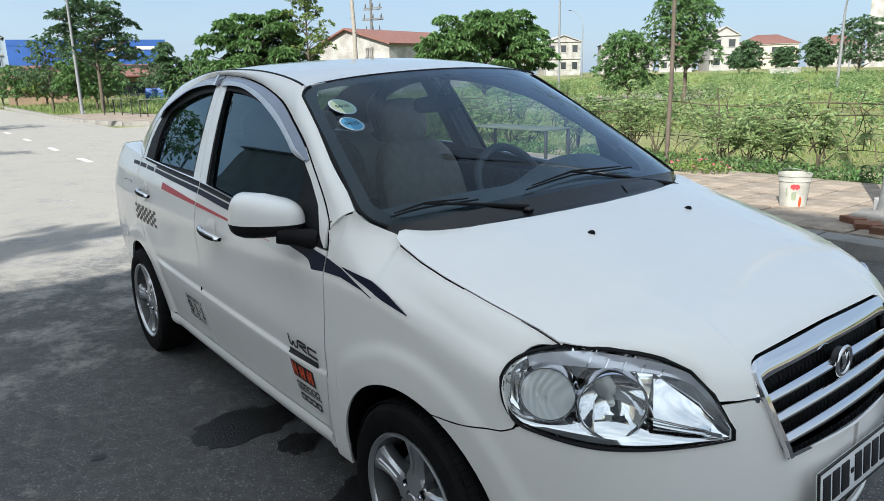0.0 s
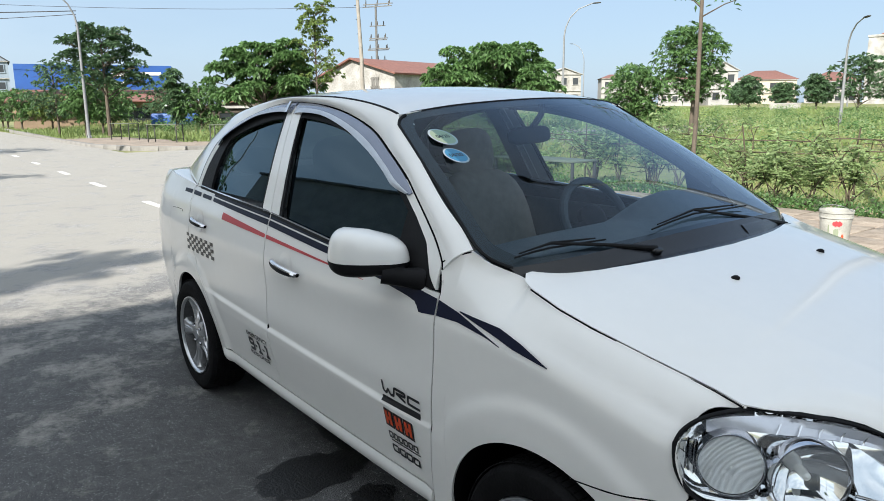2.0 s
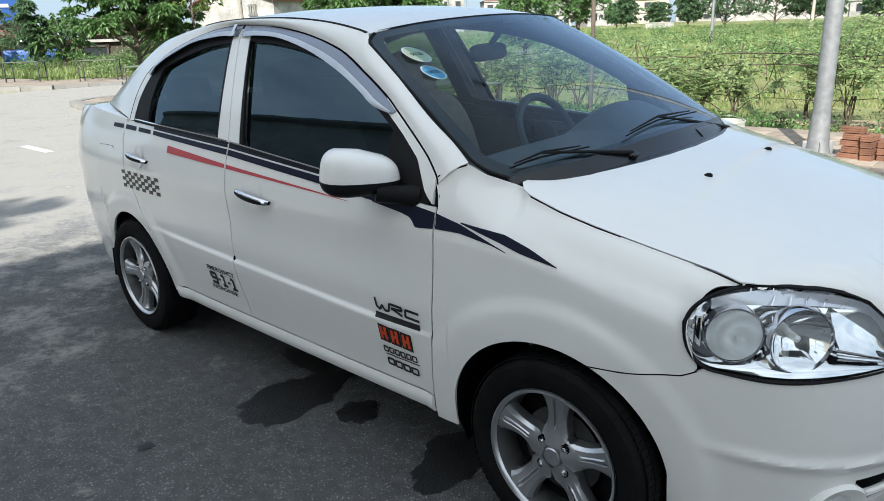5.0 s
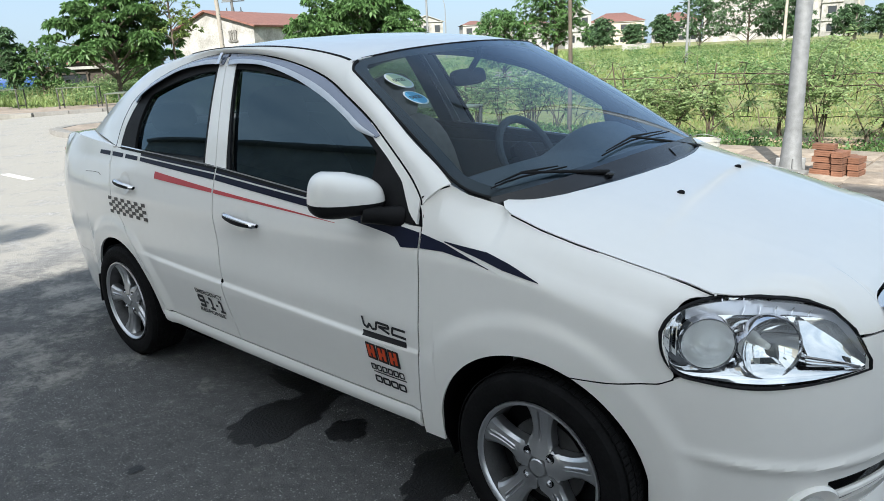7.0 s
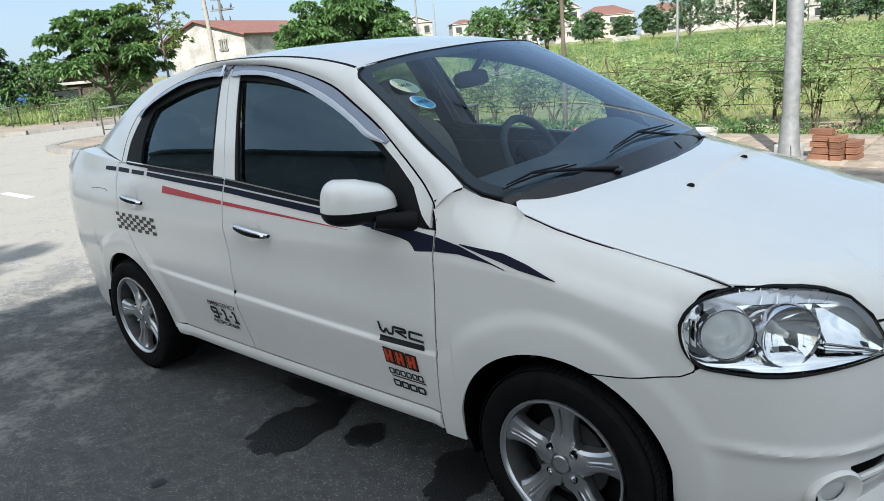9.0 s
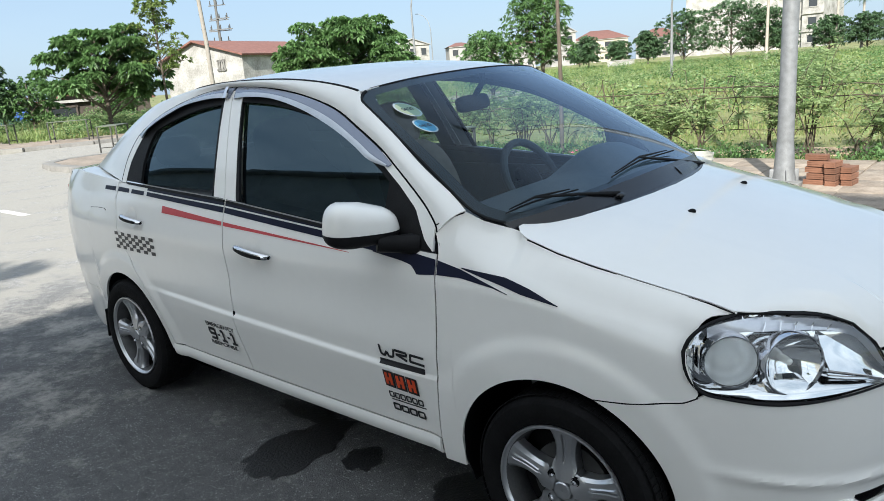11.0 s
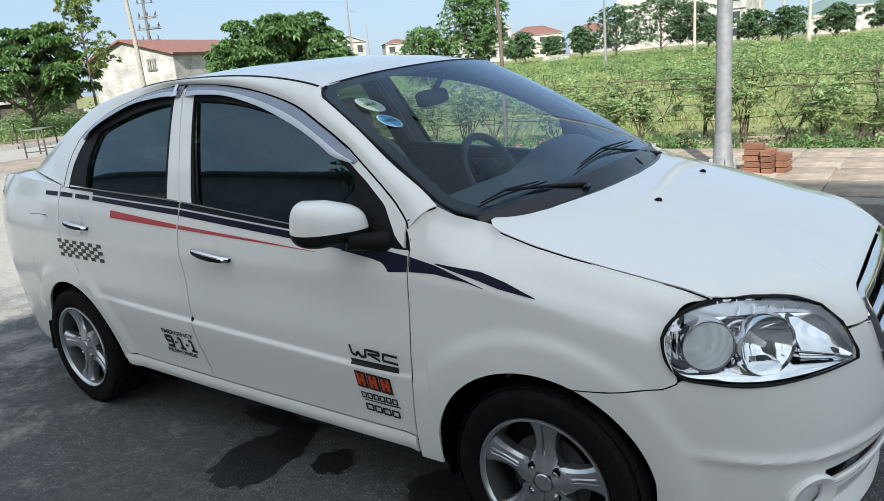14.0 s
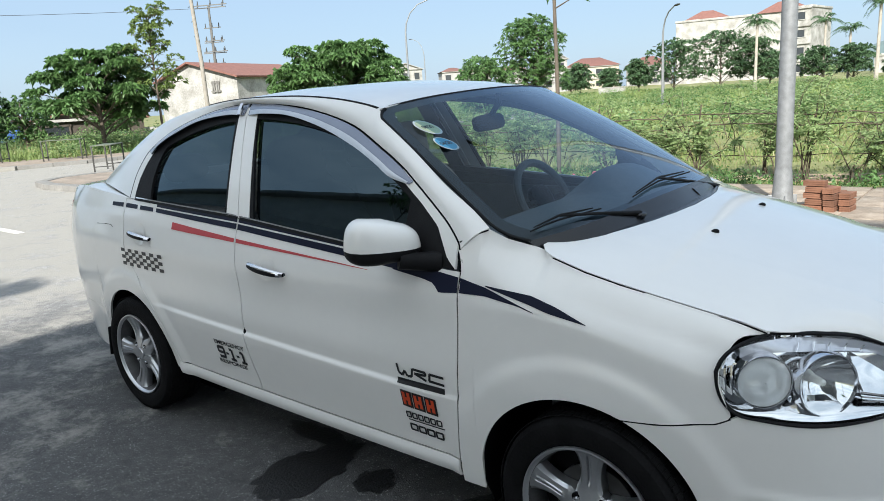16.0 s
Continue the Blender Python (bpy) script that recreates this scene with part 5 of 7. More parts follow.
part("dashboard", sheet(bmesh.new(), dash, lin(0, 1, 26), lin(0, 1, 30), .01), DASH, car, "grey plastic dashboard")
sw = new("steering_wheel")
sw.parent = car
bm = bmesh.new()
tube(bm, [(.185 * math.cos(a), .185 * math.sin(a), 0) for a in lin(0, 2 * math.pi, 37)], .018, 10, False)
part("wheel_rim", bm, DASH, sw, "dark steering wheel rim")
part("wheel_boss", cushion(bmesh.new(), lambda p: p + Vector((0, 0, -.02)), (.15, .16, .06), 8, 8), PLASTIC, sw)
for a in (0, 180, 270):
    part("wheel_spoke", box(bmesh.new(), (.12 * math.cos(radians(a)), .12 * math.sin(radians(a)), -.012), (.13 if a != 270 else .03, .03 if a != 270 else .13, .02), None, .006), PLASTIC, sw)
sw.matrix_local = pose(.43, .36, .945, 0, 0, 0) @ pose(0, 0, 0, 0, 62, 0) @ pose(0, 0, 0, 0, 0, 90)
bm = cushion(bmesh.new(), lambda p: pose(.42, -.035, 1.322, 0, -12, 8) @ p, (.03, .25, .065), 10, 10, 4)
rvm = part("inside_mirror", bm, PLASTIC, car, "dark inside rear-view mirror")
part("mirror_stem", tube(bmesh.new(), [(.43, -.03, 1.35), (.46, -.015, 1.40), (.455, -.01, 1.44)], .012, 8), PLASTIC, rvm)
bm = sheet(bmesh.new(), lambda v, u: np.array(roof(.02 + .95 * v, u * .94)) - np.array((0, 0, .03)), lin(0, 1, 12), lin(-1, 1, 12), .006)
part("headliner", bm, mat("grey_headliner", (.30, .30, .30), .9, var=.05), car, "grey headliner")
bm = sheet(bmesh.new(), lambda t, v: np.array(band(.06 + .9 * t, v)) + np.array((0, .035, -.02)), lin(0, 1, 40), lin(0, 1, 4), .004, flip=True)
pair("inner_pillar", bm, DASH, "grey inner pillar trim")
for sg in (-1, 1):
    bm = bmesh.new()
    sheet(bm, lambda u, v: side(-.39 + .10 * u - .10 * v, 1.03 + .40 * v) * np.array((1, 1, 1)) + np.array((0, .05, 0)), lin(0, 1, 4), lin(0, 1, 8), .01)
    part("inner_pillar", flipped(bm) if sg > 0 else bm, DASH, car)
bm = sheet(bmesh.new(), lambda x, v: side(x, .28 + (belt(x) - .02 - .28) * v) + np.array((0, .055, 0)), lin(-.88, .82, 30), lin(0, 1, 8), .01, flip=True)
pair("door_card", bm, DASH, "dark inner door panel")
part("cabin_floor", box(bmesh.new(), (0, 0, .22), (1.66, 1.40, .03), None, .01), DASH, car, "dark carpet floor")
part("bulkhead", box(bmesh.new(), (1.02, 0, .70), (.03, 1.16, .62), None, .01), DASH, car)
part("parcel_shelf", box(bmesh.new(), (-1.52, 0, 1.02), (.5, 1.1, .03), None, .01), DASH, car, "dark parcel shelf")


# the body leans a little on its springs, towards the viewer's side; the wheels stand upright
bpy.context.view_layer.update()
LEAN = Matrix(((1, 0, 0, 0), (0, 1, 0, 0), (0, .0185, 1, .0185 * .72), (0, 0, 0, 1)))
for ob in car.children_recursive:
    if ob.type == "MESH" and ob.parent.name.split(".")[0] not in ("wheel", "tyre"):
        m = ob.matrix_world
        ob.data.transform(m.inverted() @ LEAN @ m)


# ---- ground, road, pavements ----
rng = np.random.default_rng(7)


def raw(name, verts, faces, material, parent=None, label="", smooth=False):
    me = bpy.data.meshes.new(name)
    me.from_pydata([tuple(map(float, v)) for v in verts], [], [tuple(map(int, f)) for f in faces])
    if smooth:
        for p in me.polygons:
            p.use_smooth = True
    me.materials.append(material)
    ob = new(name, me)
    ob.parent = parent
    if label:
        ob["label"] = label
    return ob


def asphalt():
    m = mat("worn_asphalt", (.114, .113, .112), .85, var=.14, scale=1.3, bump=.6, bump_scale=170)
    nt = m.node_tree
    p = nt.nodes["Principled BSDF"]
    src = p.inputs["Base Color"].links[0].from_socket
    co = [n for n in nt.nodes if n.type == "TEX_COORD"][0]
    # pale stones in the binder
    v = nt.nodes.new("ShaderNodeTexVoronoi")
    v.inputs["Scale"].default_value = 72
    nt.links.new(co.outputs["Object"], v.inputs["Vector"])
    sep = nt.nodes.new("ShaderNodeMapRange")
    sep.inputs["From Min"].default_value, sep.inputs["From Max"].default_value = .06, .30
    sep.inputs["To Min"].default_value, sep.inputs["To Max"].default_value = 2.5, .68
    nt.links.new(v.outputs["Distance"], sep.inputs["Value"])
    hsv = nt.nodes.new("ShaderNodeHueSaturation")
    nt.links.new(src, hsv.inputs["Color"])
    nt.links.new(sep.outputs[0], hsv.inputs["Value"])
    # dusty pale worn patches
    n = nt.nodes.new("ShaderNodeTexNoise")
    n.inputs["Scale"].default_value, n.inputs["Detail"].default_value, n.inputs["Roughness"].default_value = 2.1, 12, .78
    nt.links.new(co.outputs["Object"], n.inputs["Vector"])
    r = nt.nodes.new("ShaderNodeMapRange")
    r.inputs["From Min"].default_value, r.inputs["From Max"].default_value = .50, .615
    r.inputs["To Max"].default_value = .85
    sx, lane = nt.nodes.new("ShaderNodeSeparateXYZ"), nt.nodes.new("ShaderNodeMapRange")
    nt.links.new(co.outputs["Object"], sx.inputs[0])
    lane.interpolation_type = "SMOOTHSTEP"         # the lane is dustier than the parking strip
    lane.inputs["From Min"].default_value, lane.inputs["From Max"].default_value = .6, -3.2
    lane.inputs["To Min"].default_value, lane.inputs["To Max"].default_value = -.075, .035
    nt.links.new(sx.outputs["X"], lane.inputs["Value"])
    # base colour lifted past the shadow's edge: sunlight painted into the lane
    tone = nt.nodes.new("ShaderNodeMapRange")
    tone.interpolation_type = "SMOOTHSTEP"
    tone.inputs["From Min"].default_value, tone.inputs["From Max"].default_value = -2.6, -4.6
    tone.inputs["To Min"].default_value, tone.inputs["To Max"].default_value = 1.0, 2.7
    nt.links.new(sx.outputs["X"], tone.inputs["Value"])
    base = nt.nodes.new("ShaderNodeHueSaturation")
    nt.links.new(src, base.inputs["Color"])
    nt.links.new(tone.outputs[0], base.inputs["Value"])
    # fine grit and blotches a hand wide
    worn = base.outputs[0]
    for size, detail, least, most in ((240, 3, .35, 1.75), (16, 8, .72, 1.28)):
        gn, gr, gh = nt.nodes.new("ShaderNodeTexNoise"), nt.nodes.new("ShaderNodeMapRange"), nt.nodes.new("ShaderNodeHueSaturation")
        gn.inputs["Scale"].default_value, gn.inputs["Detail"].default_value, gn.inputs["Roughness"].default_value = size, detail, .7
        gr.inputs["From Min"].default_value, gr.inputs["From Max"].default_value = .33, .67
        gr.inputs["To Min"].default_value, gr.inputs["To Max"].default_value = least, most
        nt.links.new(co.outputs["Object"], gn.inputs["Vector"])
        nt.links.new(gn.outputs[0], gr.inputs["Value"])
        nt.links.new(worn, gh.inputs["Color"])
        nt.links.new(gr.outputs[0], gh.inputs["Value"])
        worn = gh.outputs[0]
    nt.links.new(worn, hsv.inputs["Color"])
    ad = nt.nodes.new("ShaderNodeMath")
    nt.links.new(n.outputs[0], ad.inputs[0])
    nt.links.new(lane.outputs[0], ad.inputs[1])
    # denser dust out there keeps the painted sunlight even
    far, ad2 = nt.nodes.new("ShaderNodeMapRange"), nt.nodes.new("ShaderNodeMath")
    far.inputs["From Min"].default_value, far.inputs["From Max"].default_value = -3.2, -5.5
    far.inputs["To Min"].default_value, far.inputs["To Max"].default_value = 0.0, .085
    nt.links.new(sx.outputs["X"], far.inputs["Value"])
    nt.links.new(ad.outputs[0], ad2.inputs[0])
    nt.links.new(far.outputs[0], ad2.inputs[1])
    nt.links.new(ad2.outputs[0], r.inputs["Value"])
    mx = nt.nodes.new("ShaderNodeMix")
    mx.data_type = "RGBA"
    mx.inputs["B"].default_value = (.292, .279, .252, 1)
    nt.links.new(hsv.outputs[0], mx.inputs["A"])
    nt.links.new(r.outputs[0], mx.inputs["Factor"])
    nt.links.new(mx.outputs["Result"], p.inputs["Base Color"])
    return m


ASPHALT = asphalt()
SOIL = mat("grassy_soil", (.13, .16, .05), .95, var=.35, scale=.35, bump=.6, bump_scale=6, second=(.24, .24, .10))
CONCRETE = mat("grey_concrete", (.20, .195, .185), .9, var=.25, scale=3, bump=.4, bump_scale=60)
SLAB = mat("pale_paving_slab", (.25, .20, .155), .9, var=.30, scale=5.0, bump=.5, bump_scale=55, rand=.10, second=(.36, .305, .25))
SLAB_REST = mat("pale_paving", (.24, .20, .165), .9, var=.3, scale=2.0, bump=.35, bump_scale=60)
PALE = mat("road_marking", (.62, .62, .60), .8, var=.15, scale=8, bump=.2)
WET = mat("wet_asphalt", (.010, .010, .011), .55, var=.3, scale=9, bump=.5, bump_scale=90)

gx = np.r_[-900, -500, -250, -160, np.arange(-110, 61, 3.0), 90, 160, 300, 600]
gy = np.r_[-500, -200, -100, -60, -35, np.arange(-20, 111, 2.5), 150, 220, 350, 600, 1000]


def ground_z(x, y):
    base = -.06
    ease = lambda q: 1 / (1 + math.exp(-max(-40.0, min(40.0, q))))
    field = ease((y - 8.2) * 2.5)
    if x < -15.5:
        field *= ease(-(x + 24.5) * 1.5) if y < 90 else 1
        if y < 11.5 + .02 * (x + 24):
            field *= .6
    z = base + field * (.16 + .22 * noise.noise((x * .11, y * .11, 3.0)) + .10 * noise.noise((x * .4, y * .4, 8.0)))
    return z + .013 * min(110, max(0, y - 35)) if y > 7 else base


bm = sheet(bmesh.new(), lambda x, y: (x, y, ground_z(x, y)), gx, gy, 0)
tagged(part("ground", bm, SOIL), "rough grassy soil of open building plots", "ground", kind="structure")


def slab(name, outline, z0, z1, material, label, category):
    bm = bmesh.new()
    f = bm.faces.new([bm.verts.new((x, y, z0)) for x, y in outline])
    if f.calc_area() and f.normal.z < 0:
        f.normal_flip()
    up = bmesh.ops.extrude_face_region(bm, geom=[f])["geom"]
    bmesh.ops.translate(bm, vec=(0, 0, z1 - z0), verts=[v for v in up if isinstance(v, bmesh.types.BMVert)])
    bmesh.ops.recalc_face_normals(bm, faces=bm.faces)
    return tagged(part(name, bm, material), label, category, kind="structure")


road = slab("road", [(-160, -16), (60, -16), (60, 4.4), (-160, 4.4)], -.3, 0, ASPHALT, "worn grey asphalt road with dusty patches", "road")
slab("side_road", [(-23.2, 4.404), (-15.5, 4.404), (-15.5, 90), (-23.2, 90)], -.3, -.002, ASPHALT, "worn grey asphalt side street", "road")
for k, x in enumerate((-8.9, -12.7, -16.05, -20, -24, -28, -32, -36, -44, -52, -60)):
    bm = sheet(bmesh.new(), lambda u, v: (x - .5 + u, 1.2 - .009 * (x + 9) * (1 if x < -9 else 0) * .6 + .055 * (2 * v - 1), .004), lin(0, 1, 5), lin(0, 1, 3), .003)
    tagged(part("lane_dash", bm, PALE), "short worn white centre line dash on the asphalt", "road marking", "centre line dashes")

# pavement by the car, with its kerb
PAVE = [(14, 4.25), (14, 7.1), (-15.4, 7.1), (-16.1, 6.7), (-16.3, 5.9), (-16.2, 5.0), (-15.7, 4.45), (-14.8, 4.25)]
pavement = slab("pavement", PAVE, -.2, .105, SLAB_REST, "pale paved sidewalk with open joints and weeds", "pavement")
FAR = [(-34.6, 4.55), (-28, 4.6), (-25.2, 5.3), (-23.7, 6.7), (-23.1, 8.6), (-23.0, 60), (-25.2, 60), (-25.4, 12), (-26.6, 9.2), (-29, 8.0), (-34.6, 7.2)]
slab("far_pavement", FAR, -.2, .11, SLAB_REST, "pale paved sidewalk across the junction", "pavement")


def kerb(name, line, w, label):
    """Kerb stones along a line, each a piece of its own."""
    k = thing(name, (0, 0, 0), label, "kerb", kind="structure")
    shared = None
    for a, b in zip(line, line[1:]):
        a, b = Vector((*a, 0)), Vector((*b, 0))
        n = max(1, round((b - a).length / 1.0))
        for i in range(n):
            c = a + (b - a) * ((i + .5) / n)
            if shared is None:
                me = box(bmesh.new(), (0, 0, 0), (.985, w, .30), None, .012)
                shared = part("kerb_stone", me, CONCRETE, k)
                o = shared
            else:
                o = new("kerb_stone", shared.data)
                o.parent = k
            o.matrix_local = Matrix.Translation((c.x, c.y, -.03)) @ pose(0, 0, 0, 0, 0, math.degrees(math.atan2((b - a).y, (b - a).x))) @ Matrix.Diagonal(((b - a).length / n, 1, 1, 1))
    return k


kerb("kerb", [(10, 4.10), (-14.7, 4.10), (-15.75, 4.33), (-16.32, 4.95), (-16.45, 5.9), (-16.2, 6.8)], .26, "dark weathered concrete kerb stones")
kerb("far_kerb", [(-60, 5.15), (-45, 4.75), (-33.5, 4.40), (-28, 4.45), (-25.1, 5.15), (-23.55, 6.6), (-22.95, 8.6), (-22.85, 40)], .24, "pale concrete kerb stones round the corner")

# slabs of the pavement nearest the car
xs0, ys0, w, dp = -4.6, 4.27, .485, .705
shared = []
for q in range(4):
    b = box(bmesh.new(), (0, 0, 0), (w - .011 - .002 * q, dp - .012, .03), None, .005)
    for v in b.verts:
        v.co.z += .004 * noise.noise((v.co.x * 3 + q, v.co.y * 3, q))
    ob = part("paving_slab", b, SLAB, pavement)
    shared.append(ob)
FIRST = {(i * 7) % 4: i for i in range(3, -1, -1)}
for i in range(20):
    for j in range(4):
        q = (i * 7 + j * 3) % 4
        m = pose(xs0 + (i + .5) * w + .012 * rng.normal(), ys0 + (j + .5) * dp, .104 + .005 * rng.random(), .5 * (rng.random() - .5), .5 * (rng.random() - .5), .7 * (rng.random() - .5))
        o = shared[q] if i == FIRST[q] and j == 0 else new("paving_slab", shared[q].data)
        o.parent = pavement
        o.matrix_local = m

# damp patches below the car
def blot(name, c, rx, ry, seed, label):
    def f(a, r):
        k = 1 + .40 * noise.noise((math.cos(a) * 1.6 + seed, math.sin(a) * 1.6, seed)) + .22 * noise.noise((math.cos(a) * 5, math.sin(a) * 5, seed))
        return (c[0] + rx * k * r * math.cos(a), c[1] + ry * k * r * math.sin(a), .0035 + .0012 * (1 - r))
    bm = sheet(bmesh.new(), f, lin(0, 2 * math.pi, 49), lin(.02, 1, 4), 0, flip=True)
    tagged(part(name, bm, WET), label, "water stain")


blot("damp_patch", (-.05, -.73), .145, .24, 1.3, "dark damp patch on the asphalt under the sill")
blot("damp_patch", (-.27, -.51), .20, .055, 4.1, "dark damp trail on the asphalt under the sill")
blot("damp_patch", (.245, -.655), .085, .085, 2.2, "small dark damp patch on the asphalt")
blot("damp_patch", (.75, -.62), .12, .22, 6.2, "dark damp patch beside the front tyre")
blot("damp_patch", (-.17, -1.32), .028, .028, 3.2, "tiny dark oil spot on the asphalt")

# ---- buildings behind the viewer, that shade the car ----
WALL_A = mat("dark_cladding", (.085, .085, .085), .9, var=.1, scale=1.5, bump=.2)
b = thing("shading_house", (0, 0, 0), "tall dark-clad building beside the road", "house")
part("wall", box(bmesh.new(), (6.95, -12.6, 4.77), (7.36, 10.2, 9.54), None, .03), WALL_A, b)
part("roof", box(bmesh.new(), (6.95, -12.6, 9.64), (7.66, 10.5, .2), None, .03), WALL_A, b)
b2 = thing("row_house", (0, 0, 0), "long low row of plastered houses beyond the road", "house")
WALL_B = mat("weathered_plaster", (.34, .32, .29), .9, var=.2, scale=1.0)
part("wall", box(bmesh.new(), (-24, -21.5, 5.4), (36, 12, 10.8), None, .03), WALL_B, b2)
part("roof", box(bmesh.new(), (-24, -21.5, 10.9), (36.6, 12.6, .2), None, .03), CONCRETE, b2)

# ---- plants ----
LEAF = leafy("broad_leaf", (.095, .185, .060))
LEAF_Y = leafy("yellowish_leaf", (.15, .215, .06))
LEAF_D = leafy("dark_leaf", (.075, .140, .065))
LEAF_F = leafy("feathery_leaf", (.25, .34, .15), island=.2, trans=.45)
GRASS = leafy("meadow_grass", (.205, .275, .095), island=.2, trans=.4)
GRASS_D = leafy("dry_grass", (.27, .26, .12), island=.2, trans=.3)
BARK = mat("grey_bark", (.10, .082, .064), .9, var=.3, scale=6, bump=.6, bump_scale=40)
TWIG = mat("brown_twig", (.075, .060, .042), .9, var=.3, scale=12)


def leaf_mesh(c, d, size, droop=.25, wide=.42):
    """Folded diamond leaves at c, along d."""
    n = len(c)
    d = d / np.maximum(np.linalg.norm(d, axis=1), 1e-6)[:, None]
    up = rng.normal(size=(n, 3)) * .5 + np.array((0, 0, 1.0))
    s = np.cross(d, up)
    s /= np.maximum(np.linalg.norm(s, axis=1), 1e-6)[:, None]
    L = size[:, None]
    mid = c + d * L * .5
    tip = c + d * L - np.array((0, 0, 1.0)) * L * droop
    nrm = np.cross(s, d)
    v = np.stack([c, mid + s * L * wide * .5 + nrm * L * .06, tip, mid - s * L * wide * .5 + nrm * L * .06], 1).reshape(-1, 3)
    i = np.arange(n) * 4
    return v, np.stack([i, i + 1, i + 2, i + 3], 1)


def crown(tips, per, size, spread, droop=.25, wide=.42, flat=.5):
    per = int(per * 1.6)
    tips = np.repeat(np.array(tips), per, axis=0)
    d = rng.normal(size=tips.shape) * np.array((1, 1, flat * .7))
    c = tips + d * spread * 1.15 * rng.random((len(tips), 1))
    return leaf_mesh(c, d + rng.normal(size=d.shape) * .3, size * (.5 + .6 * rng.random(len(c))), droop, wide)


def canopy(lobes, n, per, size, wide, droop, spray, seed):
    """Whorls of leaves over the outside of many flattened lobes."""
    g = np.random.default_rng(seed)
    cs, ds = [], []
    for (cx, cy, cz, rx, rz) in lobes:
        m = max(6, int(n * rx * rx))
        u = g.normal(size=(m, 3))
        u /= np.linalg.norm(u, axis=1)[:, None]
        u[:, 2] = np.where(u[:, 2] < -.25, -u[:, 2], u[:, 2])
        q = .72 + .36 * g.random((m, 1))
        p = np.array((cx, cy, cz)) + u * q * np.array((rx, rx, rz))
        out = u * np.array((1, 1, .5)) + .25 * g.normal(size=(m, 3))
        p, out = np.repeat(p, per, 0), np.repeat(out, per, 0)
        k = len(p)
        way = g.normal(size=(k, 3)) * np.array((1, 1, .45)) * spray + out
        cs.append(p + out * size * .3 * g.random((k, 1)))
        ds.append(way)
    c, d = np.vstack(cs), np.vstack(ds)
    return leaf_mesh(c, d, size * g.uniform(.55, 1.15, len(c)), droop, wide)


def tree(name, at, height, r, base, label, leaf=LEAF, lobes=26, n=75, per=9, size=.24, wide=.4, droop=.35, spray=.8, trunk=.10, shape="layer", lobe=.30, flat=.38, seed=0):
    """A tree: tapered trunk, a limb out to every lobe of the crown, twigs, and whorls of leaves."""
    g = np.random.default_rng(seed + 31)
    t = thing(name, at, label, "tree")
    bend = g.normal(size=2) * .08
    spine = [(bend[0] * k * k, bend[1] * k * k, height * .9 * k) for k in lin(0, 1, 9)]
    part("trunk", tube(bmesh.new(), spine, list(trunk * (1 - .85 * lin(0, 1, 9)) + .012), 9), BARK, t, "slender grey trunk")
    lb, ls = bmesh.new(), []
    for k in range(lobes):
        f = (k + .5) / lobes
        a = k * 2.39996 + .35 * g.normal()
        if shape == "layer":           # broad below the middle, ragged top
            z = base + (height - base) * (.10 + .80 * f)
            rr = r * (1 - .78 * max(0, f - .25) ** 1.25) * (.50 + .50 * (k % 2)) * (.85 + .25 * g.random())
        elif shape == "column":
            z, rr = base + (height - base) * (.05 + .9 * f), r * (1 - .6 * f) * (.4 + .6 * g.random())
        else:                          # round
            z = base + (height - base) * (.14 + .72 * f)
            rr = r * .78 * math.sqrt(max(.03, 1 - (2 * f - 1) ** 2 * .85)) * (.55 + .45 * (k % 2))
        lr = r * lobe * (.75 + .5 * g.random())
        rr = max(0.05, min(rr, r - lr * .6))
        c = (math.cos(a) * rr, math.sin(a) * rr, min(z, height - lr * flat))
        ls.append((*c, lr, lr * flat))
        z0 = max(.25 * base + .2, c[2] - .45 * rr - .1)
        kk = min(1, z0 / (height * .9))
        p0, p2 = Vector((bend[0] * kk * kk, bend[1] * kk * kk, z0)), Vector(c)
        p1 = (p0 + p2) / 2 + Vector((0, 0, .08 * rr))
        tube(lb, [p0, p1, p2], [trunk * .34 * (1 - .4 * f) + .006, trunk * .2 + .005, .007], 5, False)
        for s in range(4):
            b = a + (s - 1.5) * .8 + .3 * g.normal()
            tube(lb, [p1.lerp(p2, .2 + .2 * s), p2 + Vector((math.cos(b) * lr * .8, math.sin(b) * lr * .8, lr * flat * .3 * g.normal()))], [.009, .004], 4, False)
    tagged(part("branch_work", lb, BARK, t), kind="stuff")
    v, f = canopy(ls, n / (r * lobe) ** 2 * .09, per, size, wide, droop, spray, seed)
    raw("crown", v, f, leaf, t, "")
    return t


tree("street_tree", (-27.8, 11.6, 0), 4.45, 2.45, 1.25, "broad layered street tree on the grass verge", LEAF, 38, 520, 8, .26, .62, .45, .8, .10, lobe=.20, flat=.42, seed=3)
tree("street_tree", (-27.5, 24.7, .1), 4.7, 3.7, 1.1, "broad layered tree behind the field", LEAF, 54, 640, 8, .28, .62, .45, .8, .10, lobe=.20, flat=.42, seed=8)
tree("street_tree", (-36.6, 7.1, .1), 5.6, 2.05, 2.1, "dense dark tree beside the road", LEAF_D, 32, 480, 8, .22, .46, .22, .8, .10, lobe=.24, flat=.5, seed=5)
tree("young_tree", (-25.9, 13.2, .05), 5.9, 1.15, 2.2, "thin young tree with sparse leaves", LEAF_Y, 30, 210, 8, .15, .55, .45, .9, .05, "column", .26, .6, seed=2)
tree("mango_tree", (-15.7, 22.1, .1), 2.9, 1.45, .35, "round leafy mango tree in the field", LEAF, 26, 460, 10, .20, .32, .35, .7, .08, "round", .36, .85, seed=6)
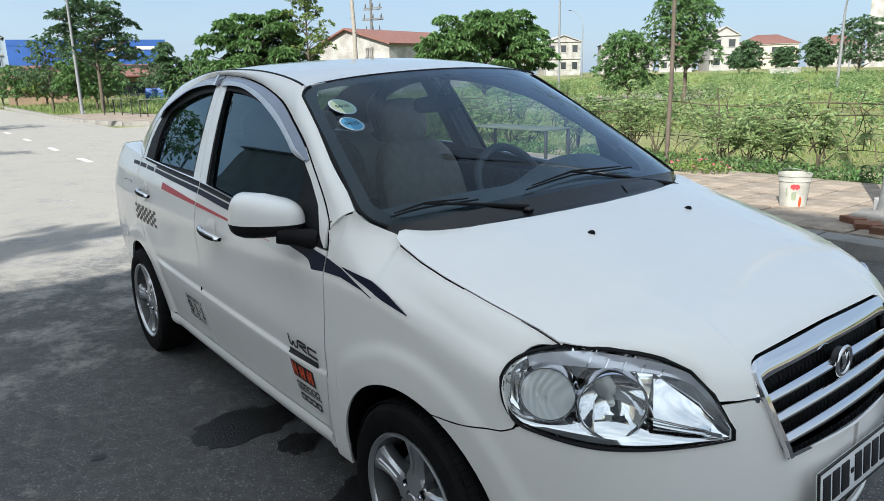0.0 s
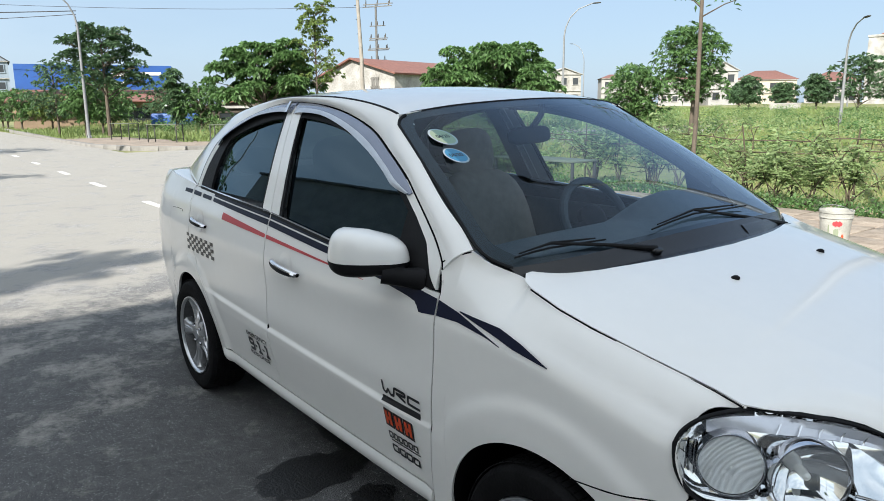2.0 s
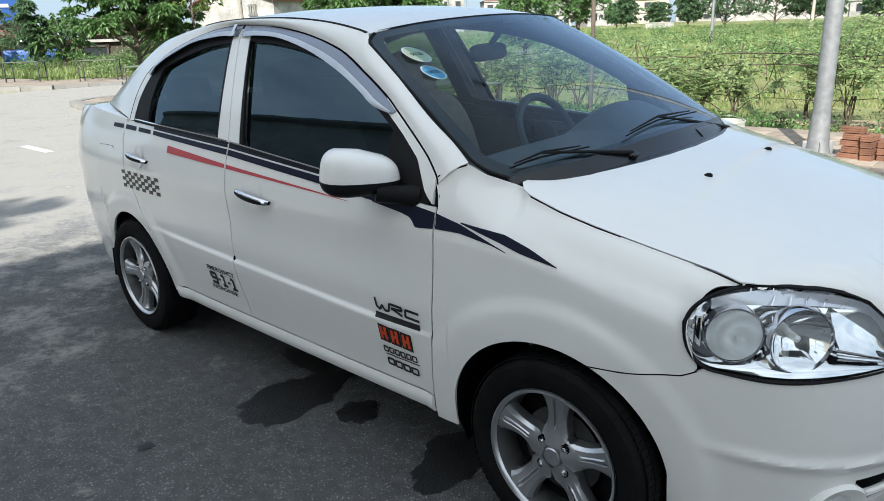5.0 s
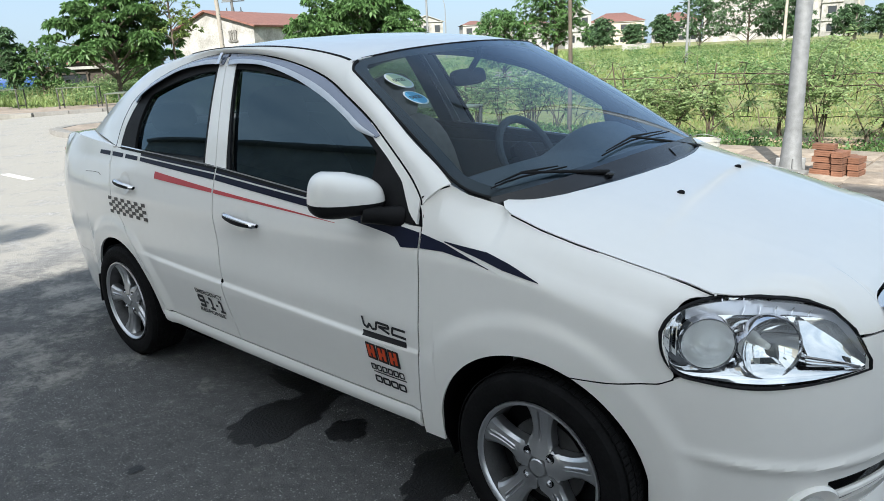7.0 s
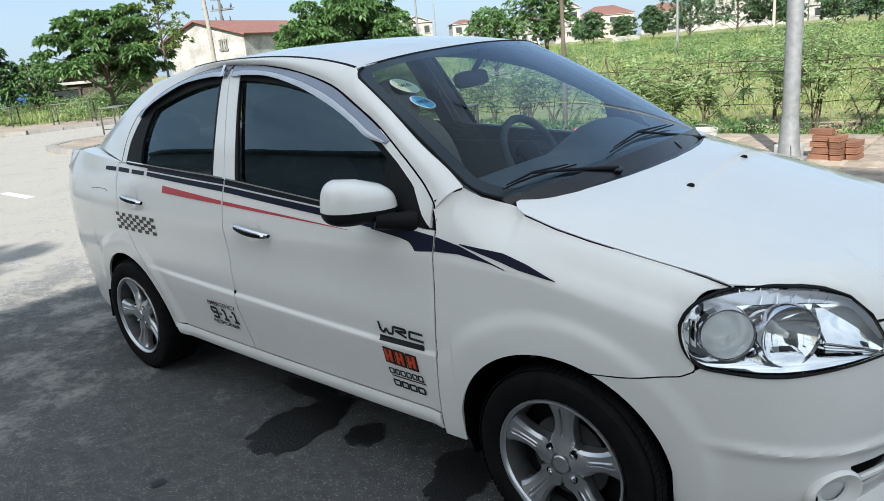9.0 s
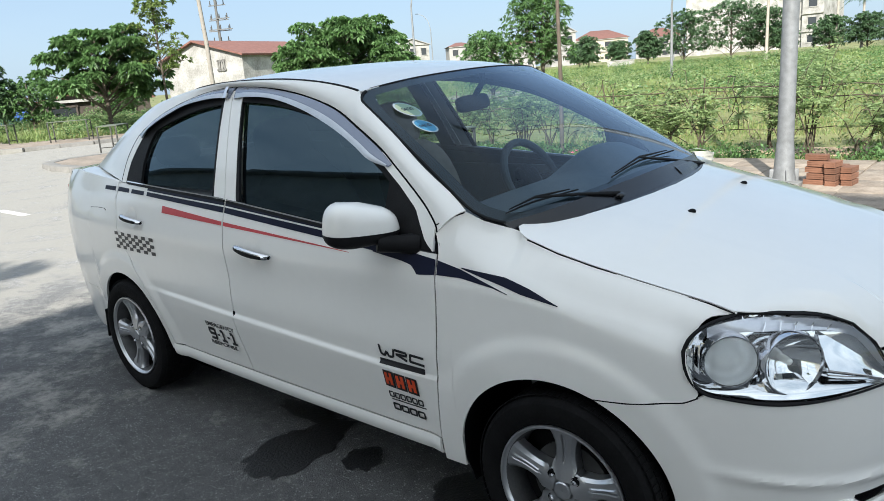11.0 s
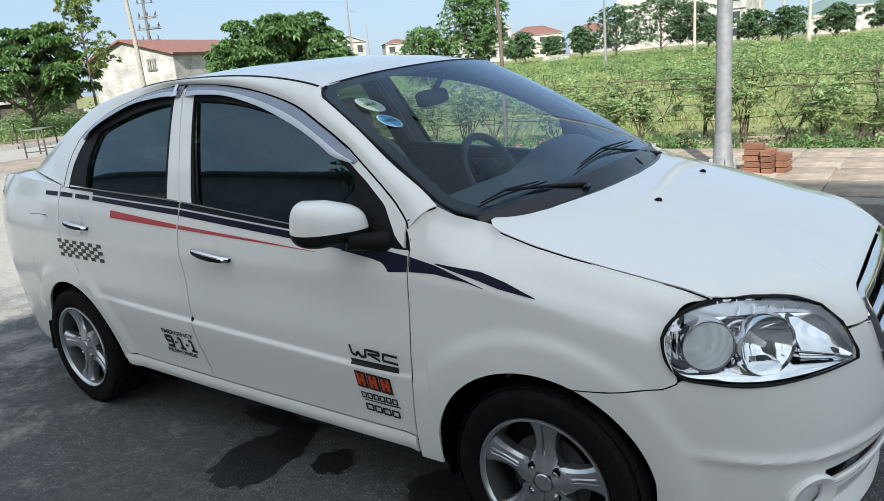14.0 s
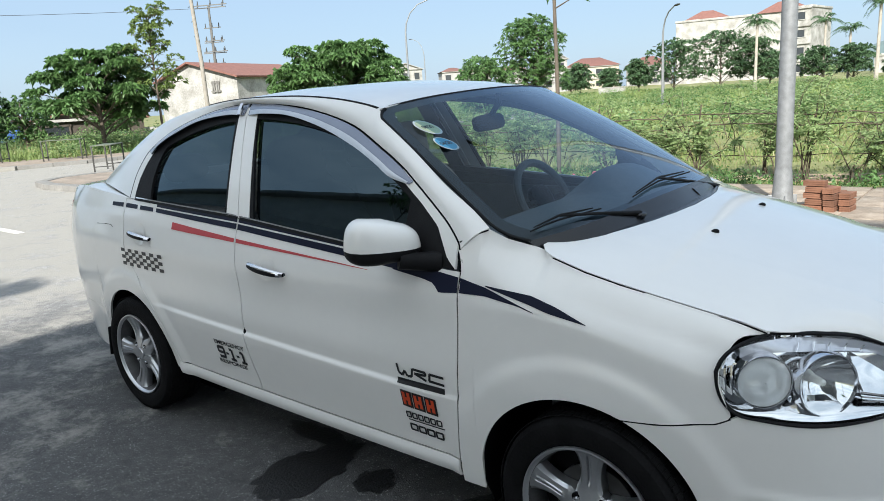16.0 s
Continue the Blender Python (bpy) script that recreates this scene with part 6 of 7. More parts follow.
tree("mango_tree", (-14.5, 24.1, .1), 4.5, 1.35, 1.0, "tall leafy mango tree in the field", LEAF, 28, 460, 10, .21, .32, .35, .7, .09, "round", .38, .9, seed=7)
for k, (x, y, h, r, lf) in enumerate(((-39, 6.5, 3.0, 1.0, LEAF), (-33.5, 10.7, 2.7, 1.35, LEAF), (-42, 8.0, 3.0, 1.4, LEAF), (-46, 9.5, 3.3, 1.6, LEAF), (-33.8, 9.6, 3.75, .45, LEAF_D), (-50, 14, 3.3, 1.6, LEAF_D), (-55, 22, 3.6, 1.8, LEAF_D), (-38, 17, 2.4, 1.3, LEAF), (-43.5, 6.0, 4.3, 1.7, LEAF_D), (-53.5, 5.5, 2.8, 1.25, LEAF), (-52.6, 7.2, 2.5, 1.2, LEAF_Y), (-65.6, 1.0, 3.7, 1.7, LEAF), (-65.3, 2.9, 3.9, 1.6, LEAF_D), (-64.6, 4.6, 3.7, 1.5, LEAF), (-59.5, 5.4, 2.9, 1.4, LEAF), (-61, 7.2, 3.1, 1.4, LEAF_Y), (-57.5, 8.0, 2.6, 1.2, LEAF), (-64, 5.6, 3.0, 1.5, LEAF))):
    tree("small_tree", (x, y, 0), h, r, .4, "small bushy tree on the far verge" if lf is not LEAF_D else "dark slender tree on the far verge", lf, 18, 260, 8, .24, .42, .35, .8, .06, "round", .38, .8, seed=40 + k)
# trees across the road, whose shade and mirror image reach the car's side
tree("street_tree", (.71, -11.75, 0), 9.2, .62, 7.8, "slim street tree across the road", LEAF, 14, 110, 8, .20, .45, .3, .9, .06, "round", .36, .6, seed=91)
tree("street_tree", (-24.0, -5.8, 0), 6.6, 1.7, 3.2, "airy street tree beside the far lamp", LEAF, 18, 170, 8, .24, .45, .3, .9, .07, "round", .34, .6, seed=92)
tree("street_tree", (-10.3, -11.1, 0), 9.0, .95, 7.4, "tall slim street tree across the road", LEAF, 14, 110, 8, .20, .45, .3, .9, .06, "round", .36, .6, seed=93)
F, RISE = 1.5, 1.1                     # how far off and how high the distant row stands
for k, (x, y, h, r) in enumerate(((-26.8, 50.5, 2.63, 1.0), (-22.7, 52.6, 2.67, .95), (-29.3, 60.5, 2.25, 1.1), (-18.2, 48.6, 3.7, 1.9), (-15.4, 50, 4.0, 2.1), (-13.2, 50.3, 3.4, 1.6), (-13.6, 55.6, 2.5, 1.0), (-10.6, 56.4, 2.45, 1.3), (-8.3, 56.8, 2.55, 1.3), (-5.0, 56, 2.3, 1.2), (-33, 60, 2.2, 1.0), (-2, 58, 2.4, 1.4))):
    tree("distant_tree", (2.2 + (x - 2.2) * F, -2.2 + (y + 2.2) * F, .3), 1.45 + (h - 1.45) * F + 1.1, r * F, .9, "dark layered tree beyond the field", LEAF_D, 24, 260, 8, .40, .42, .35, .8, .11, lobe=.34, flat=.45, seed=60 + k)


def palm(at, h):
    t = thing("palm_tree", at, "tall palm with a pale straight trunk", "tree")
    part("trunk", tube(bmesh.new(), [(.04 * math.sin(k), .05 * k * k, h * k) for k in lin(0, 1, 8)], [.20, .16, .14, .13, .13, .12, .12, .10], 10), mat("palm_bark", (.34, .31, .27), .9, var=.2, scale=4) if "palm_bark" not in bpy.data.materials else bpy.data.materials["palm_bark"], t, "pale ringed trunk")
    cs, ds, ss = [], [], []
    for k in range(15):
        a, el = 2 * math.pi * k / 15 + rng.random() * .3, 1.25 - 1.25 * rng.random()
        L = 1.75 + .5 * rng.random()
        for q in lin(.1, 1, 16):
            w_ = math.cos(el) * .75 + .25
            p = np.array((math.cos(a) * L * q * w_, .05 + math.sin(a) * L * q * w_, h + L * (q * math.sin(el) - .70 * q * q)))
            for sgn in (-1, 1):
                cs.append(p)
                ds.append((math.cos(a + sgn * 1.0), math.sin(a + sgn * 1.0), -.35))
                ss.append(.62 * (1 - .5 * q))
    v, f = leaf_mesh(np.array(cs), np.array(ds, float), np.array(ss), .35, .16)
    raw("fronds", v, f, LEAF_D, t)


for x, y, h in ((-11.8, 45.7, 4.3), (-10.2, 56.4, 4.7), (-9.0, 58.7, 4.0), (-5.1, 45.1, 4.6)):
    palm((2.2 + (x - 2.2) * F, -2.2 + (y + 2.2) * F, .2), 1.45 + (h - 1.45) * F + .7)

# meadow
def blades(n, xr, yr, h, w, seed):
    g = np.random.default_rng(seed)
    x, y = g.uniform(*xr, n), g.uniform(*yr, n)
    keep = np.array([noise.noise((a * .25, b * .25, seed)) > -.35 and not (8.1 < b < 8.85 and -15 < a < 7) for a, b in zip(x, y)])
    x, y = x[keep], y[keep]
    n = len(x)
    z = np.array([ground_z(a, b) for a, b in zip(x, y)])
    hh = h * g.uniform(.4, 1.25, n) * np.array([.65 + .7 * abs(noise.noise((a * .3, b * .3, 5.0))) for a, b in zip(x, y)])
    a = g.uniform(0, 2 * math.pi, n)
    ww = w * g.uniform(.6, 1.3, n)
    b = np.stack([x, y, z - .02], 1)
    s = np.stack([np.cos(a) * ww, np.sin(a) * ww, np.zeros(n)], 1)
    l = np.stack([g.normal(size=n) * .35 * hh, g.normal(size=n) * .35 * hh, hh], 1)
    v = np.stack([b - s, b + s, b + l * .6 + s * .7, b + l], 1).reshape(-1, 3)
    i = np.arange(n) * 4
    return v, np.stack([i, i + 1, i + 2, i + 3], 1)


def meadow(name, label, m, *spec):
    vs, fs, o = [], [], 0
    for sp in spec:
        v, f = blades(*sp)
        vs.append(v)
        fs.append(f + o)
        o += len(v)
    return tagged(raw(name, np.vstack(vs), np.vstack(fs), m), label, "grass", kind="stuff")


meadow("meadow_grass", "long green grass and weeds on the open plot", GRASS,
       (60000, (-15.5, 7), (7.6, 16), .10, .011, 1), (42000, (-24, 8), (16, 34), .20, .022, 2), (36000, (-60, 12), (34, 90), .36, .06, 3),
       (22000, (-60, -25.5), (9.2, 34), .50, .03, 4), (9000, (-62, -34.8), (4.8, 9.5), .38, .03, 5), (2500, (-72, -62.5), (.6, 4.3), .45, .04, 7), (3500, (-34.8, -26.8), (7.6, 9.6), .40, .03, 6))
meadow("dry_grass", "dry yellowish grass between the weeds", GRASS_D, (12000, (-15.5, 7), (7.2, 16), .17, .010, 11), (9000, (-22, 8), (16, 40), .22, .02, 12), (8000, (-60, -25.5), (9.0, 30), .55, .025, 14))
EARTH = mat("bare_sandy_earth", (.33, .255, .17), .95, var=.25, scale=3, bump=.5, bump_scale=25)
bm = sheet(bmesh.new(), lambda x, v: (x, 8.15 + .25 * noise.noise((x * .6, 1.0, v)) + (.55 + .45 * noise.noise((x * .5, 4.0, 2.0))) * v, ground_z(x, 8.3 + .6 * v) + .05 * math.sin(math.pi * v) ** .5 - .02 + .02 * noise.noise((x, v, 6.0))), lin(-15, 7, 90), lin(0, 1, 9), 0)
tagged(part("bare_earth", bm, EARTH), "strip of bare sandy earth along the edge of the plot", "ground", kind="structure")
cs = np.stack([rng.uniform(-15, 6, 20000), 7.16 + np.abs(rng.normal(size=20000)) * .42, .05 + .20 * rng.random(20000) ** 1.5], 1)
keep = np.array([noise.noise((q[0] * 1.1, q[1] * 1.4, 2.0)) > -.22 + 1.2 * (q[2] - .12) for q in cs])
cs = cs[keep]
v, f = leaf_mesh(cs, rng.normal(size=cs.shape), rng.uniform(.03, .075, len(cs)), .2, .5)
tagged(raw("ground_creeper", v, f, LEAF), "low green creeper along the back of the pavement", "weeds", kind="stuff")
# broad clumps of weed out in the plot
cl = []
for _ in range(420):
    x, y = rng.uniform(-45, 8), rng.uniform(12, 60)
    cl += [(x + rng.normal() * .3, y + rng.normal() * .3, ground_z(x, y) + .15 + .55 * rng.random() * (.5 + y / 60)) for _ in range(9)]
for _ in range(150):
    x, y = rng.uniform(-44, -25.8), rng.uniform(9.0, 17)
    h = .25 + .75 * rng.random() * (1 if noise.noise((x * .4, y * .4, 9.0)) > -.1 else .35)
    cl += [(x + rng.normal() * .25, y + rng.normal() * .25, ground_z(x, y) + h * rng.random()) for _ in range(8)]
v, f = crown(cl[::2], 12, .15, .30, .2, .4)
tagged(raw("weed_clumps", v, f, LEAF_F), "pale leafy weed clumps across the open plot", "weeds", kind="stuff")
v, f = crown(cl[1::2], 10, .16, .30, .2, .45)
tagged(raw("weed_clumps", v, f, LEAF), "darker leafy weed clumps across the open plot", "weeds", kind="stuff")


def shrub(at, h, r, n):
    """A feathery thorn shrub: thin stems, fronds of small leaflets."""
    t = thing("thorn_shrub", at, "feathery green thorn shrub along the fence", "shrub", "shrubs along the fence")
    sb, cs, ds, ss = bmesh.new(), [], [], []
    for k in range(n):
        a, L = 2 * math.pi * rng.random(), h * (.65 + .45 * rng.random())
        lean = r * (.3 + .7 * rng.random())
        pts = [Vector((math.cos(a) * lean * q ** 1.3 + .03 * rng.normal(), math.sin(a) * lean * .6 * q ** 1.3 + .03 * rng.normal(), L * q * (1.08 - .08 * q))) for q in lin(0, 1, 6)]
        tube(sb, pts, [.011, .009, .008, .006, .004, .003], 5, False)
        for q in lin(.42, 1, 10):
            p = pts[min(4, int(q * 5))].lerp(pts[min(5, int(q * 5) + 1)], q * 5 % 1)
            for _ in range(2):
                b = rng.normal(size=3) * np.array((1, 1, .45))
                b /= np.linalg.norm(b)
                fl = .13 + .12 * rng.random()
                for j in lin(.25, 1, 5):
                    for sgn in (-1, 1):
                        s = np.cross(b, (0, 0, 1.0)) * sgn
                        cs.append(np.array(p) + b * fl * j)
                        ds.append(s + b * .5)
                        ss.append(.078 * (1.1 - .5 * j))
    part("stem_work", sb, TWIG, t, "thin brown stems")
    v, f = leaf_mesh(np.array(cs), np.array(ds), np.array(ss), .1, .5)
    raw("foliage", v, f, LEAF_F, t)


for k in range(50):
    x = -15.5 + 21.5 * k / 49 + rng.normal() * .25
    tall = 1.0 + .30 * (noise.noise((x * .55, 3.0, 7.0)) > .05)
    shrub((x, 7.75 + .35 * rng.random() + (.6 if k % 3 == 0 else 0), .08), (.60 + .50 * rng.random()) * tall, .5 + .35 * rng.random(), 6)

fence = thing("wire_fence", (0, 8.0, 0), "slack wire fence overgrown with dead vines", "fence")
for z0 in (.42, .80, .95):
    pts = [(x, .10 * noise.noise((x * .7, z0 * 9, 1)), z0 + .10 * noise.noise((x * .5, z0 * 5, 2)) + .04 * noise.noise((x * 2, z0, 4))) for x in lin(-15.5, 6.5, 90)]
    part("vine_wire", tube(bmesh.new(), pts, .009 if z0 > .5 else .006, 5), TWIG, fence, "dark vine-wrapped wire")
for k in range(15):
    x = -15.2 + 1.5 * k
    part("stake", tube(bmesh.new(), [(x, 0, 0), (x + .03 * rng.normal(), .02, .6), (x + .08 * rng.normal(), .03, 1.12)], [.013, .012, .010], 7), TWIG, fence, "thin wooden stake")


vb = bmesh.new()
g = np.random.default_rng(77)
for k in range(190):
    x, L, a = g.uniform(-15.3, 6.3), g.uniform(.4, 1.3), g.normal() * .9
    z0, hgt = g.uniform(.05, .6), g.uniform(.25, .8)
    pts = [Vector((x + math.sin(a) * L * q, 7.8 + .35 * g.random() + .05 * g.normal() * q, max(.06, z0 + hgt * math.sin(math.pi * (.15 + .7 * q)) - .1 * hgt + .02 * g.normal()))) for q in lin(0, 1, 7)]
    tube(vb, pts, [.007, .006, .006, .005, .005, .004, .003], 4, False)
tagged(part("dead_vines", vb, TWIG), "tangle of dry brown vines over the wire fence", "vines", kind="stuff")


def flower_patch(at, r, n):
    t = thing("flower_patch", at, "low red and pink moss roses growing from the paving", "flowers")
    a, q = rng.uniform(0, 2 * math.pi, n), np.sqrt(rng.random(n)) * r
    c = np.stack([np.cos(a) * q, np.sin(a) * q * .6, rng.uniform(.0, .10, n)], 1)
    v, f = leaf_mesh(c, rng.normal(size=(n, 3)) + np.array((0, 0, .8)), rng.uniform(.04, .09, n), .1, .35)
    raw("foliage", v, f, LEAF_Y, t)
    c2 = c[: n // 40] + np.array((0, 0, .06))
    v, f = leaf_mesh(np.repeat(c2, 4, 0), rng.normal(size=(len(c2) * 4, 3)), np.full(len(c2) * 4, .028), 0, .9)
    raw("petals", v, f, bpy.data.materials.get("pink_petal") or mat("pink_petal", (.50, .10, .16), .6), t, "red petals")


flower_patch((-2.72, 6.75, .11), .48, 600)
flower_patch((2.25, 5.75, .11), .5, 900)

# ---- street furniture ----
ZINC = mat("galvanised_steel", (.20, .21, .22), .5, .2, var=.22, scale=14, bump=.15, bump_scale=50)
STEEL = mat("dark_painted_steel", (.05, .05, .048), .6, .3, var=.3, scale=15)
TOP_T = mat("worn_table_top", (.10, .115, .085), .7, var=.25, scale=6)
TOP_G = mat("pale_green_print", (.22, .26, .18), .7, var=.15, scale=6)


def lamp_post(at, h, r, reach, rz, label, flare=True):
    t = thing("street_lamp", at, label, "street lamp", rz=rz)
    part("pole", tube(bmesh.new(), [(0, 0, 0), (0, 0, h * .4), (0, 0, h * .76), (.05 * reach, 0, h * .83), (.20 * reach, 0, h * .905), (.50 * reach, 0, h * .97), (reach, 0, h * 1.012)], [r, r * .84, r * .62, r * .50, r * .44, r * .40, r * .38], 20), ZINC, t, "galvanised tapered pole")
    if flare:
        part("base_skirt", lathe(bmesh.new(), [(r * 1.5, 0), (r * 1.48, .02), (r * 1.25, .12), (r * 1.10, .30), (r * 1.005, .42)], 24), ZINC, t, "flared steel base")
        for k in range(4):
            a = math.pi / 4 + math.pi / 2 * k
            part("gusset", box(bmesh.new(), (r * 1.25 * math.cos(a), r * 1.25 * math.sin(a), .085), (.07, .012, .15), (0, 0, math.degrees(a)), .003), ZINC, t)
    bm = cushion(bmesh.new(), lambda p: pose(reach + .28, 0, h * 1.012, 0, -4, 0) @ p, (.62, .22, .10), 8, 8, 3)
    part("lamp_head", bm, STEEL, t, "grey lamp head")


lamp_post((.16, 5.38, .10), 9.0, .082, 1.8, 250, "galvanised street lamp on the pavement")
pl = thing("lamp_plinth", (.24, 4.90, 0), "rough concrete block beside the street lamp", "plinth")
part("plinth_block", box(bmesh.new(), (0, 0, .15), (.36, .34, .09), (0, 0, 4), .012), CONCRETE, pl)
lamp_post((-34.9, 5.75, .08), 6.75, .08, 1.5, 262, "galvanised street lamp at the junction")
lamp_post((-21.5, -6.6, 0), 7.8, .08, 1.6, 60, "galvanised street lamp across the road")
P = lambda x, y: (2.2 + (x - 2.2) * F, -2.2 + (y + 2.2) * F, -.5)
lamp_post(P(-10.6, 28.3), 6.6, .10, 1.5, -40, "pale street lamp beyond the field", False)
lamp_post(P(-28.1 * .8, 31.2 * .8), 9.1, .10, 2.0, 42, "tall pale street lamp pole beyond the trees", False)
lamp_post(P(-46.9, 54.6), 11.0, .10, 2.0, 190, "small far street lamp", False)
lamp_post(P(-24.5, 62), 7.0, .10, 1.5, 160, "small far street lamp", False)


def table(at, L, W, h, rz):
    t = thing("steel_table", at, "steel-framed market table standing on the pavement", "table", "market tables", rz=rz)
    part("tabletop", box(bmesh.new(), (0, 0, h), (L, W, .022), None, .004), TOP_T, t, "worn greenish top")
    for sx in (-1, 1):
        for sy in (-1, 1):
            part("leg", box(bmesh.new(), (sx * (L / 2 - .03), sy * (W / 2 - .03), h / 2 - .01), (.035, .035, h), None, .003), STEEL, t)
        part("stretcher", box(bmesh.new(), (sx * (L / 2 - .03), 0, .14), (.025, W - .08, .025)), STEEL, t)


table((-4.7, 5.35, .11), 1.55, .5, .60, 0)
for x, y, rz in ((-31.4, 6.5, 20), (-27.6, 7.1, 40), (-24.6, 8.6, 50), (-18.3, 7.2, 140)):
    table((x, y, .10 if x < -20 else .02), 1.35, .55, .72, rz)

# bucket on the pavement
WHITE_P = mat("white_plastic", (.36, .36, .33), .45, var=.25, scale=9)
bk = thing("bucket", (-.645, 5.19, .112), "used white plastic paint bucket standing on the pavement", "bucket")
part("bucket_wall", lathe(bmesh.new(), [(.001, .004), (.118, .004), (.120, 0), (.142, .25), (.150, .252), (.150, .262), (.146, .264), (.146, .30), (.153, .302), (.153, .325), (.145, .326), (.138, .25), (.112, .012), (.001, .012)], 36), WHITE_P, bk, "stained white wall")
bm = tube(bmesh.new(), [(.154 * math.cos(a), .154 * math.sin(a), .29 - .10 * math.sin(a - .2)) for a in lin(3.4, 6.1, 14)], .003, 5)
part("bail_handle", bm, ZINC, bk, "thin wire handle")
for z0, w0, h0, m0, q, jag in ((.205, .62, .050, RED, .0, .35), (.115, .36, .085, TOP_G, -.05, .15), (.055, .22, .10, ORANGE, .42, .25), (.15, .10, .08, TOP_G, -.55, .2)):
    def print_at(a, v):
        h = h0 * .5 * math.sqrt(max(.02, 1 - (2 * a - 1) ** 4)) * (1 + jag * math.sin(a * 31 + 2 * q) * math.sin(a * 13))
        z, t = z0 + (2 * v - 1) * h, -1.05 + q + w0 * (a - .5)
        return ((.1212 + .0885 * z) * math.cos(t), (.1212 + .0885 * z) * math.sin(t), z)
    part("print_patch", sheet(bmesh.new(), print_at, lin(0, 1, 17), lin(0, 1, 3), .001), m0, bk, "faded printed shape")

# bricks
BRICK = mat("orange_brick", (.18, .085, .052), .9, var=.22, scale=14, bump=.4, bump_scale=90, rand=.2)


def brick_mesh():
    """A hollow brick with fluted sides."""
    bm = box(bmesh.new(), (0, 0, 0), (.194, .092, .050))
    for k in (-1, 0, 1):
        box(bm, (0, 0, .0195 * k), (.20, .098, .0145))
    return bm


pile = thing("brick_pile", (.55, 5.46, .112), "small stack of orange-brown bricks on the pavement", "bricks", rz=-8)
first = part("brick", brick_mesh(), BRICK, pile)
spots = []
for layer in range(5):
    for row in range(2):
        if layer < 4 or row == 0:
            spots.append((-.07 + (.014 if layer % 2 else 0), -.11 + row * .108, layer, 0))
        if layer < 4 - row:
            spots.append((.088, -.10 + row * .17, layer, 90))
    if layer < 3:
        spots.append((.195, -.02 + .02 * layer, layer, 90))
for k, (x, y, layer, rz) in enumerate(spots):
    o = first if k == 0 else new("brick", first.data)
    o.parent = pile
    o.matrix_local = pose(x + .006 * rng.normal(), y + .006 * rng.normal(), .031 + layer * .062, 0, 0, rz + 2.5 * rng.normal())
for (x, y, rz, tilt) in ((1.78, 5.35, 20, 0), (2.1, 5.5, -30, 0), (.30, 4.55, 30, 10), (.48, 4.42, 5, 0), (.12, 4.70, -25, 0), (.62, 4.50, 70, 0)):
    o = new("loose_brick", first.data)
    o.matrix_world = pose(x, y, .148, tilt, 0, rz)
    tagged(o, "single weathered orange brick lying on the pavement", "brick", "loose bricks")

# young tree with a stake-like trunk on the pavement
sap = thing("sapling", (-3.66, 7.42, .1), "slim street sapling with a bare trunk", "tree")
part("trunk", tube(bmesh.new(), [(0, 0, 0), (.01, .01, 1.2), (0.0, .0, 2.3), (-.03, .02, 3.6), (-.06, .02, 4.8)], [.036, .032, .028, .022, .012], 9), BARK, sap, "slim brown trunk")
lb, tips = bmesh.new(), []
for k in range(16):
    z, a = 2.55 + 2.2 * k / 16, k * 2.4
    L = .75 - .35 * k / 16
    e = Vector((math.cos(a) * L - .04, math.sin(a) * L, z + .22))
    tube(lb, [(-.02, .01, z), (math.cos(a) * L * .5 - .03, math.sin(a) * L * .5, z + .14), e], [.012, .008, .004], 5, False)
    tips += [tuple(Vector((-.02, .01, z)).lerp(e, q) + Vector((0, 0, .06 * q))) for q in (.55, .8, 1.0)]
tagged(part("branch_work", lb, BARK, sap), kind="stuff")
v, f = crown(tips, 5, .11, .12)
raw("crown", v, f, LEAF, sap)

# ---- houses ----
PLASTER = mat("stained_white_plaster", (.27, .26, .235), .9, var=.35, scale=.9, bump=.2, second=(.45, .445, .43))
PLASTER_Y = mat("cream_wall", (.44, .40, .33), .9, var=.1, scale=.6)
PLASTER_G = mat("grey_wall", (.32, .315, .31), .9, var=.14, scale=.6)
TILES = mat("red_brown_roof_tiles", (.185, .085, .068), .85, var=.22, scale=3, bump=.5, bump_scale=14)
BLUE = mat("blue_sign_panel", (.022, .085, .30), .5, var=.1, scale=1)
GLASS_D = mat("dark_window_glass", (.03, .035, .04), .12, coat=.5)


def window(parent, c, w, h, axis, frame_m):
    """A recessed pane in a projecting frame, on the wall that faces -y or -x."""
    f = new("window")
    f.parent = parent
    f.location = c
    bm = bmesh.new()
    for dx, dz, sx, sz in ((-w / 2, 0, .10, h + .2), (w / 2, 0, .10, h + .2), (0, h / 2, w + .2, .12), (0, -h / 2, w + .3, .12)):
        box(bm, (dx, 0, dz), (sx, .18, sz))
    if axis == "x":
        bmesh.ops.rotate(bm, matrix=Matrix.Rotation(math.pi / 2, 3, "Z"), verts=bm.verts)
    part("window_frame", bm, frame_m, f)
    bm = box(bmesh.new(), (0, 0, 0), (w, .08, h) if axis == "y" else (.08, w, h))
    part("pane", bm, GLASS_D, f)


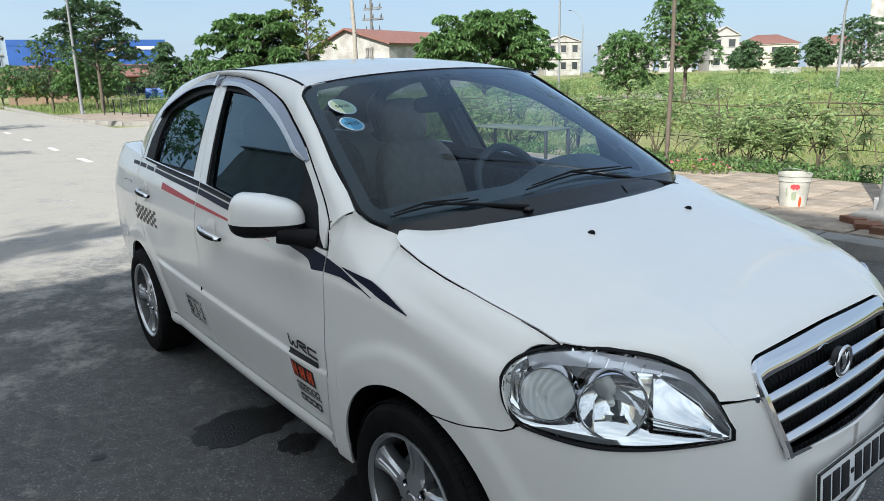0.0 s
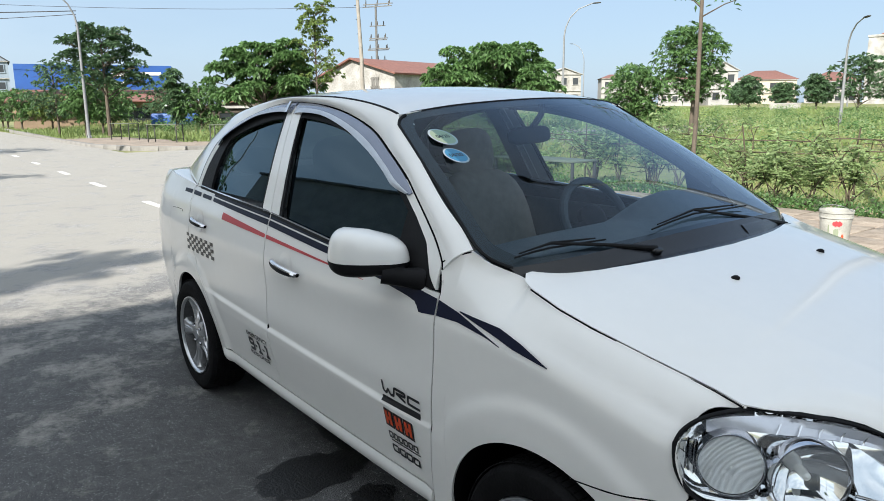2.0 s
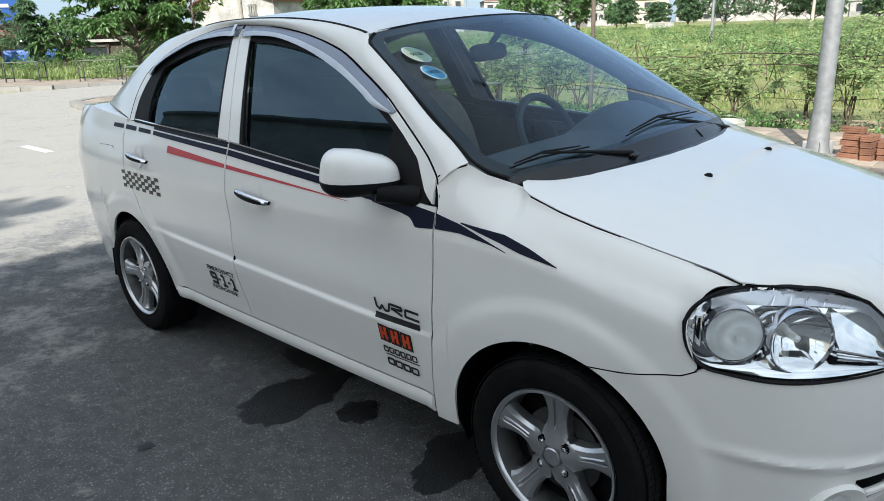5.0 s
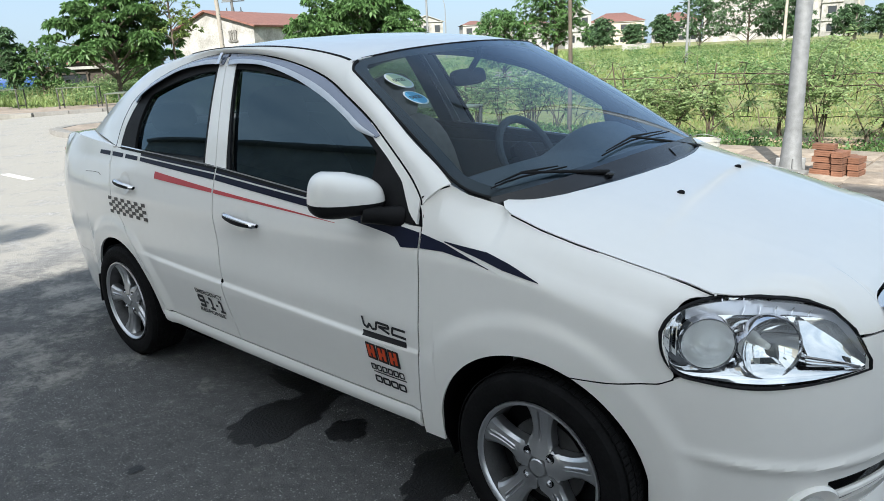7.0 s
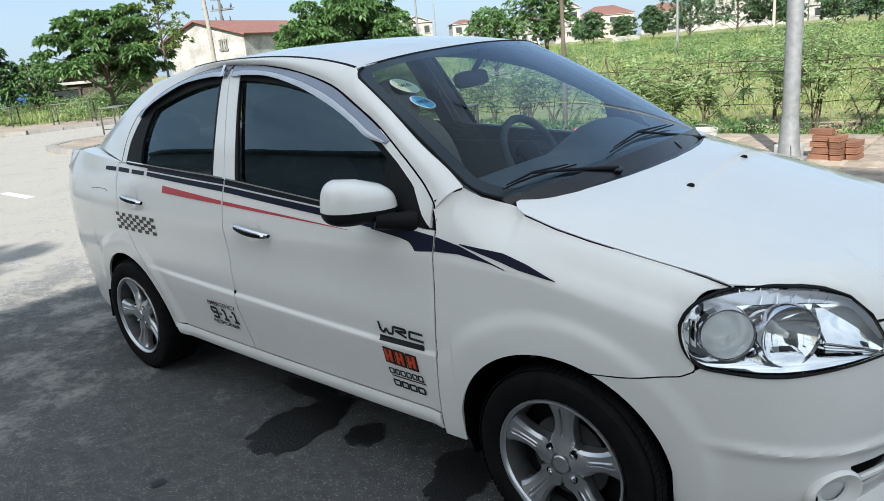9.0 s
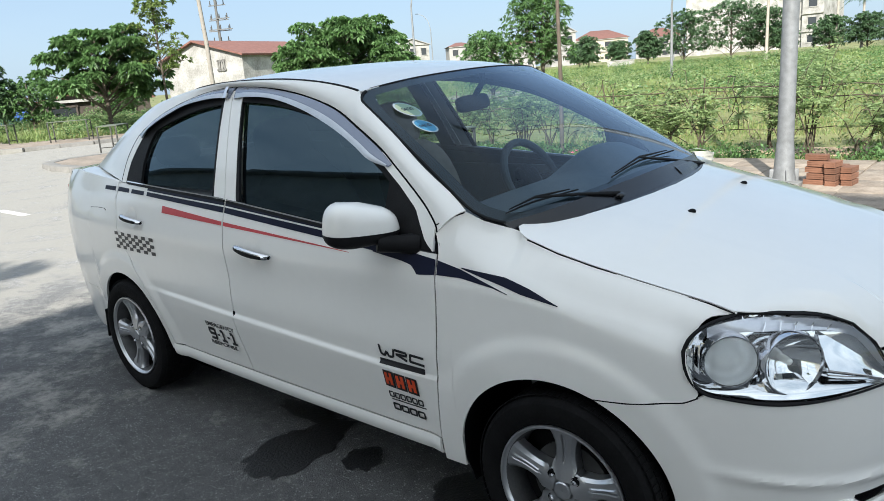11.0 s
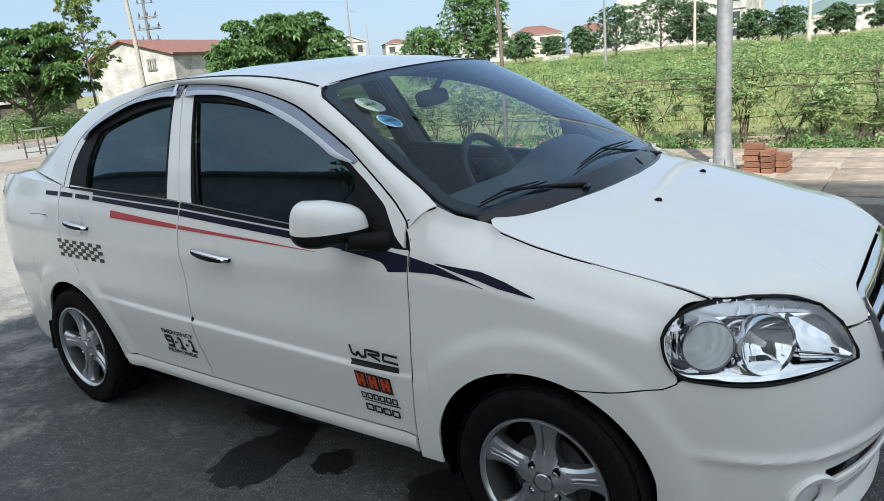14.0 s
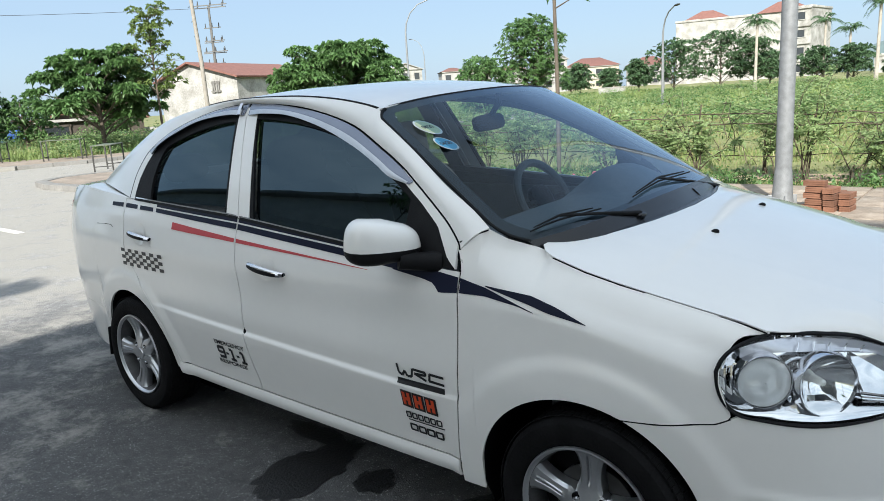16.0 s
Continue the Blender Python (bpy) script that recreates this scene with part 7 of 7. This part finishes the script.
def house(name, at, rz, w, d, h, storeys, wall, label, ridge=1.2, cols=3, roof="hip", roof_m=None, shift=0.0, windows=True):
    t = thing(name, at, label, "house", rz=rz)
    bm = box(bmesh.new(), (0, d / 2, h / 2 - .5), (w, d, h + 1))
    if roof == "gable":                # the gable faces the road
        o = [bm.verts.new(p) for p in ((-w / 2, 0, h - .002), (w / 2, 0, h - .002), (shift * w, 0, h + ridge), (-w / 2, d, h - .002), (w / 2, d, h - .002), (shift * w, d, h + ridge))]
        for q in ((0, 1, 2), (5, 4, 3)):
            bm.faces.new([o[i] for i in q])
    part("wall", bm, wall, t)
    e = .35
    rb = bmesh.new()
    if roof == "hip":
        k = min(w, d) * .38
        o = [rb.verts.new(p) for p in ((-w / 2 - e, -e, h), (w / 2 + e, -e, h), (w / 2 + e, d + e, h), (-w / 2 - e, d + e, h), (-w / 2 + k, d / 2, h + ridge), (w / 2 - k, d / 2, h + ridge))]
        for q in ((0, 1, 5, 4), (1, 2, 5), (2, 3, 4, 5), (3, 0, 4), (3, 2, 1, 0)):
            rb.faces.new([o[i] for i in q])
    elif roof == "gable":
        sheet(rb, lambda u, v: (((-w / 2 - e) + (shift * w + w / 2 + e) * min(1, 2 * u) if u <= .5 else shift * w + (w / 2 + e - shift * w) * (2 * u - 1)), -e + (d + 2 * e) * v,
                                h - .1 + (ridge + .14) * (1 - abs(2 * u - 1))), lin(0, 1, 9), lin(0, 1, 3), .12)
    else:
        box(rb, (0, d / 2, h + .15), (w + .3, d + .3, .35), None, .03)
    part("roof", rb, roof_m or TILES, t)
    if windows:
        for s in range(storeys):
            for c in range(cols):
                window(t, (-w / 2 + w * (c + .5) / cols, -.02, h * (s + .55) / storeys), min(1.4, w / cols * .5), h / storeys * .45, "y", wall)
        for s in range(storeys):
            part("ledge", box(bmesh.new(), (0, -.12, h * (s + 1) / storeys - .08), (w + .1, .3, .16)), PLASTER, t)
    return t


def facing(x, y):
    return math.degrees(math.atan2(-(x - 2.2), y + 2.2))


g = house("farm_house", (-44.6, 26.7, -.1), facing(-44.6, 26.7) - 44, 7.3, 10, 4.05, 1, PLASTER, "old single-storey house with stained white gable", 1.1, 1, "gable", None, -.07, False)
for q in (1.55, 1.95):
    window(g, (q, -.02, 3.3), .15, .6, "y", CONCRETE)


def far_house(name, x, y, *a, **k):
    X, Y = 2.2 + (x - 2.2) * F, -2.2 + (y + 2.2) * F
    return house(name, (X, Y, RISE), facing(x, y) + k.pop("turn", 0), *a, **k)


far_house("town_house", -65.0, 71.5, 7.0, 9, 6.6, 2, PLASTER, "white two-storey house with a grey roof", 1.2, 3, "gable", PLASTER_G, turn=14)
far_house("town_house", -60.2, 76.1, 5.0, 9, 5.6, 2, PLASTER_G, "grey two-storey house with red tiles", .9, 2, "hip", turn=6)
far_house("town_house", -56, 76, 5.0, 9, 5.4, 2, PLASTER, "white two-storey house with red tiles", .8, 2, "hip", turn=0)
far_house("town_house", -71, 67, 7.0, 9, 4.6, 2, PLASTER_G, "grey two-storey house behind the trees", .9, 3, "hip", turn=8)
far_house("town_house", -52, 78, 6.0, 9, 5.0, 2, PLASTER_G, "grey two-storey house with red tiles", .9, 3, "hip", turn=2)
far_house("town_house", -50, 84, 6.0, 9, 5.6, 2, PLASTER_Y, "cream two-storey house with red tiles", .9, 3, "hip", turn=2)
far_house("town_house", -27, 97, 9, 9, 3.8, 2, PLASTER_Y, "cream row house under red tiles", .9, 4, "hip")
far_house("town_house", -46.5, 79.8, 5.0, 9, 6.4, 2, PLASTER_G, "grey-beige two-storey house with a gable", 1.5, 2, "gable", PLASTER_G, turn=14)
far_house("town_house", -44.6, 86.4, 10.5, 9, 4.8, 2, PLASTER_Y, "cream row house with a red tiled roof", 1.8, 4, "hip", turn=4)
far_house("town_house", -39, 92, 9, 9, 4.4, 2, PLASTER_G, "grey row house with a red tiled roof", 1.8, 4, "hip", turn=2)
far_house("town_house", -33, 95, 9, 9, 4.0, 2, PLASTER_Y, "cream row house under pale red tiles", 1.7, 4, "hip")
far_house("white_block", -24.7, 83.6, 20.5, 12, 10.6, 3, PLASTER, "tall white plastered building with a blank side", .3, 1, "flat", PLASTER, turn=-3, windows=False)
w0 = far_house("roof_house", -28.6, 84.5, 8.0, 8, 10.8, 3, PLASTER, "white upper storey under a red tiled roof", 2.0, 2, "hip", None, windows=False)
far_house("roof_house", -20.2, 84.5, 8.0, 8, 10.8, 3, PLASTER, "white upper storey under a red tiled roof", 2.0, 2, "hip", None, windows=False)
far_house("tower_house", -18.4, 84, 3.2, 9, 11.0, 4, PLASTER, "narrow white town house with balconies", .3, 1, "flat", PLASTER, turn=-20)
far_house("long_shed", 2, 95, 30, 9, 4.0, 1, PLASTER_G, "long pale boundary shed", .6, 6, "flat", PLASTER_G, windows=False)
far_house("long_shed", -8, 78, 7, 6, 2.4, 1, PLASTER, "low white shed beyond the trees", .4, 2, "flat", PLASTER, windows=False)
bx = thing("site_cabin", (*P(-24.6, 51.7)[:2], -.3), "white container cabin in the field", "cabin", rz=facing(-24.6, 51.7))
part("cabin_body", box(bmesh.new(), (0, 1, .85), (3.2, 2.0, 1.7), None, .03), PLASTER, bx)
part("cabin_roof", box(bmesh.new(), (0, 1, 1.74), (3.3, 2.1, .08)), PLASTER_G, bx)
for k in range(3):
    part("cabin_rib", box(bmesh.new(), (-1.0 + k, -.02, .85), (.06, .05, 1.6)), PLASTER_G, bx)
# workshop with the blue hoarding
ws_ = thing("workshop", (-56.3, 10.9, -.1), "low workshop with a red-brown roof and blue hoarding", "workshop", rz=facing(-56.3, 10.9))
part("wall", box(bmesh.new(), (0, 3, 1.1), (11, 6, 2.4)), mat("tan_wall", (.26, .19, .13), .9, var=.2, scale=1.0), ws_)
rb = bmesh.new()
sheet(rb, lambda u, v: (-5.8 + 11.6 * u, -1.2 + 5 * v, 2.15 + .95 * v), lin(0, 1, 5), lin(0, 1, 3), .08)
part("roof", rb, TILES, ws_)
hb = part("hoarding", box(bmesh.new(), (.2, 1.6, 3.95), (10.9, .12, 1.85)), BLUE, ws_, "blue sign board")
for k, (x0, z0, w1, h1) in enumerate(((1.9, 4.15, 1.3, .28), (2.0, 3.55, 1.1, .16), (4.1, 4.25, 1.5, .24))):
    part("sign_bar", box(bmesh.new(), (x0, 1.53, z0), (w1, .03, h1)), PALE, hb)
part("doorway", box(bmesh.new(), (2.6, -.02, .95), (2.2, .1, 1.4)), GLASS_D, ws_, "dark doorway")
BLUISH = mat("pale_blue_wall", (.24, .29, .35), .9, var=.15, scale=.6)
SLATE = mat("dark_slate_roof", (.06, .065, .075), .8, var=.2, scale=2)
far_house("corner_house", -87, 7.7, 4.6, 8, 8.0, 3, BLUISH, "pale blue-grey corner house with a gable", 1.7, 2, "gable", SLATE)
far_house("corner_house", -87, 4.6, 4.2, 8, 8.4, 3, PLASTER_Y, "beige corner house with a flat roof", .4, 2, "flat", TILES)
slab("far_verge", [(-80, -4), (-62.5, .4), (-61.5, 4.396), (-80, 4.396)], -.2, .05, SOIL, "grassy verge where the far road turns", "ground")
# shed behind the layered tree, its wall colour darkened for the shade there
SHADE_W = mat("shaded_boards", (.07, .058, .048), .9, var=.3, scale=2)
sh = house("tin_shed", (-42.5, 17.5, -.1), facing(-42.5, 17.5), 6.5, 4, 1.7, 1, SHADE_W, "small shed behind the tree with shade painted on its walls", .6, 2, "gable", TILES, 0, True)
part("boundary_wall", box(bmesh.new(), (6.5, .5, .45), (7.5, .2, .9)), PLASTER_G, sh)
blk_car = thing("parked_van", (-46, 13.8, 0), "blue van parked by the shed", "van", rz=facing(-46, 13.8) + 80)
part("body", box(bmesh.new(), (0, 0, .75), (1.6, 3.6, .8), None, .12), BLUE, blk_car)
part("cab", box(bmesh.new(), (0, -.2, 1.4), (1.4, 2.4, .65), None, .15), GLASS_D, blk_car)
for sx in (-1, 1):
    for sy in (-1, 1):
        part("wheel", lathe(bmesh.new(), [(.01, -.08), (.3, -.08), (.32, -.05), (.32, .05), (.3, .08), (.01, .08)], 20, "x", (sx * .72, sy * 1.2, .32)), RUBBER, blk_car)

# utility poles and wires
POLE = mat("weathered_concrete_pole", (.27, .25, .22), .9, var=.15, scale=5)
GALV = mat("dull_grey_steel", (.13, .13, .125), .6, .3, var=.2, scale=8)
up = thing("utility_pole", (-31.7, 19.1, 0), "leaning weathered utility pole", "utility pole")
part("pole", tube(bmesh.new(), [(.05, 0, 0), (-.02, 0, 4), (-.45, .0, 9.5)], [.125, .11, .08], 10), POLE, up)
for k in range(9):
    part("step_peg", box(bmesh.new(), (-.01 - .008 * k * k, 0, 1.6 + .75 * k), (.36, .03, .03)), STEEL, up)
for dx in (0, 1.2):
    u2 = thing("utility_pole", (-48.3 + dx, 30.8 - dx * .6, 0), "concrete power pole with crossarms", "utility pole")
    part("pole", tube(bmesh.new(), [(0, 0, 0), (0, 0, 9.6 if dx == 0 else 9.2)], [.11, .06], 8), GALV, u2)
    for z0, L in ((9.4, 2.6), (7.9, 1.4), (6.8, 1.6), (6.0, 1.9), (5.2, 1.5)):
        if dx and z0 in (7.9, 5.2):
            continue
        part("crossarm", box(bmesh.new(), (.25, 0, z0), (L, .06, .07), (0, 0, 30)), GALV, u2)
        for q in (-.4, 0, .4):
            part("insulator", tube(bmesh.new(), [(.25 + q * L * .86, q * L * .5, z0 + .05), (.25 + q * L * .86, q * L * .5, z0 + .35)], [.05, .03], 6), STEEL, u2)


def wire(a, b, sag, r=.012):
    a, b = Vector(a), Vector(b)
    pts = [a.lerp(b, q) - Vector((0, 0, sag * 4 * q * (1 - q))) for q in lin(0, 1, 14)]
    tagged(part("overhead_wire", tube(bmesh.new(), pts, r, 5, False), STEEL), "thin dark overhead wire between the poles", "wire", "overhead wires")


wire((-34.9, 5.75, 5.9), (-44, -12, 6.0), .25, .022)
wire((-34.9, 5.75, 5.75), (-44, -12, 5.3), .3, .015)
wire((-48.3, 30.8, 9.4), (-62, -20, 9.2), .9, .015)
wire((-31.9, 19.1, 8.6), (-60, -16, 7.6), .8, .012)

# far hill
HILL = mat("hazy_green_hill", (.12, .17, .17), .95, var=.15, scale=.01)
bm = sheet(bmesh.new(), lambda x, y: (x, 700 + y, 42 * math.exp(-((x + 20) / 120) ** 2 - (y / 130) ** 2) * (1 + .25 * noise.noise((x * .02, y * .02, 1))) - 2), lin(-330, 330, 40), lin(-200, 200, 14), 0)
tagged(part("hill", bm, HILL), "hazy wooded hill on the horizon", "hill", kind="structure")
